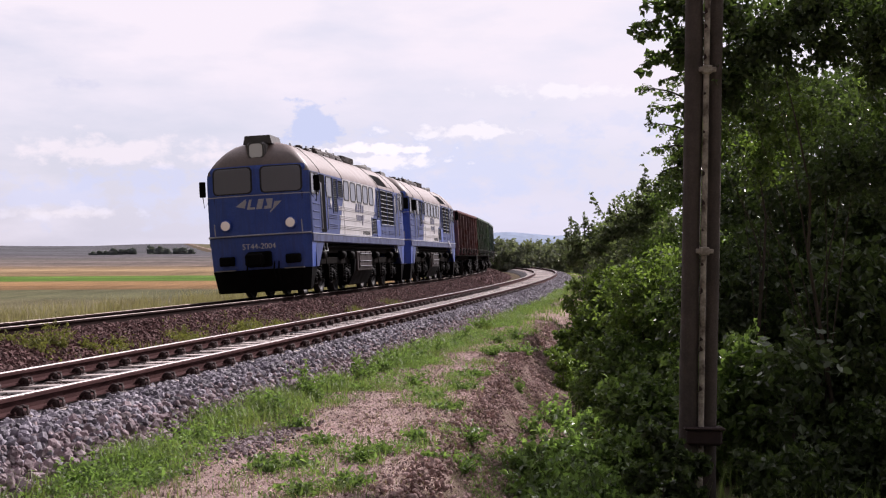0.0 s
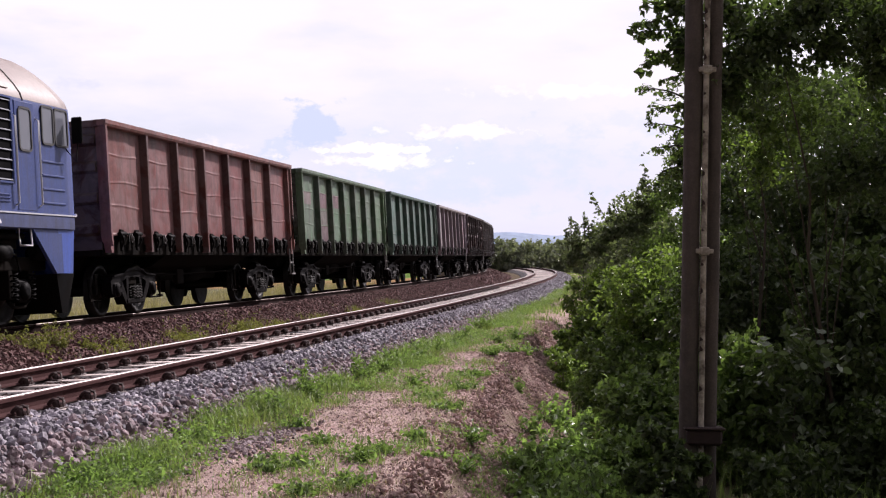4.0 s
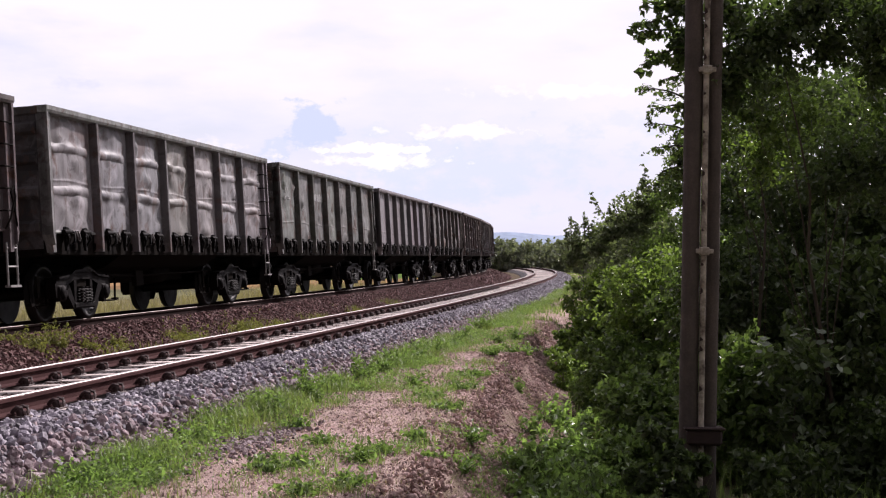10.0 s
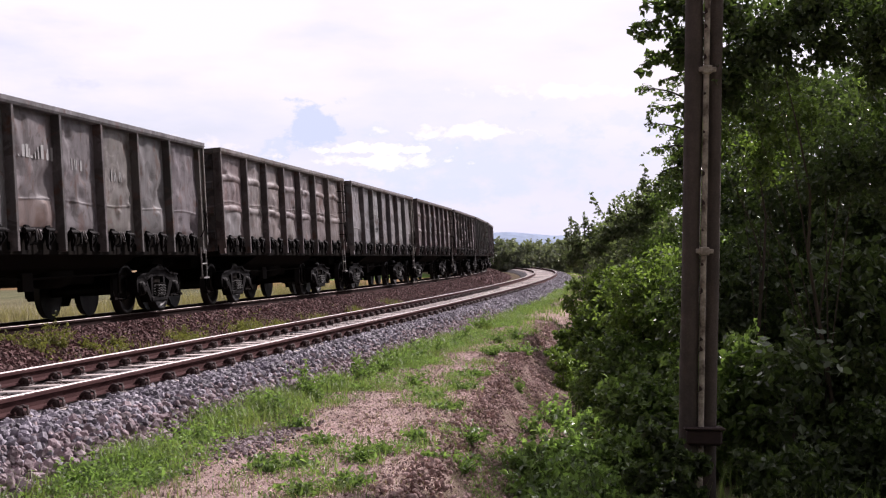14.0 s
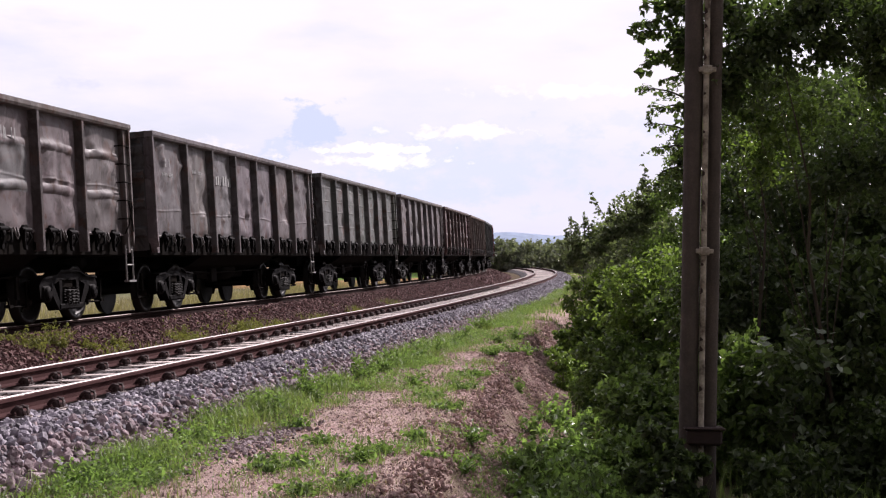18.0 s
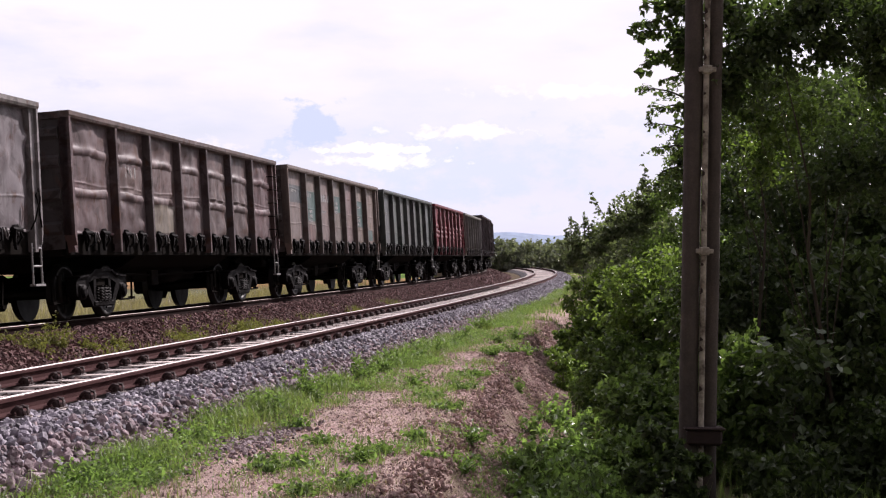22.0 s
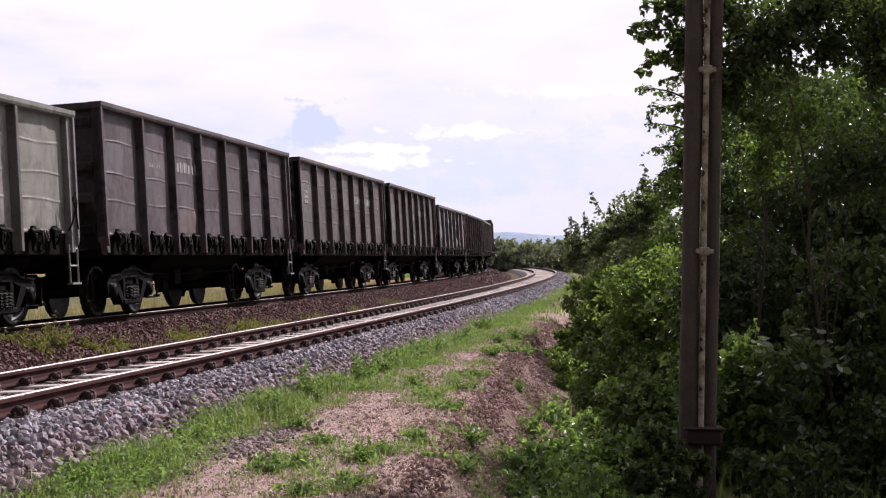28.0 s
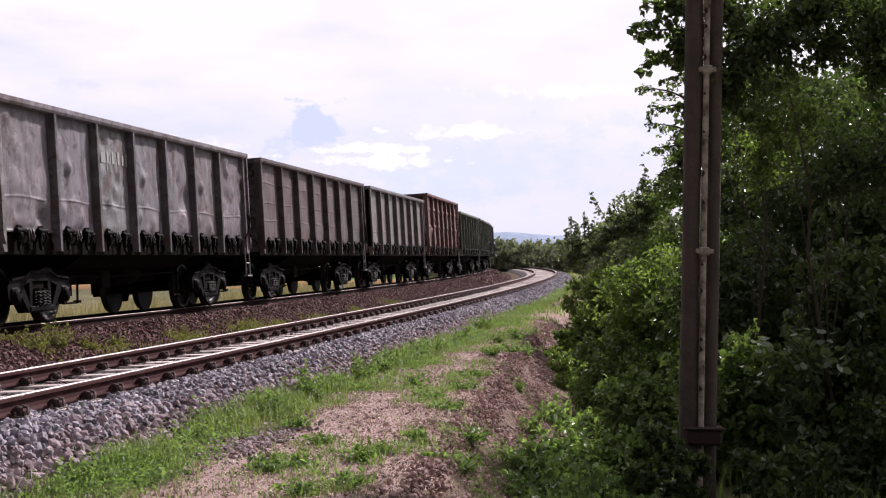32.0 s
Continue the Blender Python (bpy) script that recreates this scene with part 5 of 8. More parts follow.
def hull(z0, z1, name, material):
    """The rows of the body between two heights, rounded at both ends."""
    zs = [z for z in ROWS if z0 < z < z1]
    zs = [z0, *zs, z1]
    us = np.linspace(-1, 1, 15)
    ring = []
    for z in zs:
        w = float(np.interp(z, ROWS, WIDE))
        front = [(u * w, nose(u, z) - LEN / 2, z) for u in us]
        far_y = LEN / 2 - 0.45 - nose(0, z)       # the long sides stay flat between the rounded ends
        front += [(w, -far_y, z), (w, 0.0, z), (w, far_y, z)]
        ring.append(front + [(-x, -y, q) for x, y, q in front])
    n = len(ring[0])
    g = Geo()
    vs = [p for r in ring for p in r]
    fs = [(j * n + k, j * n + (k + 1) % n, (j + 1) * n + (k + 1) % n, (j + 1) * n + k) for j in range(len(zs) - 1) for k in range(n)]
    g.add(vs, fs, True)
    g.add(ring[-1], [tuple(range(n))]), g.add(ring[0], [tuple(range(n))])
    return g.mesh(name, material)


def frame_ring(y0, y1, z0, z1, r, t, x0, x1):
    """A rounded window frame in the side's plane, and the outline within."""
    def rr(a0, a1, b0, b1, q):
        pts = []
        for cx, cy, s in ((a1 - q, b1 - q, 0), (a0 + q, b1 - q, 1), (a0 + q, b0 + q, 2), (a1 - q, b0 + q, 3)):
            for k in range(4):
                g = (s + k / 3) * math.pi / 2
                pts.append((cx + q * math.cos(g), cy + q * math.sin(g)))
        return pts
    o, i = rr(y0 - t, y1 + t, z0 - t, z1 + t, r + t), rr(y0, y1, z0, z1, r)
    g = Geo()
    n = len(o)
    vs = [(x, *p) for x in (x0, x1) for ring in (o, i) for p in ring]
    fs = []
    for k in range(n):
        j = (k + 1) % n
        fs += [(2 * n + k, 2 * n + j, 3 * n + j, 3 * n + k), (k, 2 * n + k, 2 * n + j, j), (n + k, n + j, 3 * n + j, 3 * n + k)]
    g.add(vs, fs)
    return g, i



def face_patch(x0, x1, z0, z1, e, name, material, r=0.0, t=0.02):
    """A plate that follows the cab's curved face, e proud of it, with corners rounded by r."""
    g = Geo()
    nx, nz = 9, 9
    zz = [z0 + (z1 - z0) * (0.5 - 0.5 * math.cos(math.pi * k / (nz - 1))) for k in range(nz)]
    rows = []
    for z in zz:
        d = min(z - z0, z1 - z)
        cut = r - math.sqrt(max(0.0, r * r - (r - d) ** 2)) if d < r else 0.0
        w = float(np.interp(z, ROWS, WIDE))
        rows.append([(x, z, nose(x / w, z) - LEN / 2 - e) for x in np.linspace(x0 + cut, x1 - cut, nx)])
    vs = [(x, y, z) for row in rows for x, z, y in row] + [(x, y + t, z) for row in rows for x, z, y in row]
    n = nx * nz
    fs = [(j * nx + k, j * nx + k + 1, (j + 1) * nx + k + 1, (j + 1) * nx + k) for j in range(nz - 1) for k in range(nx - 1)]
    fs += [tuple(q + n for q in f[::-1]) for f in fs]
    loop = [k for k in range(nx)] + [j * nx + nx - 1 for j in range(1, nz)] + [(nz - 1) * nx + k for k in range(nx - 2, -1, -1)] + [j * nx for j in range(nz - 2, 0, -1)]
    fs += [(a, b, b + n, a + n) for a, b in zip(loop, loop[1:] + loop[:1])]
    g.add(vs, fs)
    return g.mesh(name, material)


def lettering(text, size, name, material):
    """Flat raised letters as a mesh, in the x-z plane, reading towards -y."""
    cu = bpy.data.curves.new(name, "FONT")
    cu.body, cu.size, cu.extrude, cu.align_x = text, size, 0.004, "CENTER"
    ob = bpy.data.objects.new(name, cu)
    scene.collection.objects.link(ob)
    me = bpy.data.meshes.new_from_object(ob.evaluated_get(bpy.context.evaluated_depsgraph_get()))
    bpy.data.objects.remove(ob)
    me.transform(Matrix.Rotation(radians(90), 4, "X"))
    me.materials.clear()
    me.materials.append(material)
    me.name = name
    return me


def side_window(y0, y1, z0, z1, r=0.1):
    ring, inner = frame_ring(y0, y1, z0, z1, r, 0.036, 1.45, 1.497)
    pane = Geo().prism(inner, "x", 1.455, 1.484)
    return ring.mesh("window_frame", M["rubber"]), pane.mesh("pane", M["glass"])


def louvre(y0, y1, z0, z1, step, name, frame_mat=None, slat_mat=None):
    """A louvre in the engine's side: a flat near-black plate for the shaded well, a frame, and tilted slats."""
    well = Geo().box(1.452, 1.479, y0, y1, z0, z1)
    fr = Geo()
    for a in ((y0 - 0.03, y0, z0 - 0.03, z1 + 0.03), (y1, y1 + 0.03, z0 - 0.03, z1 + 0.03), (y0, y1, z0 - 0.03, z0), (y0, y1, z1, z1 + 0.03)):
        fr.box(1.46, 1.50, *a)
    slat = Geo()
    slat.prism([(1.478, 0.022), (1.482, 0.022), (1.502, 0.0), (1.497, 0.0)], "y", y0, y1)
    zs = []
    z = z0 + 0.015
    while z < z1 - 0.03:
        zs.append(z)
        z += step
    return well.mesh("well", M["hollow"]), fr.mesh("frame", frame_mat or M["side_blue"]), slat.mesh("slat", slat_mat or M["slat_dark"]), zs


EW = {}


def engine_meshes():
    """The meshes that both engines share."""
    b = LEN / 2
    EW["windows"] = [side_window(a - b, c - b, 2.86, 3.42) for a, c in ((4.86, 5.6), (5.9, 6.66), (6.94, 7.7), (7.98, 8.76), (9.06, 9.78), (2.32, 3.06))]
    EW["cab"] = [side_window(0.36 - b, 0.80 - b, 2.88, 3.44, 0.05), side_window(0.90 - b, 1.28 - b, 2.88, 3.44, 0.05)]
    EW["louvres"] = [louvre(3.22 - b, 3.73 - b, 2.42, 3.42, 0.055, "a"), louvre(3.9 - b, 4.6 - b, 2.88, 3.4, 0.06, "b"), louvre(10.5 - b, 10.9 - b, 2.42, 3.4, 0.06, "c"), louvre(9.35 - b, 10.2 - b, 1.85, 2.38, 0.05, "d")]
    EW["shutter"] = [louvre(11.15 - b, 12.46 - b, 2.2, 3.46, 0.15, "e", None, M["grille"]), louvre(12.5 - b, 13.82 - b, 2.2, 3.46, 0.15, "f", None, M["grille"])]
    rib = Geo()
    for z in (1.98, 2.03, 2.08):
        rib.prism([(1.47, z - 0.016), (1.494, z - 0.006), (1.494, z + 0.006), (1.47, z + 0.016)], "y", -0.5, 0.5)
    EW["rib"] = rib.mesh("rib", M["side_blue"])
    EW["cab_rib"] = Geo().prism([(1.47, -0.022), (1.493, -0.010), (1.493, 0.010), (1.47, 0.022)], "y", -0.4, 0.4).mesh("rib", M["side_blue"])
    EW["rib_white"] = rib.mesh("rib", M["engine_white"])
    g = Geo()
    g.prism([(3.95 - b, 1.76), (4.72 - b, 2.86), (4.72 - b, 3.49), (10.36 - b, 3.49), (10.3 - b, 3.2), (9.25 - b, 1.76)], "x", 1.455, 1.4785)
    EW["white"] = g.mesh("side_flash", M["engine_white"])
    d = Geo().box(1.46, 1.485, 1.5 - b, 2.14 - b, 1.78, 3.46, 0.008)
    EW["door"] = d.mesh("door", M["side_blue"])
    EW["doorway"] = Geo().box(1.455, 1.482, 1.5 - b, 2.14 - b, 1.78, 3.46).mesh("doorway", M["hollow"])
    EW["door_rear"] = Geo().box(1.46, 1.485, 13.97 - b, 14.62 - b, 1.78, 3.46, 0.008).mesh("door", M["side_blue"])
    EW["door_panes"] = [side_window(1.64 - b, 2.0 - b, 2.72, 3.34, 0.06), side_window(14.1 - b, 14.48 - b, 2.72, 3.34, 0.06)]
    for ring_d, pane_d in EW["door_panes"]:
        for me_ in (ring_d, pane_d):
            me_.transform(Matrix.Translation((0.006, 0, 0)))
    EW["open_pane"] = Geo().box(1.455, 1.487, 0.93 - b, 1.25 - b, 2.92, 3.40).mesh("opening", M["hollow"])
    EW["flap"] = Geo().box(-0.01, 0.01, -0.12, 0.12, -0.30, 0.0, 0.004).box(-0.015, 0.015, -0.13, 0.13, -0.02, 0.02, 0.004).mesh("flap", M["trim_line"])
    EW["rail"] = Geo().tube([(1.47, 0, 1.85), (1.53, 0, 1.88), (1.53, 0, 3.2), (1.47, 0, 3.23)], 0.016, 6).mesh("handrail", M["trim_line"])
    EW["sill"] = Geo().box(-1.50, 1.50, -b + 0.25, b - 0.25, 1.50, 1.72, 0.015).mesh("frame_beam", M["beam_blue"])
    EW["line"] = Geo().box(-1.512, 1.512, -b + 0.2, b - 0.2, 1.722, 1.745).mesh("walk_strip", M["trim_line"])
    # apron with a black pilot under each cab
    EW["apron"] = (Geo(), Geo())
    for gq, z0, z1, in0, in1 in ((EW["apron"][0], 0.80, 1.718, 0.05, 0.0), (EW["apron"][1], 0.16, 0.797, 0.15, 0.05)):
        us = np.linspace(-1, 1, 13)
        top = [(u * (1.475 - in1), nose(u, 1.7) - b + 0.01 + in1 * 0.2, z1) for u in us]
        bot = [(u * (1.475 - in0), nose(u, 1.7) - b + 0.01 + in0 * 0.8, z0) for u in us]
        deep = 0.9
        ring_t = top + [(1.475 - in1, -b + deep, z1), (-1.475 + in1, -b + deep, z1)]
        ring_b = bot + [(1.475 - in0, -b + deep * (0.75 if z0 > 0.5 else 0.6), z0), (-1.475 + in0, -b + deep * (0.75 if z0 > 0.5 else 0.6), z0)]
        n = len(ring_t)
        gq.add(ring_t + ring_b, [(k, (k + 1) % n, (k + 1) % n + n, k + n) for k in range(n)] + [tuple(range(n)), tuple(range(n, 2 * n))])
    EW["apron"] = (EW["apron"][0].mesh("apron", M["blue"]), EW["apron"][1].mesh("pilot", M["black"]))
    sk = Geo().prism([(0.7 - b, 1.51), (1.75 - b, 1.51), (0.95 - b, 0.80), (0.7 - b, 0.80)], "x", 1.40, 1.46)
    EW["skirt"] = sk.mesh("skirt", M["side_blue"])
    EW["screens"] = [face_patch(s0, s1, 2.955, 3.65, 0.022, "windscreen", M["screen"], 0.1) for s0, s1 in ((-1.24, -0.16), (0.16, 1.24))]
    EW["seals"] = [face_patch(s0, s1, 2.925, 3.685, 0.018, "windscreen_seal", M["rubber"], 0.12) for s0, s1 in ((-1.29, -0.11), (0.11, 1.29))]
    EW["cab_band"] = face_patch(-1.47, 1.47, 2.86, 2.885, 0.024, "trim_line", M["trim_line"])
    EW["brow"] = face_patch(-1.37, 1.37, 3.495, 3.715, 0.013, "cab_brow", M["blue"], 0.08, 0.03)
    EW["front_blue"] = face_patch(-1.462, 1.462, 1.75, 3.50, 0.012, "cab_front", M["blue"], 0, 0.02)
    wip = Geo()
    for sx in (-1, 1):
        wip.tube([(sx * 0.72, -b + 0.08, 3.62), (sx * 0.70, -b + 0.05, 3.25), (sx * 0.74, -b + 0.04, 3.05)], 0.012, 5)
    EW["wiper"] = wip.mesh("wiper", M["black"])
    lamp = Geo().turn([(-0.16, 0.10), (-0.16, 0.155), (-0.12, 0.168), (0.06, 0.168), (0.10, 0.16)], "y", (0, 0, 0), 18)
    EW["lamp"] = lamp.mesh("headlamp", M["blue"])
    EW["lens"] = Geo().turn([(-0.19, 0.02), (-0.185, 0.085), (-0.175, 0.128), (-0.15, 0.138)], "y", (0, 0, 0), 18).mesh("lens", M["lamp"])
    EW["lens_dark"] = Geo().turn([(-0.19, 0.02), (-0.185, 0.085), (-0.175, 0.128), (-0.15, 0.138)], "y", (0, 0, 0), 18).mesh("lens", M["screen"])
    EW["top_lamp"] = Geo().box(-0.28, 0.28, -b + 0.20, -b + 1.2, 3.90, 4.38, 0.07).mesh("roof_headlamp", M["roof_dark"])
    ring_, inner_ = frame_ring(-0.19, 0.19, 3.94, 4.33, 0.09, 0.045, -b + 0.20, -b + 0.165)
    ring_.v = [(y, x, z) for x, y, z in ring_.v]
    EW["top_bezel"] = ring_.mesh("bezel", M["roof_dark"])
    EW["top_lens"] = Geo().prism(inner_, "y", -b + 0.18, -b + 0.215).mesh("lens", M["lamp_off"])
    EW["horn_box"] = Geo().prism([(-0.42, 4.34), (-0.36, 4.58), (0.36, 4.58), (0.42, 4.34)], "y", -b + 0.40, -b + 1.5).mesh("roof_box", M["roof_dark"])
    rl = Geo().tube([(-1.48, -b + 0.14, 1.76), (-0.8, -b + 0.0, 1.76), (0, -b - 0.05, 1.76), (0.8, -b + 0.0, 1.76), (1.48, -b + 0.14, 1.76)], 0.022, 6)
    for sx in (-1, 1):
        rl.tube([(sx * 1.25, -b + 0.02, 1.75), (sx * 1.25, -b - 0.03, 2.12)], 0.018, 6)
    EW["front_rail"] = rl.mesh("front_rail", M["trim_line"])
    cp = Geo().box(-0.34, 0.34, -b - 0.12, -b + 0.3, 0.86, 1.30, 0.04).box(-0.16, 0.16, -b - 0.50, -b, 0.93, 1.2, 0.03).box(-0.26, 0.22, -b - 0.66, -b - 0.42, 0.88, 1.24, 0.05)
    for sx in (-0.35, 0.42, 0.55):
        cp.tube([(sx, -b - 0.05, 1.0), (sx, -b - 0.14, 0.75), (sx + 0.03, -b - 0.08, 0.45)], 0.025, 6)
    EW["coupler"] = cp.mesh("coupler", M["black"])
    EW["buffer"] = Geo().box(-0.21, 0.21, -0.09, 0.1, -0.13, 0.13, 0.03).box(-0.17, 0.17, -0.11, 0.0, -0.10, 0.10, 0.02).mesh("buffer_pocket", M["black"])
    EW["foot"] = Geo().box(-0.28, 0.28, -0.12, 0.05, -0.015, 0.015).mesh("footplate", M["step"])
    mr = Geo().box(1.56, 1.74, -b + 0.30, -b + 0.36, 2.92, 3.36, 0.02).tube([(1.46, -b + 0.4, 2.85), (1.62, -b + 0.34, 2.62), (1.65, -b + 0.33, 2.92)], 0.014, 5)
    EW["mirror"] = mr.mesh("mirror", M["black"])
    # the emblem: an arrow head, three slanted blocks and an arrow tail, as plain shapes
    def on_face(pts, name):
        g3 = Geo()
        e = 0.016
        ring_ = [(x, nose(x / 1.475, z) - b - e, z) for x, z in pts]
        n3 = len(pts)
        g3.add(ring_ + [(x, y + 0.012, z) for x, y, z in ring_], [tuple(range(n3))] + [(k, (k + 1) % n3, (k + 1) % n3 + n3, k + n3) for k in range(n3)])
        return g3.mesh(name, M["trim_line"])
    logo = [on_face(q, "emblem") for q in (
        [(-0.62, 2.58), (-0.32, 2.78), (-0.30, 2.70), (-0.36, 2.52)],
        [(-0.30, 2.48), (-0.22, 2.76), (-0.14, 2.76), (-0.20, 2.54), (-0.06, 2.54), (-0.07, 2.48)],
        [(-0.03, 2.48), (0.05, 2.76), (0.21, 2.76), (0.13, 2.48)],
        [(0.18, 2.48), (0.22, 2.56), (0.30, 2.57), (0.26, 2.76), (0.46, 2.76), (0.40, 2.48)],
        [(0.44, 2.48), (0.50, 2.68), (0.70, 2.68), (0.36, 2.36), (0.38, 2.44)])]
    EW["logo"] = logo
    # roof fittings
    seam = Geo()
    for z0, z1 in zip(ROWS[5:], ROWS[6:]):
        w0, w1 = (float(np.interp(z, ROWS, WIDE)) for z in (z0, z1))
        seam.tube([(w0, 0, z0), (w1, 0, z1)], 0.018, 5)
    EW["seam"] = seam.mesh("roof_seam", M["roof_dark"])
    EW["side_seam"] = Geo().box(1.47, 1.483, -0.015, 0.015, 1.76, 3.5).mesh("side_seam", M["black"])
    # a row of hatch covers along the ridge: start, end, half width, top
    EW["roof_hatch"] = []
    for y0, y1, w, z1 in ((2.55, 4.0, 0.46, 4.45), (4.05, 4.66, 0.60, 4.47), (4.78, 5.72, 0.66, 4.53), (5.76, 6.7, 0.66, 4.50), (6.74, 7.68, 0.64, 4.54), (7.72, 8.62, 0.66, 4.51), (8.66, 9.25, 0.58, 4.48)):
        hc = Geo().box(-w, w, y0 - b, y1 - b, 4.26, z1, 0.04).box(-w - 0.05, w + 0.05, y0 + 0.04 - b, y1 - 0.04 - b, 4.25, z1 - 0.10, 0.02)
        hc.tube([(w - 0.1, y0 + 0.15 - b, z1 - 0.02), (w - 0.1, y0 + 0.18 - b, z1 + 0.06), (w - 0.1, y0 + 0.32 - b, z1 + 0.06), (w - 0.1, y0 + 0.35 - b, z1 - 0.02)], 0.016, 5)
        EW["roof_hatch"].append(hc.mesh("roof_hatch", M["roof_fitting"]))
    EW["roof_vent"] = Geo().turn([(4.36, 0.10), (4.52, 0.10), (4.54, 0.15), (4.60, 0.14), (4.63, 0.06)], "z", (0, 0, 0), 14).mesh("roof_vent", M["roof_fitting"])
    ex = Geo().box(-0.5, 0.5, 9.35 - b, 11.5 - b, 4.34, 4.585, 0.05)
    EW["exhaust_rib"] = Geo().box(-0.54, 0.54, -0.05, 0.05, 4.42, 4.62, 0.012).mesh("rib", M["roof_fitting"])
    EW["exhaust"] = ex.mesh("exhaust_silencer", M["roof_fitting"])
    fan = Geo().turn([(4.28, 0.78), (4.44, 0.78), (4.46, 0.72), (4.42, 0.1)], "z", (0, 12.65 - b, 0), 24)
    fan.box(-0.75, 0.75, 12.62 - b, 12.68 - b, 4.44, 4.48), fan.box(-0.03, 0.03, 11.9 - b, 13.4 - b, 4.44, 4.48)
    EW["fan"] = fan.mesh("cooling_fan", M["roof_fitting"])

    def on_roof(y0, y1, z0, z1, name, material, e=0.012):
        g2 = Geo()
        zs = np.linspace(z0, z1, 6)
        vs = []
        for z in zs:
            w = float(np.interp(z, ROWS, WIDE))
            vs += [(w + e, y0, z + e * 0.6), (w + e, y1, z + e * 0.6), (w - 0.03, y0, z - 0.02), (w - 0.03, y1, z - 0.02)]
        fs = []
        for k in range(5):
            a = k * 4
            fs += [(a, a + 1, a + 5, a + 4), (a + 2, a + 6, a + 7, a + 3), (a, a + 4, a + 6, a + 2), (a + 1, a + 3, a + 7, a + 5)]
        fs += [(0, 2, 3, 1), (20, 21, 23, 22)]
        return g2.add(vs, fs).mesh(name, material)
    EW["roof_intake"] = on_roof(11.2 - b, 12.9 - b, 3.62, 4.02, "roof_intake", M["hollow"])
    EW["roof_panel"] = on_roof(13.0 - b, 13.9 - b, 3.62, 4.02, "roof_panel", M["roof_paint"], 0.02)
    EW["plate"] = Geo().box(1.46, 1.497, 10.25 - b, 10.95 - b, 1.76, 2.36, 0.03).mesh("side_box", M["blue"])
    # running gear
    wm = Geo()
    for sx in (-1, 1):
        wm.turn([(sx * 0.70, 0.555), (sx * 0.725, 0.555), (sx * 0.74, 0.528), (sx * 0.84, 0.525), (sx * 0.845, 0.44), (sx * 0.79, 0.42), (sx * 0.78, 0.2), (sx * 0.86, 0.17), (sx * 0.87, 0.1)], "x", (0, 0, 0), 28)
    wm.turn([(-0.95, 0.09), (0.95, 0.09)], "x", (0, 0, 0), 12)
    wm.box(0.79, 0.835, -0.03, 0.03, 0.22, 0.4)
    EW["wheelset"] = wm.mesh("wheelset", M["wheel"])
    bf_ = Geo().box(-0.085, 0.085, -3.0, 3.0, 0.86, 1.08, 0.02)
    for y in (-2.1, 0.0, 2.1):
        bf_.box(-0.08, 0.08, y - 0.42, y - 0.28, 0.42, 0.9, 0.01), bf_.box(-0.08, 0.08, y + 0.28, y + 0.42, 0.42, 0.9, 0.01)
        bf_.tube([(0.02, y - 0.36, 0.40), (0.02, y - 0.2, 0.30), (0.02, y + 0.2, 0.30), (0.02, y + 0.36, 0.40)], 0.03, 6)
    EW["bogie"] = Geo().box(-0.62, 0.62, -2.9, 2.9, 0.15, 1.25, 0.03).box(-0.9, 0.9, -0.5, 0.5, 0.62, 0.98, 0.03).box(-0.9, 0.9, -2.9, -2.7, 0.8, 1.0).box(-0.9, 0.9, 2.7, 2.9, 0.8, 1.0).box(-0.25, 0.25, -2.8, 2.8, 0.7, 0.9).mesh("bogie", M["under"])
    EW["bogie_frame"] = bf_.mesh("bogie_frame", M["under"])
    ax = Geo().box(-0.12, 0.12, -0.19, 0.19, -0.17, 0.19, 0.04)
    ax.turn([(0.12, 0.15), (0.17, 0.14), (0.19, 0.06)], "x", (0, 0, 0), 14)
    EW["axle_box"] = ax.mesh("axle_box", M["black"])
    sp = Geo()
    sp.tube([(0.06 * math.cos(k * 0.8), 0.06 * math.sin(k * 0.8), -0.12 + 0.42 * k / 40) for k in range(41)], 0.016, 5)
    EW["spring"] = sp.mesh("spring", M["black"])
    bc = Geo().turn([(-0.28, 0.09), (-0.26, 0.13), (0.18, 0.13), (0.2, 0.09), (0.24, 0.04)], "y", (0, 0, 0), 14).tube([(0, 0.24, 0), (0, 0.5, -0.03), (0.0, 0.62, -0.3)], 0.022, 5)
    EW["brake"] = bc.mesh("brake_cylinder", M["black"])
    bx = Geo().box(0.9, 1.42, -1.25, 1.25, 0.62, 1.25, 0.02)
    EW["battery_box"] = bx.mesh("battery_box", M["box_paint"])
    lid = Geo().box(1.42, 1.445, -1.05, 1.05, 0.70, 1.20, 0.006)
    for z in (0.76, 0.92, 1.16):
        lid.box(1.44, 1.47, -1.0, 1.0, z - 0.012, z + 0.012, 0.004)
    for y in (-0.8, 0.0, 0.8):
        lid.box(1.44, 1.475, y - 0.05, y + 0.05, 1.12, 1.24, 0.01)
    EW["box_lid"] = lid.mesh("lid", M["box_paint"])
    EW["box_ledge"] = Geo().box(1.465, 1.476, -0.98, 0.98, 1.168, 1.18).box(1.465, 1.476, -0.98, 0.98, 0.928, 0.94).box(1.465, 1.476, -0.98, 0.98, 0.768, 0.78).mesh("ledge", M["trim_line"])
    EW["fuel_tank"] = Geo().prism([(-1.34, 0.60), (-1.14, 0.19), (1.14, 0.19), (1.34, 0.60), (1.38, 1.0), (-1.38, 1.0)], "y", -1.55, 1.55).mesh("fuel_tank", M["black"])
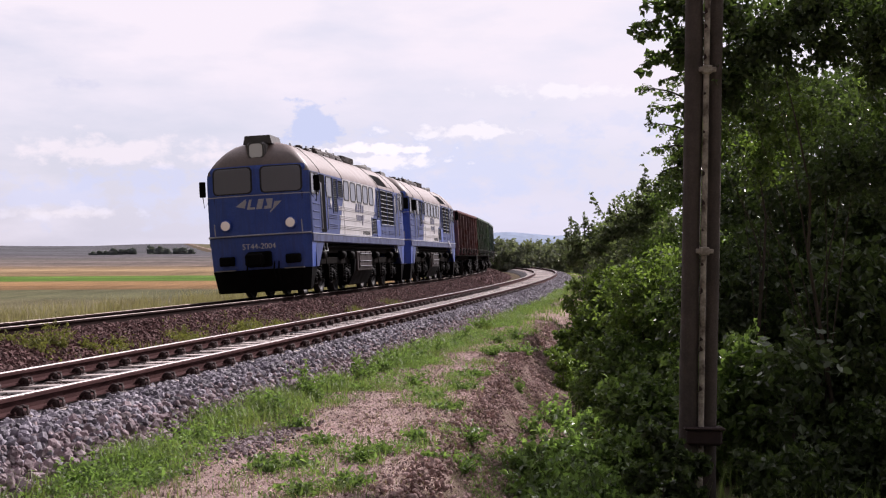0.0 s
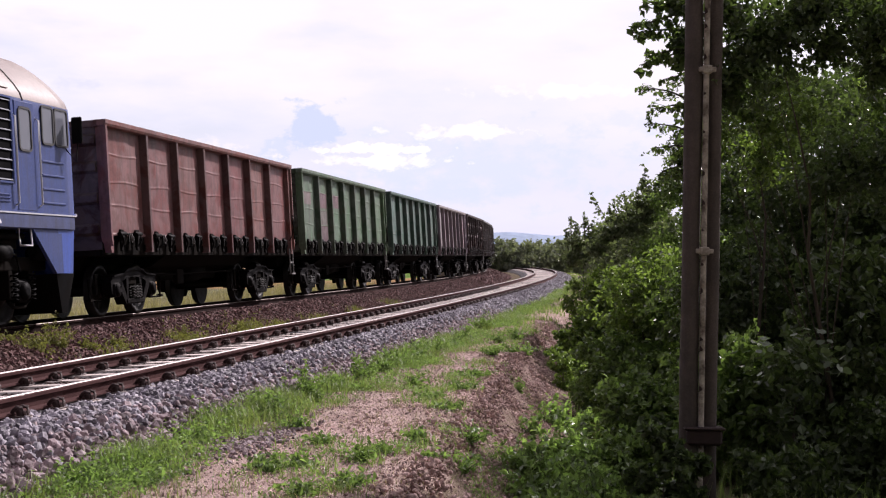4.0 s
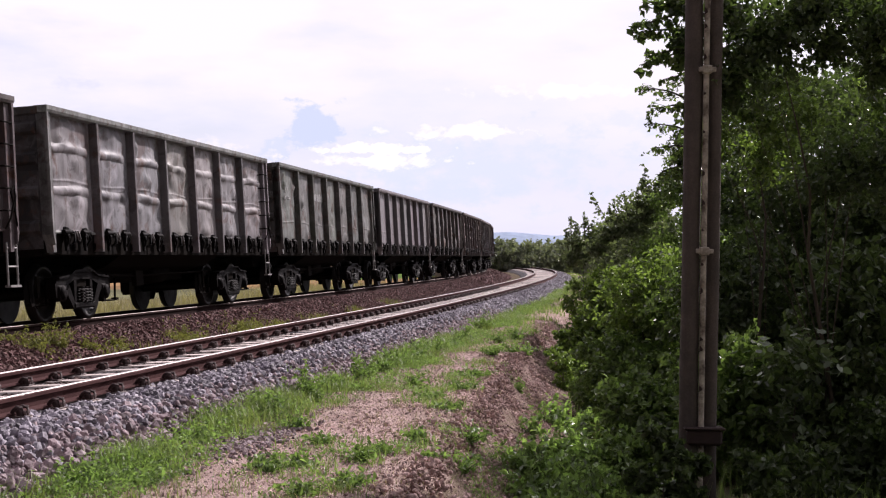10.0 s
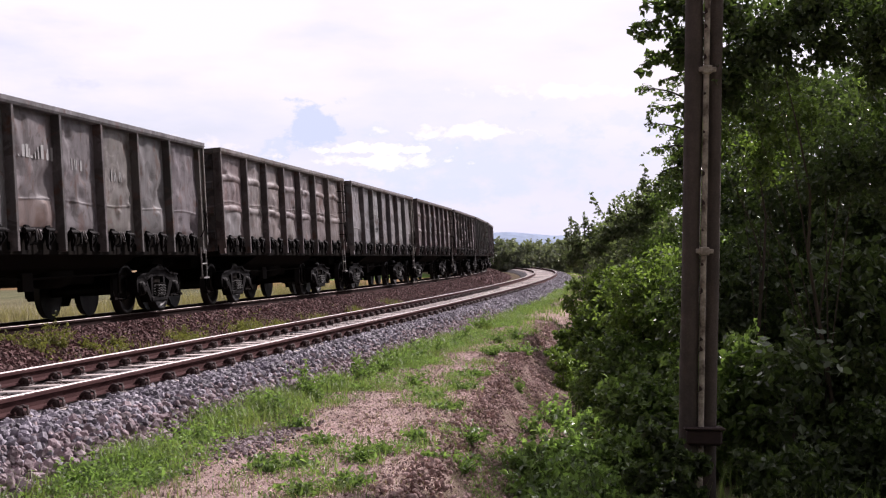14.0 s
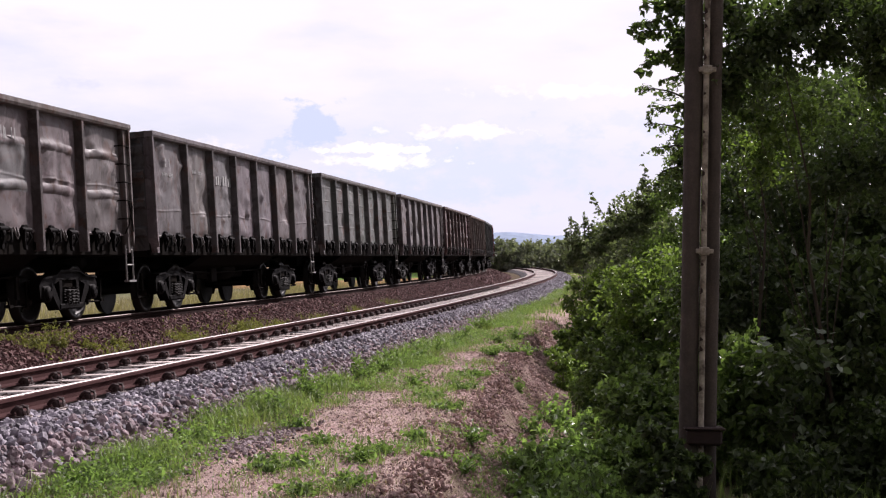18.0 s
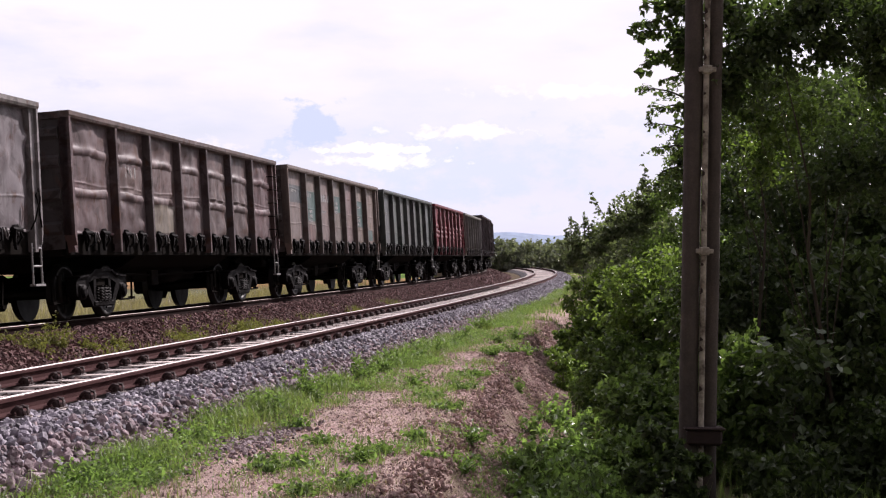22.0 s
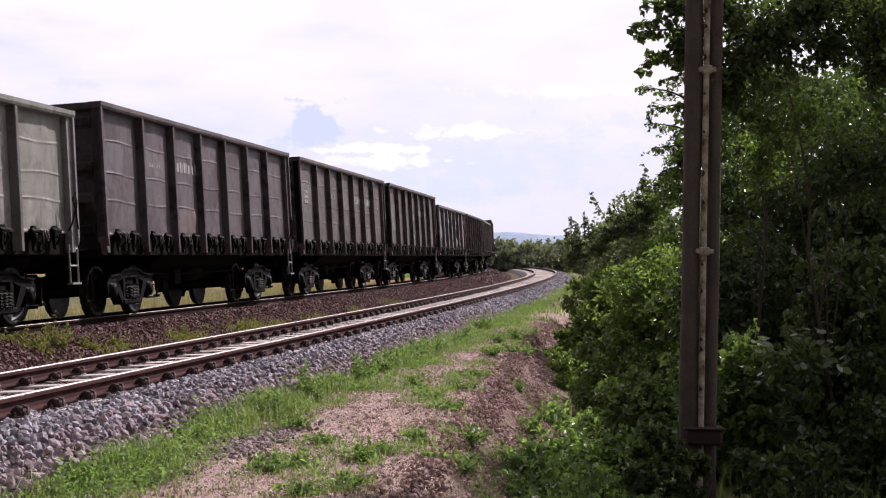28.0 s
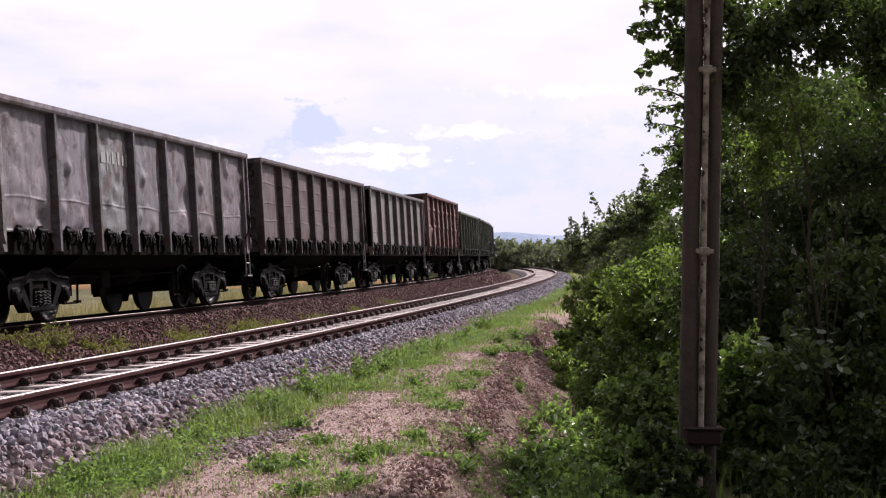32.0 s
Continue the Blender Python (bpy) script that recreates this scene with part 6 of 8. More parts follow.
    EW["loop"] = Geo().tube([(1.44, -0.2, 1.5), (1.46, -0.2, 1.24), (1.46, 0.2, 1.24), (1.44, 0.2, 1.5)], 0.018, 6).mesh("step_loop", M["trim_line"])
    EW["pipe"] = Geo().tube([(1.25, -6.4, 1.35), (1.25, -3.0, 1.40), (1.25, 3.0, 1.36), (1.25, 6.4, 1.4)], 0.05, 8).box(-1.2, 1.2, -6.3, 6.3, 1.2, 1.5).mesh("under_floor", M["under"])
    # the worn mark on the flash: slanted blocks above, small blocks and an arrow tail below
    EW["flash_emblem"] = []
    for pts in ([(-0.16, 0.02), (0.06, 0.30), (0.12, 0.30), (0.04, 0.02)], [(0.10, 0.02), (0.20, 0.30), (0.27, 0.30), (0.22, 0.10), (0.36, 0.10), (0.34, 0.02)],
                [(0.40, 0.02), (0.48, 0.30), (0.68, 0.30), (0.60, 0.02)], [(0.68, 0.02), (0.72, 0.10), (0.80, 0.10), (0.76, 0.30), (1.02, 0.30), (0.94, 0.02)],
                [(1.00, 0.02), (1.08, 0.26), (1.28, 0.26), (1.20, 0.02)], [(0.98, -0.30), (1.04, -0.06), (1.34, -0.06), (1.02, -0.40)]):
        EW["flash_emblem"].append(Geo().prism(pts, "x", 1.479, 1.4985).mesh("emblem", M["faded_mark"]))
    for k in range(5):
        EW["flash_emblem"].append(Geo().prism([(0.02 + k * 0.19, -0.26), (0.07 + k * 0.19, -0.08), (0.19 + k * 0.19, -0.08), (0.14 + k * 0.19, -0.26)], "x", 1.479, 1.4985).mesh("emblem", M["faded_mark"]))
    EW["placard"] = Geo().prism([(0, -0.17), (0.14, 0), (0, 0.17), (-0.14, 0)], "x", 1.478, 1.492).mesh("placard", M["engine_white"])
    EW["side_number"] = Geo().box(1.479, 1.4815, 0, 0.075, 0, 0.12).mesh("number_bar", M["rubber"])


engine_meshes()
ENGINE_WHEELS = []


def build_engine(label, number, open_door):
    root = tagged(new("diesel_locomotive"), label, "locomotive", "engines of the freight train")
    b = LEN / 2
    one, two = Matrix.Identity(4), pose(0, 0, 0, 0, 0, 180)
    mirror_x = Matrix.Diagonal((-1, 1, 1, 1))
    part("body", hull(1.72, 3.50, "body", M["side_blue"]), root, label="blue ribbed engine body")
    part("roof", hull(3.503, 4.42, "roof", M["roof_paint"]), root, label="dusty pale grey rounded roof")
    part("frame_beam", EW["sill"], root)
    part("walk_strip", EW["line"], root)
    part("under_floor", EW["pipe"], root)
    part("fuel_tank", EW["fuel_tank"], root)
    for hc in EW["roof_hatch"]:
        part("roof_hatch", hc, root)
    for x, y in ((0.3, 4.02), (0.3, 13.7)):
        part("roof_vent", EW["roof_vent"], root, pose(x, y - b, -0.06))
    ex_ = part("exhaust_silencer", EW["exhaust"], root, label="soot-black exhaust silencer")
    for k in range(11):
        part("rib", EW["exhaust_rib"], ex_, pose(0, 9.48 + k * 0.19 - b, 0))
    part("cooling_fan", EW["fan"], root)
    for y in (1.6, 4.72, 10.9, 14.3):
        part("roof_seam", EW["seam"], root, pose(0, y - b, 0))
        part("roof_seam", EW["seam"], root, mirror_x @ pose(0, y - b, 0))
    for side in (one, mirror_x):
        part("side_flash", EW["white"], root, side, "white slanted flash on the side")
        for fr, pane in EW["windows"] + EW["cab"]:
            w = part("window", fr, root, side)
            part("pane", pane, w)
        for fr, pane in EW["cab"]:
            w = part("window", fr, root, side @ Matrix.Diagonal((1, -1, 1, 1)))
            part("pane", pane, w)
        for well, fr, slat, zs in EW["louvres"] + EW["shutter"]:
            lv = part("louvre", well, root, side)
            part("frame", fr, lv)
            for z in zs:
                part("slat", slat, lv, pose(0, 0, z))
        for d, w, z, white in ((3.0, 1.35, -0.05, 0), (3.0, 1.35, 0.24, 0), (2.75, 0.85, 0.53, 0), (4.35, 0.62, 0.24, 1), (4.35, 0.62, -0.05, 1), (4.3, 0.7, 0.53, 1),
                               (7.4, 5.1, 0.53, 1), (7.2, 4.8, 0.24, 1), (6.95, 4.3, -0.05, 1), (10.2, 0.5, 0.53, 0), (11.7, 0.9, -0.08, 0), (13.2, 1.0, -0.08, 0)):
            part("rib", EW["rib_white"] if white else EW["rib"], root, side @ pose(0, d - b, z) @ Matrix.Diagonal((1, w, 1, 1)))
        for d in (0.9, 15.25):
            for z in (1.92, 2.14, 2.36, 2.58):
                part("cab_rib", EW["cab_rib"], root, side @ pose(0, d - b, z))
        if open_door:
            part("placard", EW["placard"], root, side @ pose(0, 2.88 - b, 2.68), "white diamond placard")
        for d in (4.72, 10.92):
            part("side_seam", EW["side_seam"], root, side @ pose(0, d - b, 0))
        part("doorway" if open_door else "door", EW["doorway"] if open_door else EW["door"], root, side, "open cab doorway" if open_door else "")
        rear = part("door", EW["door_rear"], root, side)
        fr, pane = EW["door_panes"][1]
        part("window_frame", fr, rear)
        part("pane", pane, rear)
        if not open_door:
            fr, pane = EW["door_panes"][0]
            part("window_frame", fr, root, side)
            part("pane", pane, root, side)
        part("opening", EW["open_pane"], root, side, "slid-open cab window")
        for d in (1.42, 2.2, 13.9, 14.7):
            part("handrail", EW["rail"], root, side @ pose(0, d - b, 0))
        for em in EW["flash_emblem"]:
            part("emblem", em, root, side @ pose(0, 6.65 - b, 2.5))
        for k in range(12):
            part("number_bar", EW["side_number"], root, side @ pose(0, 7.7 - b + k * 0.11, 1.80))
        part("side_box", EW["plate"], root, side)
        part("roof_intake", EW["roof_intake"], root, side, "dark roof air intake")
        part("roof_panel", EW["roof_panel"], root, side)
        bb = part("battery_box", EW["battery_box"], root, side @ pose(0, 8.05 - b, 0))
        lid_ = part("lid", EW["box_lid"], bb)
        part("ledge", EW["box_ledge"], bb)
        for d in (2.0, 14.2):
            part("step_loop", EW["loop"], root, side @ pose(0, d - b, 0))
    for end in (one, two):
        ap = part("apron", EW["apron"][0], root, end, "blue apron under the cab")
        part("pilot", EW["apron"][1], root, end, "black pilot plate")
        part("cab_front", EW["front_blue"], root, end, "deep blue cab front")
        part("cab_brow", EW["brow"], root, end)
        for sl, sc in zip(EW["seals"], EW["screens"]):
            w = part("windscreen_seal", sl, root, end)
            part("windscreen", sc, w)
        part("wiper", EW["wiper"], root, end)
        part("trim_line", EW["cab_band"], root, end)
        part("front_rail", EW["front_rail"], root, end)
        part("coupler", EW["coupler"], root, end)
        tl = part("roof_headlamp", EW["top_lamp"], root, end)
        part("lens", EW["top_lens"], tl)
        part("bezel", EW["top_bezel"], tl)
        part("roof_box", EW["horn_box"], root, end)
        for lg in EW["logo"]:
            part("emblem", lg, root, end)
        for sx in (-1, 1):
            hl = part("headlamp", EW["lamp"], root, end @ pose(sx * 0.93, -b + 0.10, 2.06))
            part("lens", EW["lens"] if number else EW["lens_dark"], hl)
            part("buffer_pocket", EW["buffer"], root, end @ pose(sx * 0.95, -b + 0.02, 1.06))
            part("footplate", EW["foot"], root, end @ pose(sx * 0.98, -b + 0.02, 0.80))
            m2 = end @ (one if sx > 0 else mirror_x)
            part("mirror", EW["mirror"], root, m2)
            part("skirt", EW["skirt"], root, m2)
    if not open_door:
        part("flap", EW["flap"], root, pose(1.49, 13.0 - b, 1.82, 0, -24, 0), "small pale hatch flap hanging open")
    if number:
        part("number", lettering(number, 0.22, "number", M["number_white"]), root, pose(0.0, -b - 0.03, 1.37), "painted white running number")
    for y in (-4.3, 4.3):
        bg_ = part("bogie", EW["bogie"], root, pose(0, y, 0))
        for sx in (-1, 1):
            m2 = one if sx > 0 else mirror_x
            part("bogie_frame", EW["bogie_frame"], bg_, m2 @ pose(1.12, 0, 0))
            for e in (-2.1, 0.0, 2.1):
                part("axle_box", EW["axle_box"], bg_, m2 @ pose(1.12, e, 0.54))
                part("spring", EW["spring"], bg_, m2 @ pose(1.22, e - 0.3, 0.52))
                part("spring", EW["spring"], bg_, m2 @ pose(1.22, e + 0.3, 0.52))
            for e in (-1.3, 1.55, 2.9):
                part("brake_cylinder", EW["brake"], bg_, m2 @ pose(1.25, e - 0.2, 1.14))
        for e in (-2.1, 0.0, 2.1):
            ENGINE_WHEELS.append((part("wheelset", EW["wheelset"], bg_, pose(0, e, 0.525)), e))
    return root


ENGINES = [build_engine("blue and white six-axle diesel locomotive with an open cab door", "ST44-2004", True),
           build_engine("blue and white diesel locomotive, second of the pair", "", False)]


# ---- vegetation ----
def leaf_mesh(name, centres, size, material, seed, up=0.3, long=1.5, out=None):
    """Many small folded leaves at the centres; size may be an array."""
    r = np.random.default_rng(seed)
    n = len(centres)
    d = r.normal(size=(n, 3))
    d[:, 2] -= 0.25
    if out is not None:
        d += out * 0.8
    d /= np.linalg.norm(d, axis=1)[:, None]
    nn = r.normal(size=(n, 3))
    nn[:, 2] = np.abs(nn[:, 2]) + up
    side = np.cross(d, nn)
    side /= np.linalg.norm(side, axis=1)[:, None] + 1e-9
    nrm = np.cross(side, d)
    sz = (np.broadcast_to(size, (n,)) * r.uniform(0.65, 1.3, n))[:, None]
    a = centres - d * sz * 0.5
    c = centres + d * sz * 0.5 - nrm * sz * 0.12
    m = centres + d * sz * 0.02
    w = sz / long * 0.5
    b, e = m + side * w + nrm * sz * 0.10, m - side * w + nrm * sz * 0.10
    V = np.stack([a, b, c, e], 1).reshape(-1, 3)
    k = np.arange(n)[:, None] * 4
    F = np.concatenate([k + np.array([[0, 1, 2]]), k + np.array([[0, 2, 3]])])
    return array_mesh(name, V, F, material)


def crown_points(blobs, n, seed, hollow=0.55, loose=0.16):
    """Points within clumps (centre, radii), thicker towards their skins, in small sprays with gaps."""
    r = np.random.default_rng(seed)
    vol = np.array([b[3] * b[4] * b[5] for b in blobs]) ** 0.75
    pick = r.choice(len(blobs), n // 14 + 1, p=vol / vol.sum())
    B = np.array(blobs, float)[pick]
    d = r.normal(size=(len(pick), 3))
    d /= np.linalg.norm(d, axis=1)[:, None]
    q = r.uniform(hollow, 1.08, len(pick))[:, None]
    spray = B[:, :3] + d * q * B[:, 3:6]
    sr = (B[:, 3:6].mean(1) * loose)[:, None, None]
    P = spray[:, None] + r.normal(size=(len(pick), 14, 3)) * sr * np.array([1.0, 1.0, 0.7])
    out = np.repeat(d, 14, 0)
    return P.reshape(-1, 3), out


def limbs_mesh(base, tips, r0, seed):
    """A tapered trunk with limbs that bend out to the tips."""
    rr = random.Random(seed)
    g = Geo()
    base = Vector(base)
    top = Vector((sum(t[0] for t in tips) / len(tips), sum(t[1] for t in tips) / len(tips), sum(t[2] for t in tips) / len(tips)))
    spine = [base + (top - base) * k / 7 + Vector((rr.uniform(-1, 1), rr.uniform(-1, 1), 0)) * 0.05 * k * (top.z - base.z) / 12 for k in range(8)]
    g.tube(spine, [r0 * (1 - 0.12 * k) for k in range(8)], 9)
    for t in tips[::2]:
        k = rr.randrange(1, 5)
        a = spine[k]
        t = a + (Vector(t) - a) * 0.8
        b = a + (t - a) * 0.5 + Vector((0, 0, 0.08 * (t - a).length))
        g.tube([a, (a + b) / 2 + Vector((0, 0, 0.05)), b, t], [r0 * 0.3, r0 * 0.22, r0 * 0.14, r0 * 0.04], 6)
    return g.mesh("trunk", M["bark"])


def plant(name, base, blobs, n, size, material, label, category, seed, r0=0.12, group="", hollow=0.5):
    """A tree or bush: trunk with limbs, and a crown of leaves."""
    root = tagged(new(name), label, category, group)
    root.location = base
    inv = Vector(base)
    tips = [(b[0], b[1], b[2] + 0.1 * b[5]) for b in blobs]
    t = part("trunk", limbs_mesh(base, tips, r0, seed), root, Matrix.Translation(-inv))
    P, out = crown_points(blobs, n, seed, hollow)
    part("crown", leaf_mesh("crown", P, size, material, seed + 1, out=out), root, Matrix.Translation(-inv))
    return root


def clumps(cx, cy, z0, z1, rad, count, seed):
    """Clumps that fill an upright egg of that radius between two heights."""
    r = random.Random(seed)
    res = []
    for k in range(count):
        f = (k + 0.5) / count
        z = z0 + (z1 - z0) * f
        w = rad * math.sin(math.pi * min(0.97, 0.18 + 0.75 * f)) ** 0.6
        a = k * 2.4 + r.uniform(-0.5, 0.5)
        q = w * r.uniform(0.25, 0.75)
        s = rad * r.uniform(0.38, 0.6)
        res.append((cx + q * math.cos(a), cy + q * math.sin(a), z, s, s, s * 0.8))
    return res


def gz(x, y):
    s, l = nearest(np.array([float(x)]), np.array([float(y)]))
    return float(ground_z(np.array([float(x)]), np.array([float(y)]), s, l)[0])


def tree_at(name, x, y, top, rad, low, n, size, mat_, label, seed, r0=0.12, count=14, cat="tree", group=""):
    z = gz(x, y) - 0.05
    return plant(name, (x, y, z), clumps(x, y, z + low, top, rad, count, seed), n, size, mat_, label, cat, seed, r0, group)


def by_hand(name, base_xy, blobs, n, size, mat_, label, cat, seed, r0, hollow=0.4, group=""):
    x, y = base_xy
    return plant(name, (x, y, gz(x, y) - 0.05), blobs, n, size, mat_, label, cat, seed, r0, group, hollow)


def herb(x, y, height, rad, n, material, label, seed, group="", leaf=0.05):
    """A small leafy plant: stems that fan out from one root, with leaves all along them."""
    r = np.random.default_rng(seed)
    root = tagged(new("weed"), label, "plant", group)
    root.location = (x, y, gz(x, y) - 0.01)
    stems = 7 + int(rad * 60)
    a, q = r.uniform(0, 2 * math.pi, stems), np.sqrt(r.uniform(0, 1, stems))
    h = height * (1.1 - 0.6 * q) * r.uniform(0.6, 1.15, stems)
    tips = np.stack([np.cos(a) * rad * q, np.sin(a) * rad * q, h], -1)
    g = Geo()
    for t in tips:
        g.tube([(t[0] * 0.1, t[1] * 0.1, 0), (t[0] * 0.55, t[1] * 0.55, t[2] * 0.6), tuple(t)], [0.004, 0.003, 0.0015], 4)
    part("stem", g.mesh("stem", material), root)
    k = r.integers(0, stems, n)
    u = r.uniform(0.15, 1.05, n)[:, None]
    P = tips[k] * u * np.concatenate([0.6 + 0.4 * u, 0.6 + 0.4 * u, np.ones_like(u)], 1) + r.normal(0, leaf * 0.55, (n, 3)) * np.array([1, 1, 0.5])
    P[:, 2] = np.maximum(P[:, 2], 0.012)
    out = tips[k] / (np.linalg.norm(tips[k], axis=1)[:, None] + 1e-6)
    part("foliage", leaf_mesh("foliage", P, leaf, material, seed + 1, up=0.8, long=1.9, out=out * np.array([1, 1, 0.3])), root)
    return root


def boughs(root, lines, size, material, seed, twigs, reach, per):
    """Thin boughs of a plant from start to end, each with side twigs and leaves set along the twigs."""
    r = random.Random(seed)
    inv = Matrix.Translation(-root.location)
    for a, b in lines:
        a, b = Vector(a), Vector(b)
        d0 = (b - a).normalized()
        g, pts, outs = Geo(), [], []
        g.tube([a, (a + b) / 2 + Vector((0, 0, 0.03)), b], [0.012, 0.008, 0.003], 5)
        for k in range(twigs):
            u = 0.2 + 0.8 * (k + 0.5) / twigs
            p = a.lerp(b, u)
            d = (d0 * 0.8 + Vector((r.uniform(-1, 1), r.uniform(-1, 1), r.uniform(-0.9, 0.7))).normalized() * 0.9).normalized()
            q = p + d * reach * (1.15 - 0.6 * u) * r.uniform(0.6, 1.2)
            g.tube([p, q], [0.004, 0.0015], 4)
            for j in range(per):
                pts.append(p.lerp(q, (j + 0.6) / per) + Vector((r.uniform(-1, 1), r.uniform(-1, 1), r.uniform(-1.2, 0.4))) * size * 0.45)
                outs.append(d)
        limb = part("bough", g.mesh("bough", M["bark"]), root, inv)
        part("leaves", leaf_mesh("leaves", np.array([tuple(q) for q in pts]), size, material, seed + len(pts), out=np.array([tuple(q) for q in outs])), limb)


def broad_leaf(r0):
    """One large round leaf, slightly cupped."""
    n = 9
    vs = [(0, 0, 0)] + [(r0 * math.cos(2 * math.pi * k / n) * (0.92 if k else 1.2), r0 * math.sin(2 * math.pi * k / n), 0.1 * r0 * (k % 2)) for k in range(n)]
    return Geo().add(vs, [(0, k + 1, (k + 1) % n + 1) for k in range(n)], True).mesh("leaf", M["leaf_round"], False)


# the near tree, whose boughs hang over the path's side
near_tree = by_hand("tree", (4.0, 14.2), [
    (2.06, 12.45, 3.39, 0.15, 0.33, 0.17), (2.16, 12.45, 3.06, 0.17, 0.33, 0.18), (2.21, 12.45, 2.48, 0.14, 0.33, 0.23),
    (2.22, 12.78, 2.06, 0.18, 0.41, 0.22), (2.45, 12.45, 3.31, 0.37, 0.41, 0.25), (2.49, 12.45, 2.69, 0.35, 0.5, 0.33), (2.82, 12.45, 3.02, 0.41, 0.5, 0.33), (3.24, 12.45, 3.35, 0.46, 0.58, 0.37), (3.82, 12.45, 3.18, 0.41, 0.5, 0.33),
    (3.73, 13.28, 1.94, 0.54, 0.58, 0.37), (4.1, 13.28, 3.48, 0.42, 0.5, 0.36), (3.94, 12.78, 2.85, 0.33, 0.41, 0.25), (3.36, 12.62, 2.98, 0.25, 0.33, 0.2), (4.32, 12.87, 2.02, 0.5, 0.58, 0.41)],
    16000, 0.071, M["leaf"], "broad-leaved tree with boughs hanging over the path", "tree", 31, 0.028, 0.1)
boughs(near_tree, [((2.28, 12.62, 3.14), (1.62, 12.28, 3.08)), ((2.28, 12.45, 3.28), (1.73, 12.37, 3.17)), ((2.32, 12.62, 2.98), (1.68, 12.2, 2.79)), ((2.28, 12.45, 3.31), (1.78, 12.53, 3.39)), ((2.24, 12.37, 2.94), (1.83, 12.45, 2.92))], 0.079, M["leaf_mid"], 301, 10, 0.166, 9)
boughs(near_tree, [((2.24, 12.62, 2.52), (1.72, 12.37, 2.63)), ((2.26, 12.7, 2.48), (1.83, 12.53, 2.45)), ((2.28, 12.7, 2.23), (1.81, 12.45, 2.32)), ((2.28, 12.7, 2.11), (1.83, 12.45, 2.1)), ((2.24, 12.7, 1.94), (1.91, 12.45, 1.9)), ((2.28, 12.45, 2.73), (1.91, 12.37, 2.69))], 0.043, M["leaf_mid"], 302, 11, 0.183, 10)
# an unseen taller tree beside it, added so its high crown keeps the ditch in shade
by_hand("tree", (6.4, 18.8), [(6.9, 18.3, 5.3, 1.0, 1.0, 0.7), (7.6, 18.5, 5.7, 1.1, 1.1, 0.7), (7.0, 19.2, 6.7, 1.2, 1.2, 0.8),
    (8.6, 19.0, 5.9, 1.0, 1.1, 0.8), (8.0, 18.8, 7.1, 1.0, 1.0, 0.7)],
    11000, 0.13, M["leaf"], "unseen tall broad-leaved tree, added so its high crown shades the ditch", "tree", 30, 0.09, 0.2)
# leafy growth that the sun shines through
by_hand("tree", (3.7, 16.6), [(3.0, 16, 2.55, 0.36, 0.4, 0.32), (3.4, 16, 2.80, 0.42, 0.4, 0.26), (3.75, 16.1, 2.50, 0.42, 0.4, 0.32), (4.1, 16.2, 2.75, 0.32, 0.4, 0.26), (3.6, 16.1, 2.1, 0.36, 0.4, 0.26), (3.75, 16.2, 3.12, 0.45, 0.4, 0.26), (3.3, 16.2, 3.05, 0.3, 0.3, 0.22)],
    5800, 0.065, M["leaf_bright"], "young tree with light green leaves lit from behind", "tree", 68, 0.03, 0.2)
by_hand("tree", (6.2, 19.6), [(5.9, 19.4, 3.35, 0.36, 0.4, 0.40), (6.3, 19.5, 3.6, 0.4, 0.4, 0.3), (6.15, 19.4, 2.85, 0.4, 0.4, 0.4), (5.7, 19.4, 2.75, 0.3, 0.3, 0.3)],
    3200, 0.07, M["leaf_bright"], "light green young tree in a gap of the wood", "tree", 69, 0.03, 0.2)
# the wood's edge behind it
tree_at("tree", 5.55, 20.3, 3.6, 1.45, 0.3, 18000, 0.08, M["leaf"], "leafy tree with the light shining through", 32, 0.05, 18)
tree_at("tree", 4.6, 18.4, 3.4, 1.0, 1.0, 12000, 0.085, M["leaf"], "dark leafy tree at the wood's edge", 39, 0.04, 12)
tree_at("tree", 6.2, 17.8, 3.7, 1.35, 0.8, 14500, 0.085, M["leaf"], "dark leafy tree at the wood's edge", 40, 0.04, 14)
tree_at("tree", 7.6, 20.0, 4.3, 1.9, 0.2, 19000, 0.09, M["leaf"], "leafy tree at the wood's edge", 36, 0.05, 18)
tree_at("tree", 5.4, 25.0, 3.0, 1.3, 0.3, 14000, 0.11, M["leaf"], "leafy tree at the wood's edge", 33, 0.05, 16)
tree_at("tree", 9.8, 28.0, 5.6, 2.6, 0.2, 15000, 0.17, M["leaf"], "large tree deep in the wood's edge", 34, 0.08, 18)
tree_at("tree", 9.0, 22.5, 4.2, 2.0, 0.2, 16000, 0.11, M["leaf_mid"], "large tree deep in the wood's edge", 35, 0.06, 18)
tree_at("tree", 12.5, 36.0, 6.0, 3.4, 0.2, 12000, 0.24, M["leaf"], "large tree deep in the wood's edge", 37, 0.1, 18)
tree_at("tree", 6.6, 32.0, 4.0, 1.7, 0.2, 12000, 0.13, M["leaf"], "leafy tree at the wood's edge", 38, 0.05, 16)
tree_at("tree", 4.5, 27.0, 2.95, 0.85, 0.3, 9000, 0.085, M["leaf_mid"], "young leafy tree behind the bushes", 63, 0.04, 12)
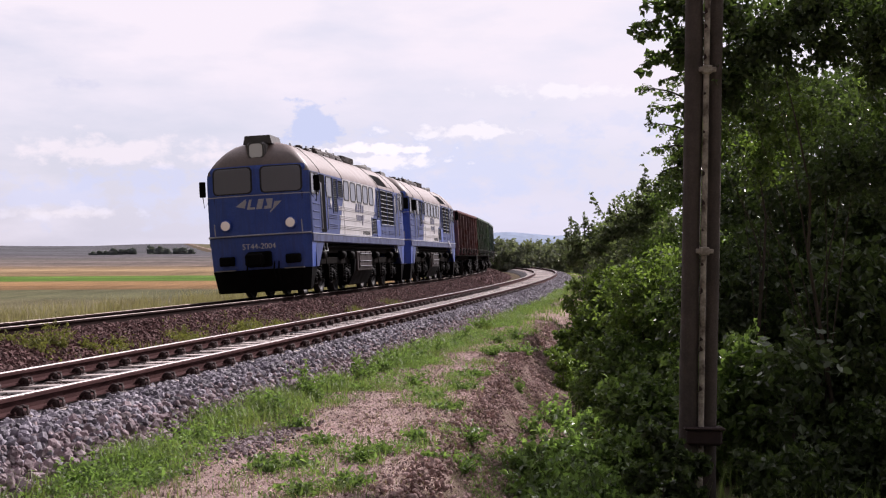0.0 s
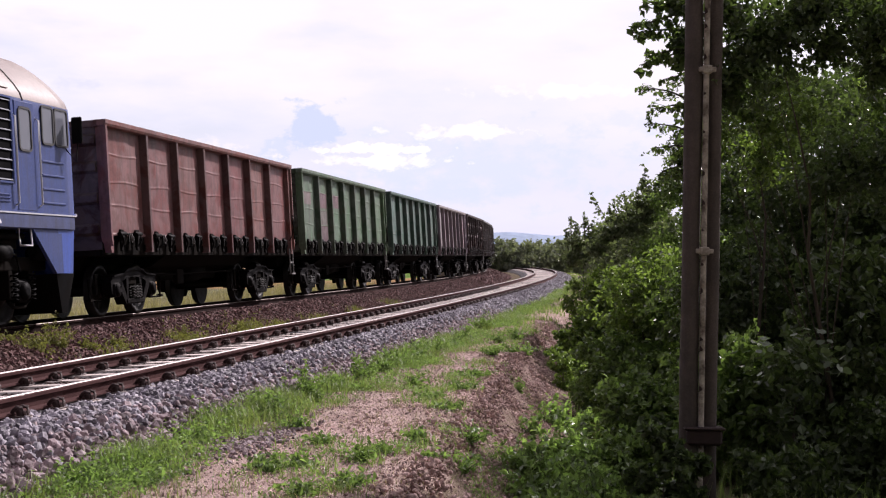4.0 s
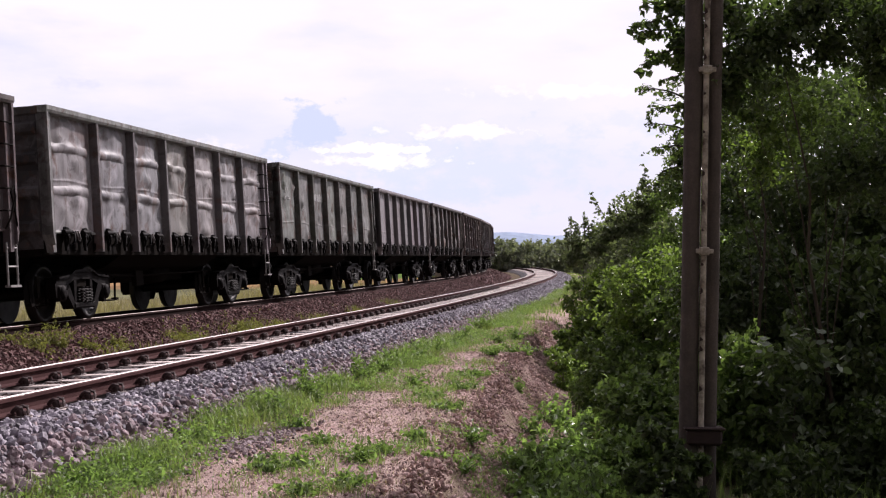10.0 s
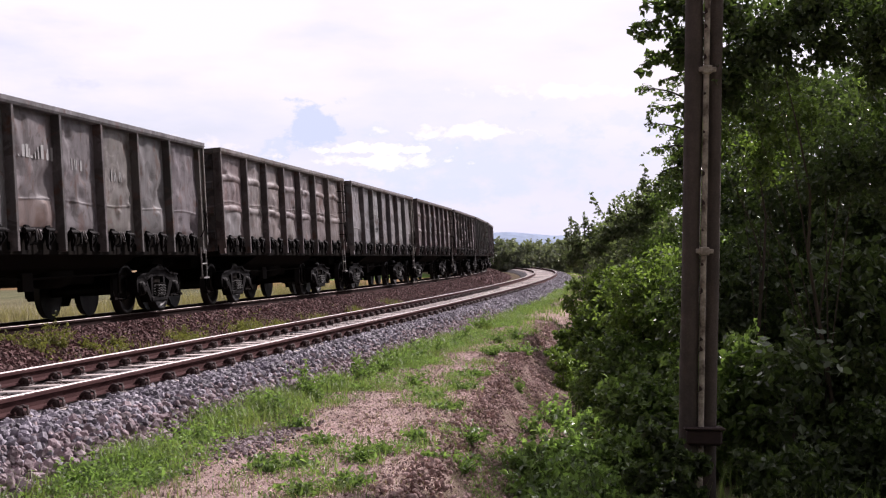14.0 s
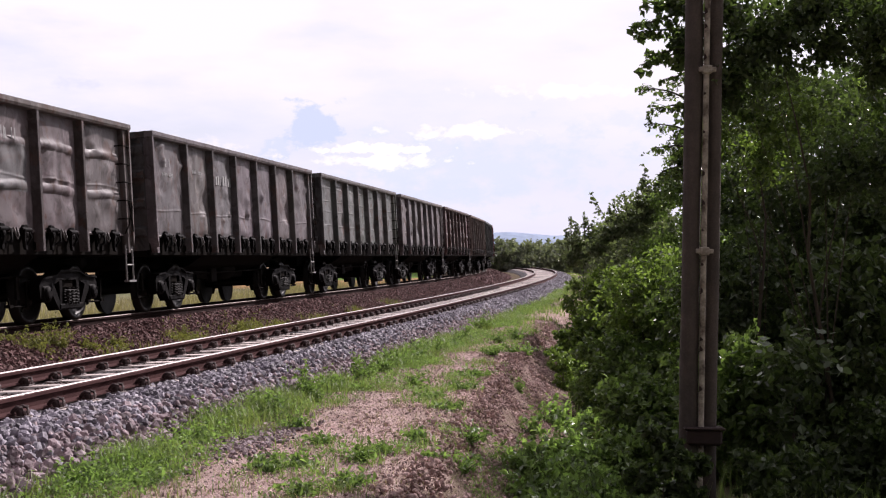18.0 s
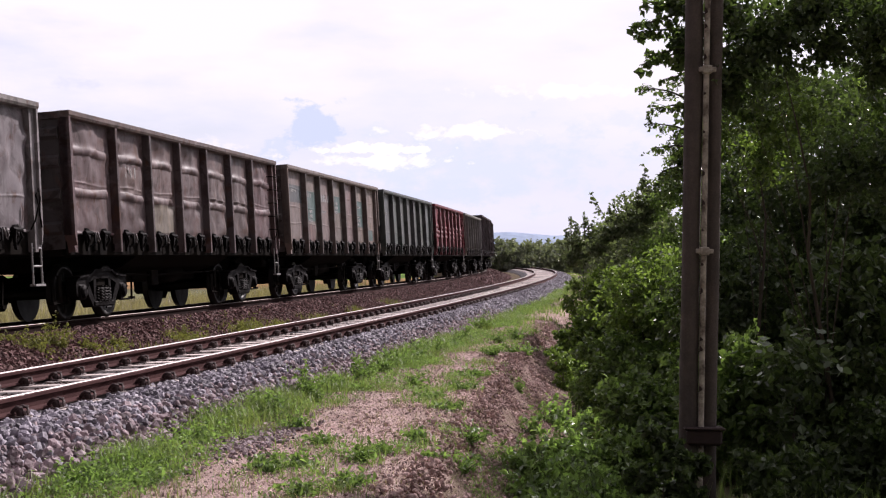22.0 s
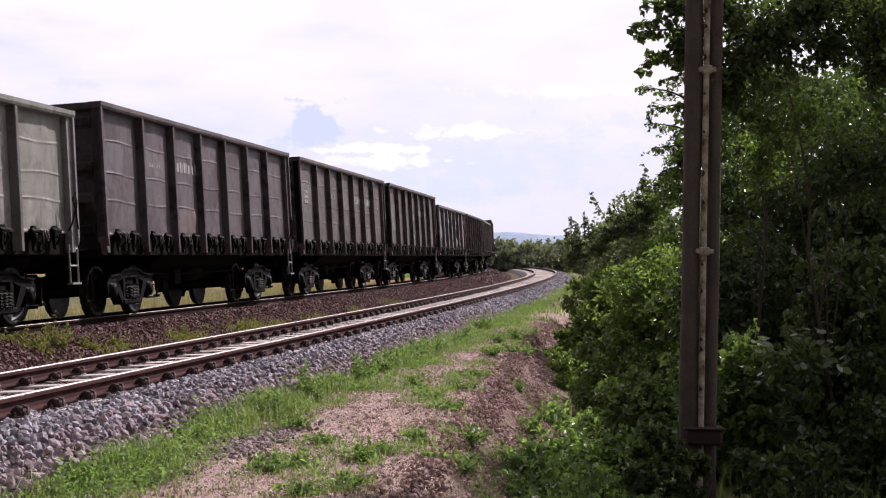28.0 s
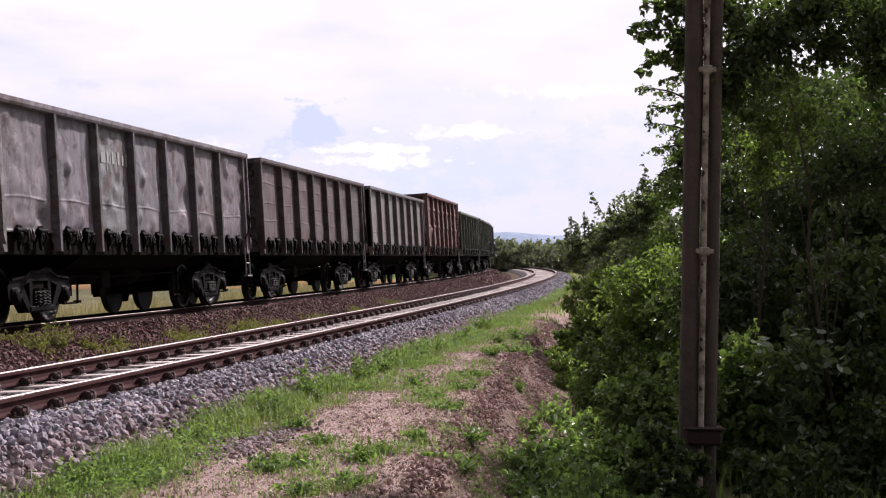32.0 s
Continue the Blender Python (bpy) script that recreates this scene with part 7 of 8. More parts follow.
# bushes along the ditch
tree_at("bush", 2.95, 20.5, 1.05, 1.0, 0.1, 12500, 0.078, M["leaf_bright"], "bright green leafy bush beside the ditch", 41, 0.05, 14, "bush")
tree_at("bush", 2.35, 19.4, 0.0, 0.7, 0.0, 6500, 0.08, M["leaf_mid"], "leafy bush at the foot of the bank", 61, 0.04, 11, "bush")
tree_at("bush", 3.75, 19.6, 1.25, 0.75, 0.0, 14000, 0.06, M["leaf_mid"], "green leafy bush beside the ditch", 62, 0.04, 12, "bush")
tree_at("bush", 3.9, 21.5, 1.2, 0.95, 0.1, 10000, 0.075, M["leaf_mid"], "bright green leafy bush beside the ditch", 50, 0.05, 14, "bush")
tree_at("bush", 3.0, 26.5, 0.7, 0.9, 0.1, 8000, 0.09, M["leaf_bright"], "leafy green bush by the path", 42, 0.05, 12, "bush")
tree_at("bush", 4.4, 29.0, 1.8, 1.1, 0.1, 9000, 0.09, M["leaf_hazed"], "tall green bush by the path", 51, 0.06, 12, "bush")
tree_at("bush", 5.0, 36.0, 2.3, 1.4, 0.1, 8000, 0.12, M["leaf_hazed"], "tall green bush by the path", 43, 0.04, 12, "bush")
tree_at("bush", 6.0, 46.0, 2.3, 1.6, 0.1, 7000, 0.15, M["leaf_hazed"], "dense bush at the curve", 44, 0.08, 12, "bush")
tree_at("bush", 8.0, 60.0, 2.4, 1.9, 0.1, 6000, 0.2, M["leaf_hazed"], "dense bush at the curve", 45, 0.08, 12, "bush")
tree_at("bush", 10.6, 80.0, 2.6, 2.2, 0.1, 6000, 0.24, M["far_green"], "dense bush at the curve", 46, 0.1, 12, "bush")
tree_at("bush", 13.5, 105.0, 2.6, 2.6, 0.1, 5000, 0.3, M["far_green"], "dense bush at the curve", 53, 0.1, 12, "bush")
tree_at("bush", 1.90, 22.5, -0.38, 0.32, 0.0, 2600, 0.05, M["leaf_bright"], "low round bush on the bank", 52, 0.03, 8, "bush")
tree_at("bush", 2.10, 24.6, -0.16, 0.30, 0.0, 1500, 0.075, M["leaf_bright"], "low leafy bush at the top of the bank", 71, 0.03, 8, "bush")
tree_at("bush", 2.48, 25.2, 0.10, 0.40, 0.0, 2000, 0.08, M["leaf_bright"], "leafy bush hanging over the top of the bank", 72, 0.03, 9, "bush")
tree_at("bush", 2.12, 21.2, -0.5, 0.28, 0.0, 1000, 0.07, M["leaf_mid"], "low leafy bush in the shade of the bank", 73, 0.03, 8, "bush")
shoots = by_hand("bush", (3.9, 28.3), [(3.35, 28, 1.6, 0.35, 0.3, 0.22), (3.7, 28, 1.75, 0.35, 0.3, 0.3), (4.2, 28, 2.3, 0.35, 0.3, 0.45), (4.0, 28, 1.9, 0.4, 0.4, 0.4), (3.0, 28, 1.3, 0.3, 0.3, 0.2)],
    3600, 0.085, M["leaf_hazed"], "bush with thin upright shoots above the others", "bush", 59, 0.02, 0.1)
boughs(shoots, [((3.38, 28, 1.5), (2.90, 28, 2.42)), ((3.49, 28, 1.55), (3.34, 28, 2.26)), ((3.65, 28, 1.75), (3.55, 28, 2.40)), ((3.8, 28, 1.9), (3.85, 28, 2.62)), ((3.6, 28, 1.8), (3.2, 28, 2.05)), ((4.0, 28, 2.2), (3.95, 28, 2.95))], 0.085, M["leaf_hazed"], 303, 8, 0.16, 6)
spiky = by_hand("bush", (2.9, 29.0), [(2.85, 29, 1.3, 0.35, 0.3, 0.35), (3.15, 29, 1.45, 0.35, 0.3, 0.35), (2.6, 29, 1.15, 0.25, 0.3, 0.3)], 2400, 0.07, M["leaf_hazed"], "spiky young shrub with upright shoots", "bush", 67, 0.02, 0.1)
boughs(spiky, [((2.55 + 0.085 * k, 29, 1.25 + 0.03 * (k % 3)), (2.50 + 0.09 * k, 29 + 0.1 * (k % 2), 1.72 + 0.05 * ((k * 5) % 7))) for k in range(8)], 0.075, M["leaf_hazed"], 304, 9, 0.10, 5)
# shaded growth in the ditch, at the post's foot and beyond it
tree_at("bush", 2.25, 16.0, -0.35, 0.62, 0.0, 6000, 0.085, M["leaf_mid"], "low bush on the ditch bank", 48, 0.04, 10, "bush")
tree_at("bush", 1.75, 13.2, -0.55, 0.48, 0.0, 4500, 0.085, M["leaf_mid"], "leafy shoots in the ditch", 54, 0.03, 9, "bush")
tree_at("bush", 3.1, 14.6, 0.15, 0.8, 0.0, 7000, 0.10, M["leaf_mid"], "dark shaded bush in the ditch", 47, 0.05, 12, "bush")
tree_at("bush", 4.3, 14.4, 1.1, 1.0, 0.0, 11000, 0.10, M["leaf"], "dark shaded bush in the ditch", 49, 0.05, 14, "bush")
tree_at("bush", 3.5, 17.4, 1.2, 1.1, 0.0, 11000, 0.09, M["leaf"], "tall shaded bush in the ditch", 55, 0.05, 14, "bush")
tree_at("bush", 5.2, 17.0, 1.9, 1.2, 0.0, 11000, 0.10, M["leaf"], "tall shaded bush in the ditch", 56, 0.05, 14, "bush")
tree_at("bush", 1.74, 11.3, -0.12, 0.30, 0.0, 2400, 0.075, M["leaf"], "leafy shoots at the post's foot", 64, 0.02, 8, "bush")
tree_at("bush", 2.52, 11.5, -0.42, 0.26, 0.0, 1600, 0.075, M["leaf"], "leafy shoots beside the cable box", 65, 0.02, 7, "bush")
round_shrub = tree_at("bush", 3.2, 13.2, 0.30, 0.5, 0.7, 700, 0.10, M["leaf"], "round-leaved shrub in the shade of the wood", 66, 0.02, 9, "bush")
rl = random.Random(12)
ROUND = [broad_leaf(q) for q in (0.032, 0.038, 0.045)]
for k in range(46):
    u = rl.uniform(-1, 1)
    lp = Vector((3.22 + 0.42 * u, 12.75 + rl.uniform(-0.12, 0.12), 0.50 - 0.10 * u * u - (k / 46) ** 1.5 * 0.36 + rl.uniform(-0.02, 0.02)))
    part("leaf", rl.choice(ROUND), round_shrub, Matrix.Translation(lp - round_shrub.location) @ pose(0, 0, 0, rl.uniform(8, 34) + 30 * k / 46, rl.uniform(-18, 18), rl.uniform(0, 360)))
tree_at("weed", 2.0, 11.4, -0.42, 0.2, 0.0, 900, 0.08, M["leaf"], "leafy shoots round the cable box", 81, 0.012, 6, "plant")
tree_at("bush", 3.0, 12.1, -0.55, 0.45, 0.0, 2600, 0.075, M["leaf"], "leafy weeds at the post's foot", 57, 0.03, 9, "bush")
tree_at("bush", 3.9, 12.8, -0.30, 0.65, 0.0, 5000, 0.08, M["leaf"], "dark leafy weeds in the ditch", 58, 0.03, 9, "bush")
# bright weeds on the bank in front
for k, (x, y, top, rad, n) in enumerate(((0.75, 11.2, -0.68, 0.30, 1500), (1.05, 11.6, -0.62, 0.30, 1600), (0.62, 10.6, -0.75, 0.25, 1100), (1.15, 12.6, -0.66, 0.3, 1500), (0.98, 10.6, -0.78, 0.3, 1400),
                                         (0.98, 15.4, -0.50, 0.12, 300), (0.30, 10.2, -0.62, 0.16, 500), (1.4, 11.3, -0.72, 0.35, 1800), (1.35, 14.6, -0.62, 0.3, 1300), (1.5, 17.6, -0.6, 0.35, 1600),
                                         (0.85, 12.9, -0.50, 0.32, 1900), (1.15, 13.6, -0.42, 0.36, 2300), (1.45, 13.3, -0.38, 0.36, 2300), (0.72, 11.9, -0.62, 0.26, 1500), (1.25, 12.1, -0.56, 0.32, 1900), (1.6, 12.3, -0.50, 0.32, 1900))):
    herb(x, y, (top - gz(x, y)) * 1.1, rad * 1.25, int(n * 0.34), M["bank_leaf"], "bright green leafy weed on the ditch bank", 90 + k, "weeds on the bank", 0.082)
# far scrub where the line bends away
rt = random.Random(8)
for k in range(18):
    y = 165 + rt.uniform(-15, 45)
    px_ = 0.040 + 0.0038 * k
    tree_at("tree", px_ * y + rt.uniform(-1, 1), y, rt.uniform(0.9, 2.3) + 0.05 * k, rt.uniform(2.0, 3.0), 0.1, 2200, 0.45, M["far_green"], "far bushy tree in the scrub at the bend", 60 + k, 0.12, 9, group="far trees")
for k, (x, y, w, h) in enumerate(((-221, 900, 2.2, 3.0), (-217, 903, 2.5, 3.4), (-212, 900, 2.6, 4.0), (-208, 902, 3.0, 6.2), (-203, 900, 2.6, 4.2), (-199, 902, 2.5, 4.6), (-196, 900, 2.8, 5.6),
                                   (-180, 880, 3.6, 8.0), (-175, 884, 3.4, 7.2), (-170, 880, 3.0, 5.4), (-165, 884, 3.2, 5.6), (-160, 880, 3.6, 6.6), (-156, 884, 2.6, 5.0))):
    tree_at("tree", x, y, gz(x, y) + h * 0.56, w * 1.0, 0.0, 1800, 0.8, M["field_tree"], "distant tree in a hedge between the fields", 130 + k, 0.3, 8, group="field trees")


# ---- grass and weeds ----
def blades(name, s, lat, height, width, material, label, seed, lean=0.35):
    """Single blades of grass at places along and across the line."""
    r = np.random.default_rng(seed)
    n = len(s)
    x, y, th = on_line(s, lat)
    z = ground_z(x, y, s, lat)
    h = height * r.uniform(0.5, 1.3, n)
    a = r.uniform(0, 2 * math.pi, n)
    q = r.uniform(0, lean, n) * h
    d = np.stack([np.cos(a), np.sin(a), 0 * a], -1)
    e = np.stack([-np.sin(a + 0.6), np.cos(a + 0.6), 0 * a], -1) * (width * r.uniform(0.6, 1.3, n))[:, None]
    p = np.stack([x, y, z - 0.01], -1)
    mid = p + d * (q * 0.35)[:, None] + np.array([0, 0, 1.0]) * (h * 0.6)[:, None]
    tip = p + d * q[:, None] * 1.2 + np.array([0, 0, 1.0]) * h[:, None]
    V = np.stack([p - e, p + e, mid + e * 0.8, tip, mid - e * 0.8], 1).reshape(-1, 3)
    k = np.arange(n)[:, None] * 5
    F = np.concatenate([k + np.array([[0, 1, 2]]), k + np.array([[0, 2, 4]]), k + np.array([[4, 2, 3]])])
    return tagged(new(name, array_mesh(name, V, F, material)), label, "grass", kind="stuff")


def clumped(n, s0, s1, l0, l1, tufts, spread_, power=1.6, seed=1):
    """Places in tufts between two stretches, thicker near s0."""
    r = np.random.default_rng(seed)
    ts = s0 + (s1 - s0) * r.uniform(0, 1, tufts) ** power
    tl = r.uniform(l0, l1, tufts)
    w = r.uniform(0.3, 1.7, tufts)
    pick = r.choice(tufts, n, p=w / w.sum())
    sc = spread_ * (0.5 + w[pick])
    return ts[pick] + r.normal(0, 1, n) * sc, tl[pick] + r.normal(0, 0.8, n) * sc


def weed_leaves(name, s, lat, lift, size, material, label, seed):
    x, y, th = on_line(s, lat)
    r = np.random.default_rng(seed)
    z = ground_z(x, y, s, lat) + np.abs(r.normal(0, lift, len(s))) + 0.01
    return tagged(new(name, leaf_mesh(name, np.stack([x, y, z], -1), size, material, seed, up=1.0, long=2.0)), label, "weeds", kind="stuff")


def patches(spots, per_area, seed):
    """Places scattered round given spots (s, lat, radius)."""
    r = np.random.default_rng(seed)
    out_s, out_l = [], []
    for a, b, q in spots:
        n = int(per_area * q * q)
        k = max(3, int(q * 26))           # tufts within the patch
        ts, tl, tw = r.normal(0, q * 0.8, k), r.normal(0, q * 0.5, k), r.uniform(0.2, 1.0, k) ** 2
        j = r.choice(k, n, p=tw / tw.sum())
        out_s.append(a + ts[j] + r.normal(0, 0.07 + q * 0.10, n)), out_l.append(b + tl[j] + r.normal(0, 0.05 + q * 0.08, n))
    return np.concatenate(out_s), np.concatenate(out_l)


VERGE = clumped(42000, -12, 75, 6.98, 7.50, 150, 0.12, 1.7, 5)
blades("verge_grass", *VERGE, 0.15, 0.0048, M["grass"], "fresh green grass along the ballast's foot", 6, 1.0)
VERGE2 = clumped(36000, -12, 60, 6.95, 7.75, 130, 0.12, 1.7, 7)
weed_leaves("verge_weeds", *VERGE2, 0.055, 0.036, M["weed"], "low broad-leaved weeds along the ballast's foot", 8)
# single taller weeds: place, radius, height
for k, (xv, yv, rad_, hv) in enumerate(((-1.43, 14.98, 0.21, 0.34), (-1.33, 14.7, 0.15, 0.22), (-1.03, 17.34, 0.16, 0.31), (-0.94, 17.7, 0.14, 0.22), (-1.28, 12.34, 0.14, 0.15), (-1.24, 10.06, 0.2, 0.13), (-1.05, 10.3, 0.13, 0.12), (-0.63, 10.58, 0.14, 0.14),
                                        (-0.23, 11.6, 0.10, 0.12), (-0.61, 9.32, 0.13, 0.13), (-0.88, 9.05, 0.14, 0.12), (-1.95, 11.4, 0.2, 0.17), (-2.4, 9.3, 0.18, 0.15), (-2.0, 9.5, 0.22, 0.14), (-2.1, 12.2, 0.16, 0.2), (-1.6, 13.3, 0.18, 0.18),
                                        (-0.7, 19.6, 0.2, 0.22), (-0.3, 21.5, 0.2, 0.25), (0.1, 24.0, 0.25, 0.26), (1.0, 18.9, 0.13, 0.2), (0.21, 12.42, 0.2, 0.18), (0.14, 11.32, 0.2, 0.16), (0.67, 13.19, 0.25, 0.24),
                                        (-0.15, 15.2, 0.2, 0.12), (0.2, 16.4, 0.22, 0.13), (-0.35, 16.8, 0.2, 0.14), (1.05, 22.6, 0.25, 0.2), (-1.25, 16.0, 0.17, 0.24), (-0.75, 18.6, 0.18, 0.26), (-0.45, 20.2, 0.2, 0.26), (-0.1, 22.0, 0.22, 0.26), (-1.75, 13.5, 0.18, 0.24), (-1.85, 12.6, 0.15, 0.18), (0.35, 25.5, 0.25, 0.28), (0.8, 29.0, 0.3, 0.3), (1.4, 24.0, 0.25, 0.24), (0.75, 21.6, 0.22, 0.16), (1.35, 26.0, 0.3, 0.26), (1.0, 25.0, 0.25, 0.2), (0.35, 18.0, 0.25, 0.16), (0.05, 13.9, 0.16, 0.09), (-0.45, 10.95, 0.13, 0.06), (-0.1, 11.0, 0.11, 0.06), (-0.95, 11.3, 0.12, 0.07))):
    herb(xv, yv, hv * 1.15, rad_ * 1.35, int(1100 * rad_ * (0.4 + 2 * hv)) + 40, M["weed"], "leafy green weed at the ballast's foot", 150 + k, "weeds along the ballast", 0.055)
SPOTS = [(-8.68, 8.35, 0.34), (-6.45, 7.94, 0.22), (-8.06, 8.87, 0.26), (-7.43, 9.06, 0.26), (-7.0, 9.1, 0.16), (-9.29, 9.09, 0.22), (-9.6, 8.87, 0.26), (-6.13, 9.45, 0.35), (-7.2, 9.6, 0.35), (-5.29, 9.8, 0.5), (-2.8, 8.5, 0.35),
         (-9.6, 7.7, 0.5), (-9.9, 7.3, 0.45), (-8.2, 7.35, 0.45), (-7.2, 7.5, 0.4), (-5.6, 7.55, 0.35), (-4.0, 7.8, 0.3), (-2.2, 7.7, 0.35), (-0.8, 7.6, 0.4), (1.0, 7.9, 0.3), (0.5, 7.4, 0.45), (3.5, 7.5, 0.45), (5.5, 7.4, 0.5), (6.5, 8.2, 0.4), (9, 7.5, 0.6), (12, 7.5, 0.7), (4.2, 8.25, 0.3), (10, 8.2, 0.5), (-1.4, 8.6, 0.3), (0.4, 9.1, 0.22)]
more_s, more_l = nearest(np.array([-0.2, 0.15, -0.4, 0.3, 0.0, 0.5, -0.5, -0.85, -0.2, -1.2, -0.7]), np.array([15.0, 16.4, 16.6, 18.2, 14.2, 20.0, 10.9, 11.1, 11.1, 10.9, 9.4]))
SPOTS += [(float(a), float(b), 0.3 if a > -6.5 else 0.17) for a, b in zip(more_s, more_l)]
weed_leaves("path_weeds", *patches(SPOTS, 1900, 15), 0.035, 0.032, M["weed"], "small weeds in patches on the bare path", 16)
blades("path_grass", *patches(SPOTS, 1500, 25), 0.085, 0.0035, M["grass"], "grass tufts on the bare path", 26, 1.0)
STRAW = clumped(15000, -11.5, 25, 7.2, 10.2, 300, 0.25, 1.3, 27)
blades("dead_grass", *STRAW, 0.05, 0.003, M["straw"], "dead stalks and straw on the path", 28, 2.5)
FAR_V = clumped(8000, 12, 110, 7.2, 9.8, 120, 0.22, 1.2, 35)
blades("far_verge_grass", *FAR_V, 0.13, 0.011, M["grass"], "tall grass beside the path where it narrows", 36)
MID = patches([(3.1, 2.35, 0.4), (4.2, 2.4, 0.3), (6.0, 2.4, 0.5), (6.9, 2.5, 0.5), (9.8, 2.4, 0.7), (11.5, 2.4, 0.7), (12.5, 2.5, 0.5), (16, 2.5, 0.6), (21, 2.5, 0.8), (27, 2.6, 0.8), (2.0, 2.5, 0.3)], 620, 45)
blades("track_grass", *MID, 0.20, 0.007, M["weed_yellow"], "yellowish grass and weeds between the two tracks", 46, 0.6)
weed_leaves("track_weeds", *patches([(1.5, 1.85, 0.38), (2.1, 1.8, 0.25), (3.2, 2.3, 0.3), (6.5, 2.4, 0.4), (10, 2.4, 0.5)], 1700, 49), 0.17, 0.06, M["weed_yellow"], "leafy weeds on the foot of the far bank", 50)
for k, (xv, yv, hv, rad_) in enumerate(((-6.2, 21.25, 0.66, 0.34), (-5.9, 21.75, 0.62, 0.30), (-6.45, 20.9, 0.52, 0.30), (-6.05, 21.0, 0.40, 0.28), (-5.62, 22.4, 0.34, 0.24), (-5.35, 23.4, 0.3, 0.2), (-4.75, 26.3, 0.3, 0.25), (-4.2, 29.8, 0.3, 0.3))):
    herb(xv, yv, hv, rad_, int(2600 * rad_) + 120, M["weed_yellow"], "yellow-green leafy weed on the foot of the far bank", 190 + k, "weeds between the tracks", 0.05)
DITCH = clumped(9000, -13, 6, 10.6, 14.5, 140, 0.25, 1.0, 55)
blades("ditch_grass", *DITCH, 0.42, 0.006, M["grass"], "long shaded grass in the ditch", 56)
EDGE_S = clumped(15000, -6, 75, -12.0, -4.2, 420, 0.35, 1.2, 65)
blades("field_edge_grass", *EDGE_S, 0.72, 0.009, M["straw"], "dry straw-coloured grass along the field's edge", 66)
# stones and litter on the path
r_ = np.random.default_rng(77)
s_, l_ = r_.uniform(-12, 14, 3600), r_.uniform(7.3, 10.3, 3600)
x_, y_, _ = on_line(s_, l_)
s4, l4 = np.concatenate([r_.uniform(-12.5, 10, 13000), r_.uniform(-12.5, 20, 14000)]), np.concatenate([r_.uniform(7.5, 9.4, 13000), r_.uniform(8.3, 10.4, 14000)])
x4, y4, _ = on_line(s4, l4)
tagged(new("leaf_litter", leaf_mesh("leaf_litter", np.stack([x4, y4, ground_z(x4, y4, s4, l4) + np.abs(r_.normal(0, 0.006, len(s4)))], -1), 0.019, M["litter"], 79, up=2.0, long=1.9)), "dry leaves and crumbs of earth on the path and bank", "litter", kind="stuff")
s5 = r_.uniform(-12, 14, 26000)
l5 = brow(s5) + r_.normal(0.34, 0.34, 26000)
x5, y5, _ = on_line(s5, l5)
stones("earth_clod", np.stack([x5, y5, ground_z(x5, y5, s5, l5) + 0.004 + 0.035 * np.exp(-((l5 - brow(s5) - 0.08) / 0.2) ** 2)], -1), 0.008 + 0.045 * r_.uniform(0, 1, 26000) ** 5, M["clod"], "crumbling clods of earth on the bank", 80, True)
s6, l6 = r_.uniform(-12.5, 16, 24000), 7.5 + 2.2 * r_.uniform(0, 1, 24000)
x6, y6, _ = on_line(s6, l6)
s8 = r_.uniform(-11.5, 9, 1500)
l8 = brow(s8) + r_.normal(0.04, 0.08, 1500)
x8, y8, _ = on_line(s8, l8)
stones("brow_clod", np.stack([x8, y8, ground_z(x8, y8, s8, l8) + 0.01], -1), 0.018 + 0.055 * r_.uniform(0, 1, 1500) ** 3, M["clod_dark"], "dark broken clods along the crumbling brow", 85, True)
stones("path_gravel", np.stack([x6, y6, ground_z(x6, y6, s6, l6) + 0.002], -1), 0.006 + 0.016 * r_.uniform(0, 1, 24000) ** 3, M["path_stone"], "pinkish gravel and crumbs trodden into the path", 83)
s7, l7 = r_.normal(-7.2, 0.7, 900), r_.normal(7.75, 0.2, 900)
x7, y7, _ = on_line(s7, l7)
stones("spilled_stone", np.stack([x7, y7, ground_z(x7, y7, s7, l7) + 0.006], -1), 0.014 + 0.04 * r_.uniform(0, 1, 900) ** 2, M["stone_purple"], "reddish stones spilled from the ballast onto the path", 84, True)
stones("path_pebble", np.stack([x_, y_, ground_z(x_, y_, s_, l_) + 0.004], -1), r_.uniform(0.006, 0.02, 3600) * r_.uniform(0.5, 1.2, 3600), M["litter"], "pebbles, clods and litter on the earth path", 78)

# ---- post by the path ----
M["post_wood"] = surface("weathered_post", (0.115, 0.09, 0.08), 0.85, (0.07, 0.06, 0.055), 4, 0.7, 60, 0.4, streaks=0.4, grime=(0.06, 0.05, 0.045))
M["pipe_white"] = surface("white_pipe", (0.54, 0.485, 0.41), 0.6, (0.06, 0.035, 0.025), 9, 1.0, 50, 0.1)
M["clamp"] = surface("rusty_clamp", (0.035, 0.020, 0.019), 0.8, (0.06, 0.035, 0.032), 6, 0.6, 40, 0.3)
PX0, PY0 = 2.135, 12.0
post_root = tagged(new("cable_post"), "pair of weathered timber posts with a white pipe between them", "post")
post_root.matrix_basis = pose(PX0, PY0, gz(PX0, PY0), 0, 0.95, 0)


def timber(x0, x1, y, seed):
    r = random.Random(seed)
    g = Geo()
    n = 14
    pts = [((x0 + x1) / 2 + r.uniform(-0.004, 0.004), y, -0.4 + 8.4 * k / n) for k in range(n + 1)]
    g.tube(pts, [(x1 - x0) / 2 * r.uniform(0.97, 1.03) for _ in pts], 14)
    return g.mesh("timber", M["post_wood"])


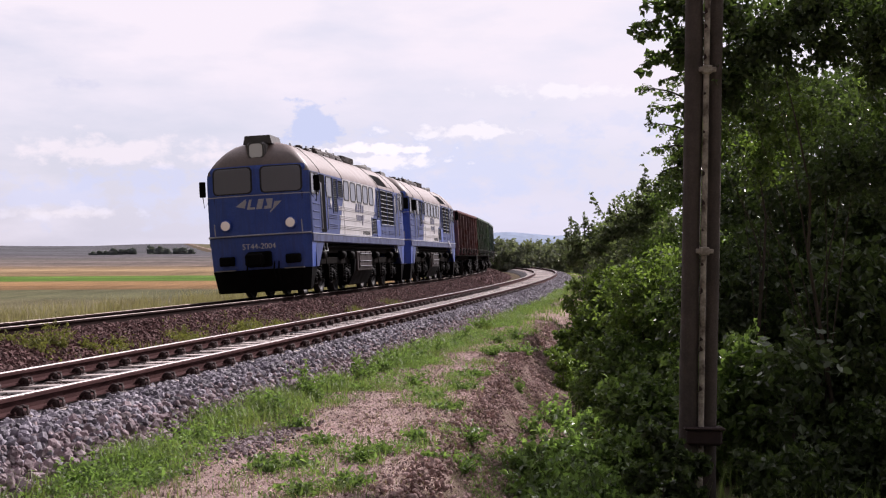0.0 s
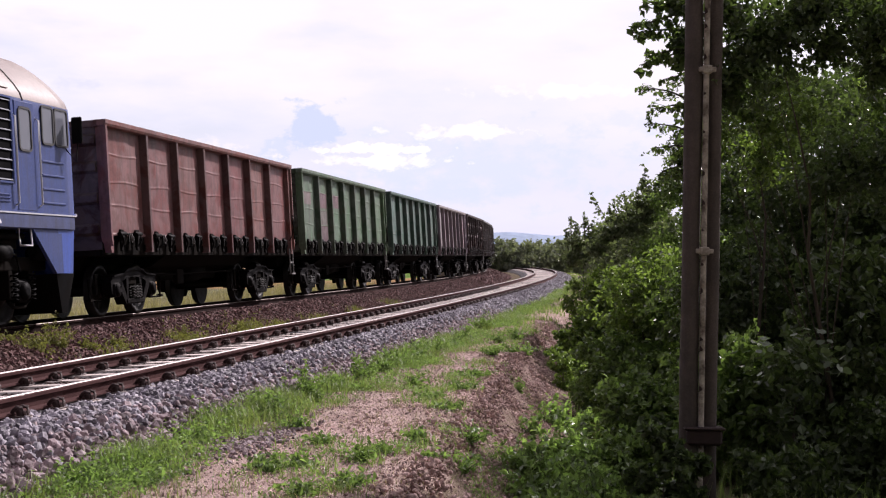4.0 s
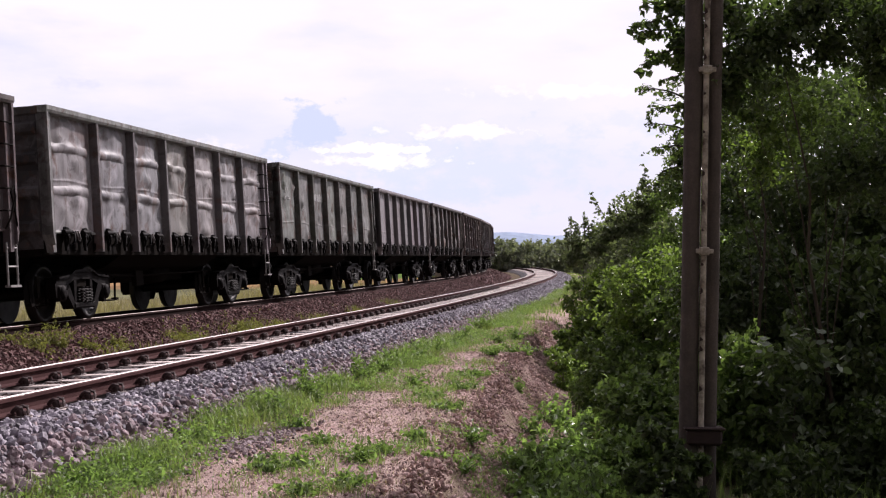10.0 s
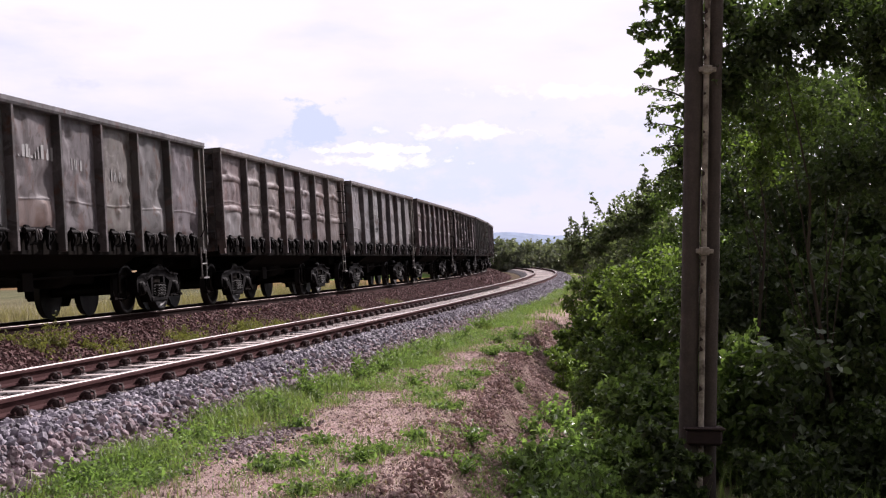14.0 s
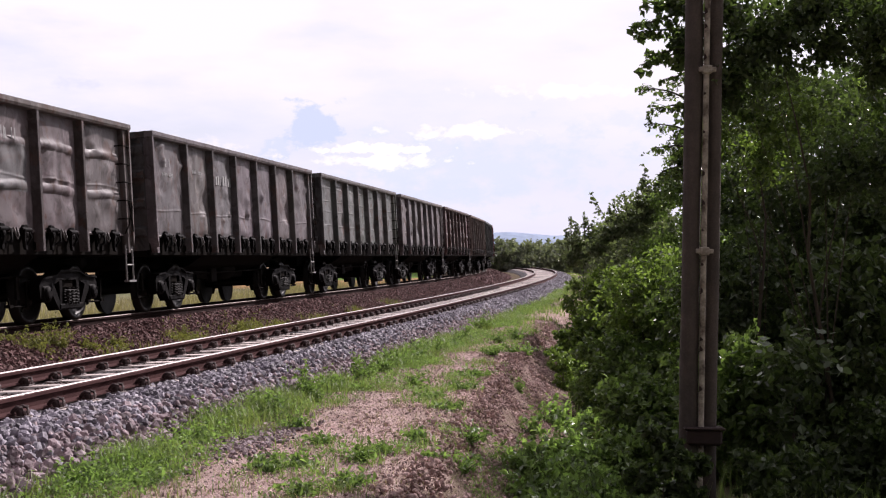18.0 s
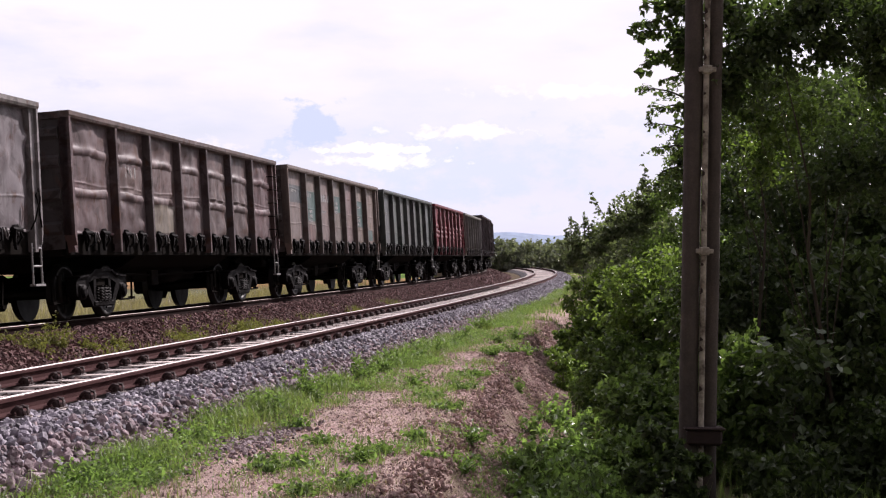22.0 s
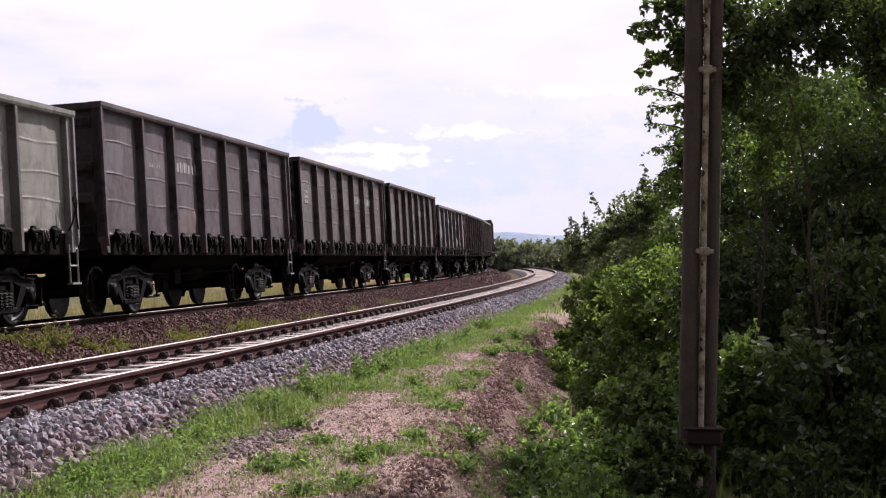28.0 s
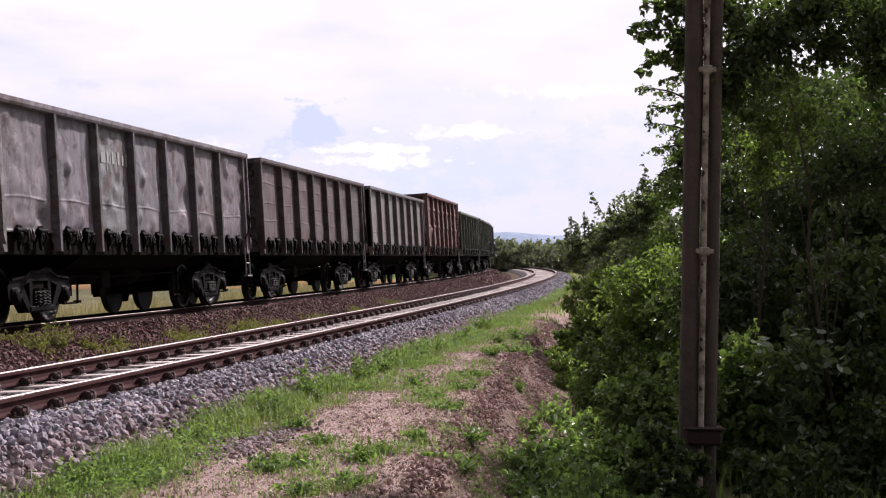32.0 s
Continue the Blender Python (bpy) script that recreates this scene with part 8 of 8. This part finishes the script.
part("timber", timber(-0.165, -0.012, 0.0, 1), post_root)
part("timber", timber(0.042, 0.158, 0.03, 2), post_root)
part("pipe", Geo().tube([(0.008, -0.06, -0.3 + 0.45 * k) for k in range(19)], 0.025, 12).mesh("pipe", M["pipe_white"]), post_root, label="chipped white pipe")
z0_ = gz(PX0, PY0)
for zc in (2.72, 1.2):
    part("clamp", Geo().box(-0.06, 0.085, -0.10, -0.05, zc - z0_ - 0.02, zc - z0_ + 0.02, 0.006).box(-0.03, 0.05, -0.105, -0.03, zc - z0_ - 0.035, zc - z0_ + 0.035, 0.008).mesh("clamp", M["pipe_white"]), post_root)
rp = random.Random(5)
for k in range(16):
    zk, hk = 0.55 + 0.27 * k + rp.uniform(-0.1, 0.1) - z0_ - 0.55, rp.uniform(0.02, 0.06)
    part("chip", Geo().prism([(-0.024, 0), (-0.008 + rp.uniform(0, 0.014), hk * 0.3), (-0.006, hk * 0.7), (-0.022, hk)], "y", -0.0875, -0.06).mesh("chip", M["clamp"]), post_root, pose(0.008, 0, zk), "dark spot of chipped paint")
zb_ = -0.34 - z0_
part("bracket_box", Geo().box(-0.12, 0.18, -0.13, 0.05, zb_ - 0.08, zb_ + 0.05, 0.02).box(-0.14, 0.20, -0.15, 0.06, zb_ + 0.05, zb_ + 0.07, 0.008).mesh("bracket_box", M["clamp"]), post_root, label="rusty iron cable box")


# ---- the train runs: how far it has gone after t seconds ----
def gone(t):
    return 12.6320 * t - 0.05444 * t * t + 0.000844 * t ** 3 - 0.00000206 * t ** 4


def chord_pose(s, half):
    """A vehicle whose bogies stand half before and half behind s on the far track."""
    xa, ya, _ = on_line(s - half)
    xb, yb, _ = on_line(s + half)
    th = math.atan2(xb - xa, yb - ya)
    return Matrix.Translation(((xa + xb) / 2, (ya + yb) / 2, 0)) @ Matrix.Rotation(-th, 4, "Z") @ Matrix.Rotation(-FAR_CANT, 4, "Y")


def spin(s0, wheels, radius):
    """Turns a vehicle's wheelsets by the way it has gone, while it is near enough to be seen turning."""
    near = [k * 0.05 for k in range(641) if -14 < s0 - gone(k * 0.05) < 48]
    ts = [t for t in near if t <= 32.0]
    if not ts:
        ts = [0.0]
    if ts[0] > 0:
        ts = [0.0] + ts
    if ts[-1] < 32.0:
        ts = ts + [32.0]
    g0, g1 = gone(near[0]) if near else 0.0, gone(near[-1]) if near else 0.0
    for w, e in wheels:
        rows = []
        for t in ts:
            g = min(max(gone(t), g0), g1)
            rows.append((t, Matrix.Translation((0, e, radius)) @ Matrix.Rotation((g - g0) / radius, 4, "X")))
        walk(w, rows)


ENGINE_FRONT, WAGON_REAR = 20.03, 67.70


def motions():
    times = [k * 0.5 for k in range(65)]
    for i, w in enumerate(WAGONS):
        s0 = WAGON_REAR - HALF + PITCH * i
        walk(w, [(t, chord_pose(s0 - gone(t), 4.325)) for t in times])
    # wheels turn while their vehicle is near enough to be seen turning
    for i, ws in enumerate(WHEELS):
        s0 = WAGON_REAR - HALF + PITCH * i
        spin(s0, ws, 0.4785)
    for i in range(2):
        spin(ENGINE_FRONT + 8.1 + 17.55 * i, ENGINE_WHEELS[i * 6:i * 6 + 6], 0.525)
    for i, e in enumerate(ENGINES):
        s0 = ENGINE_FRONT + 8.1 + 17.55 * i
        walk(e, [(t, chord_pose(s0 - gone(t), 4.3)) for t in times])


motions()
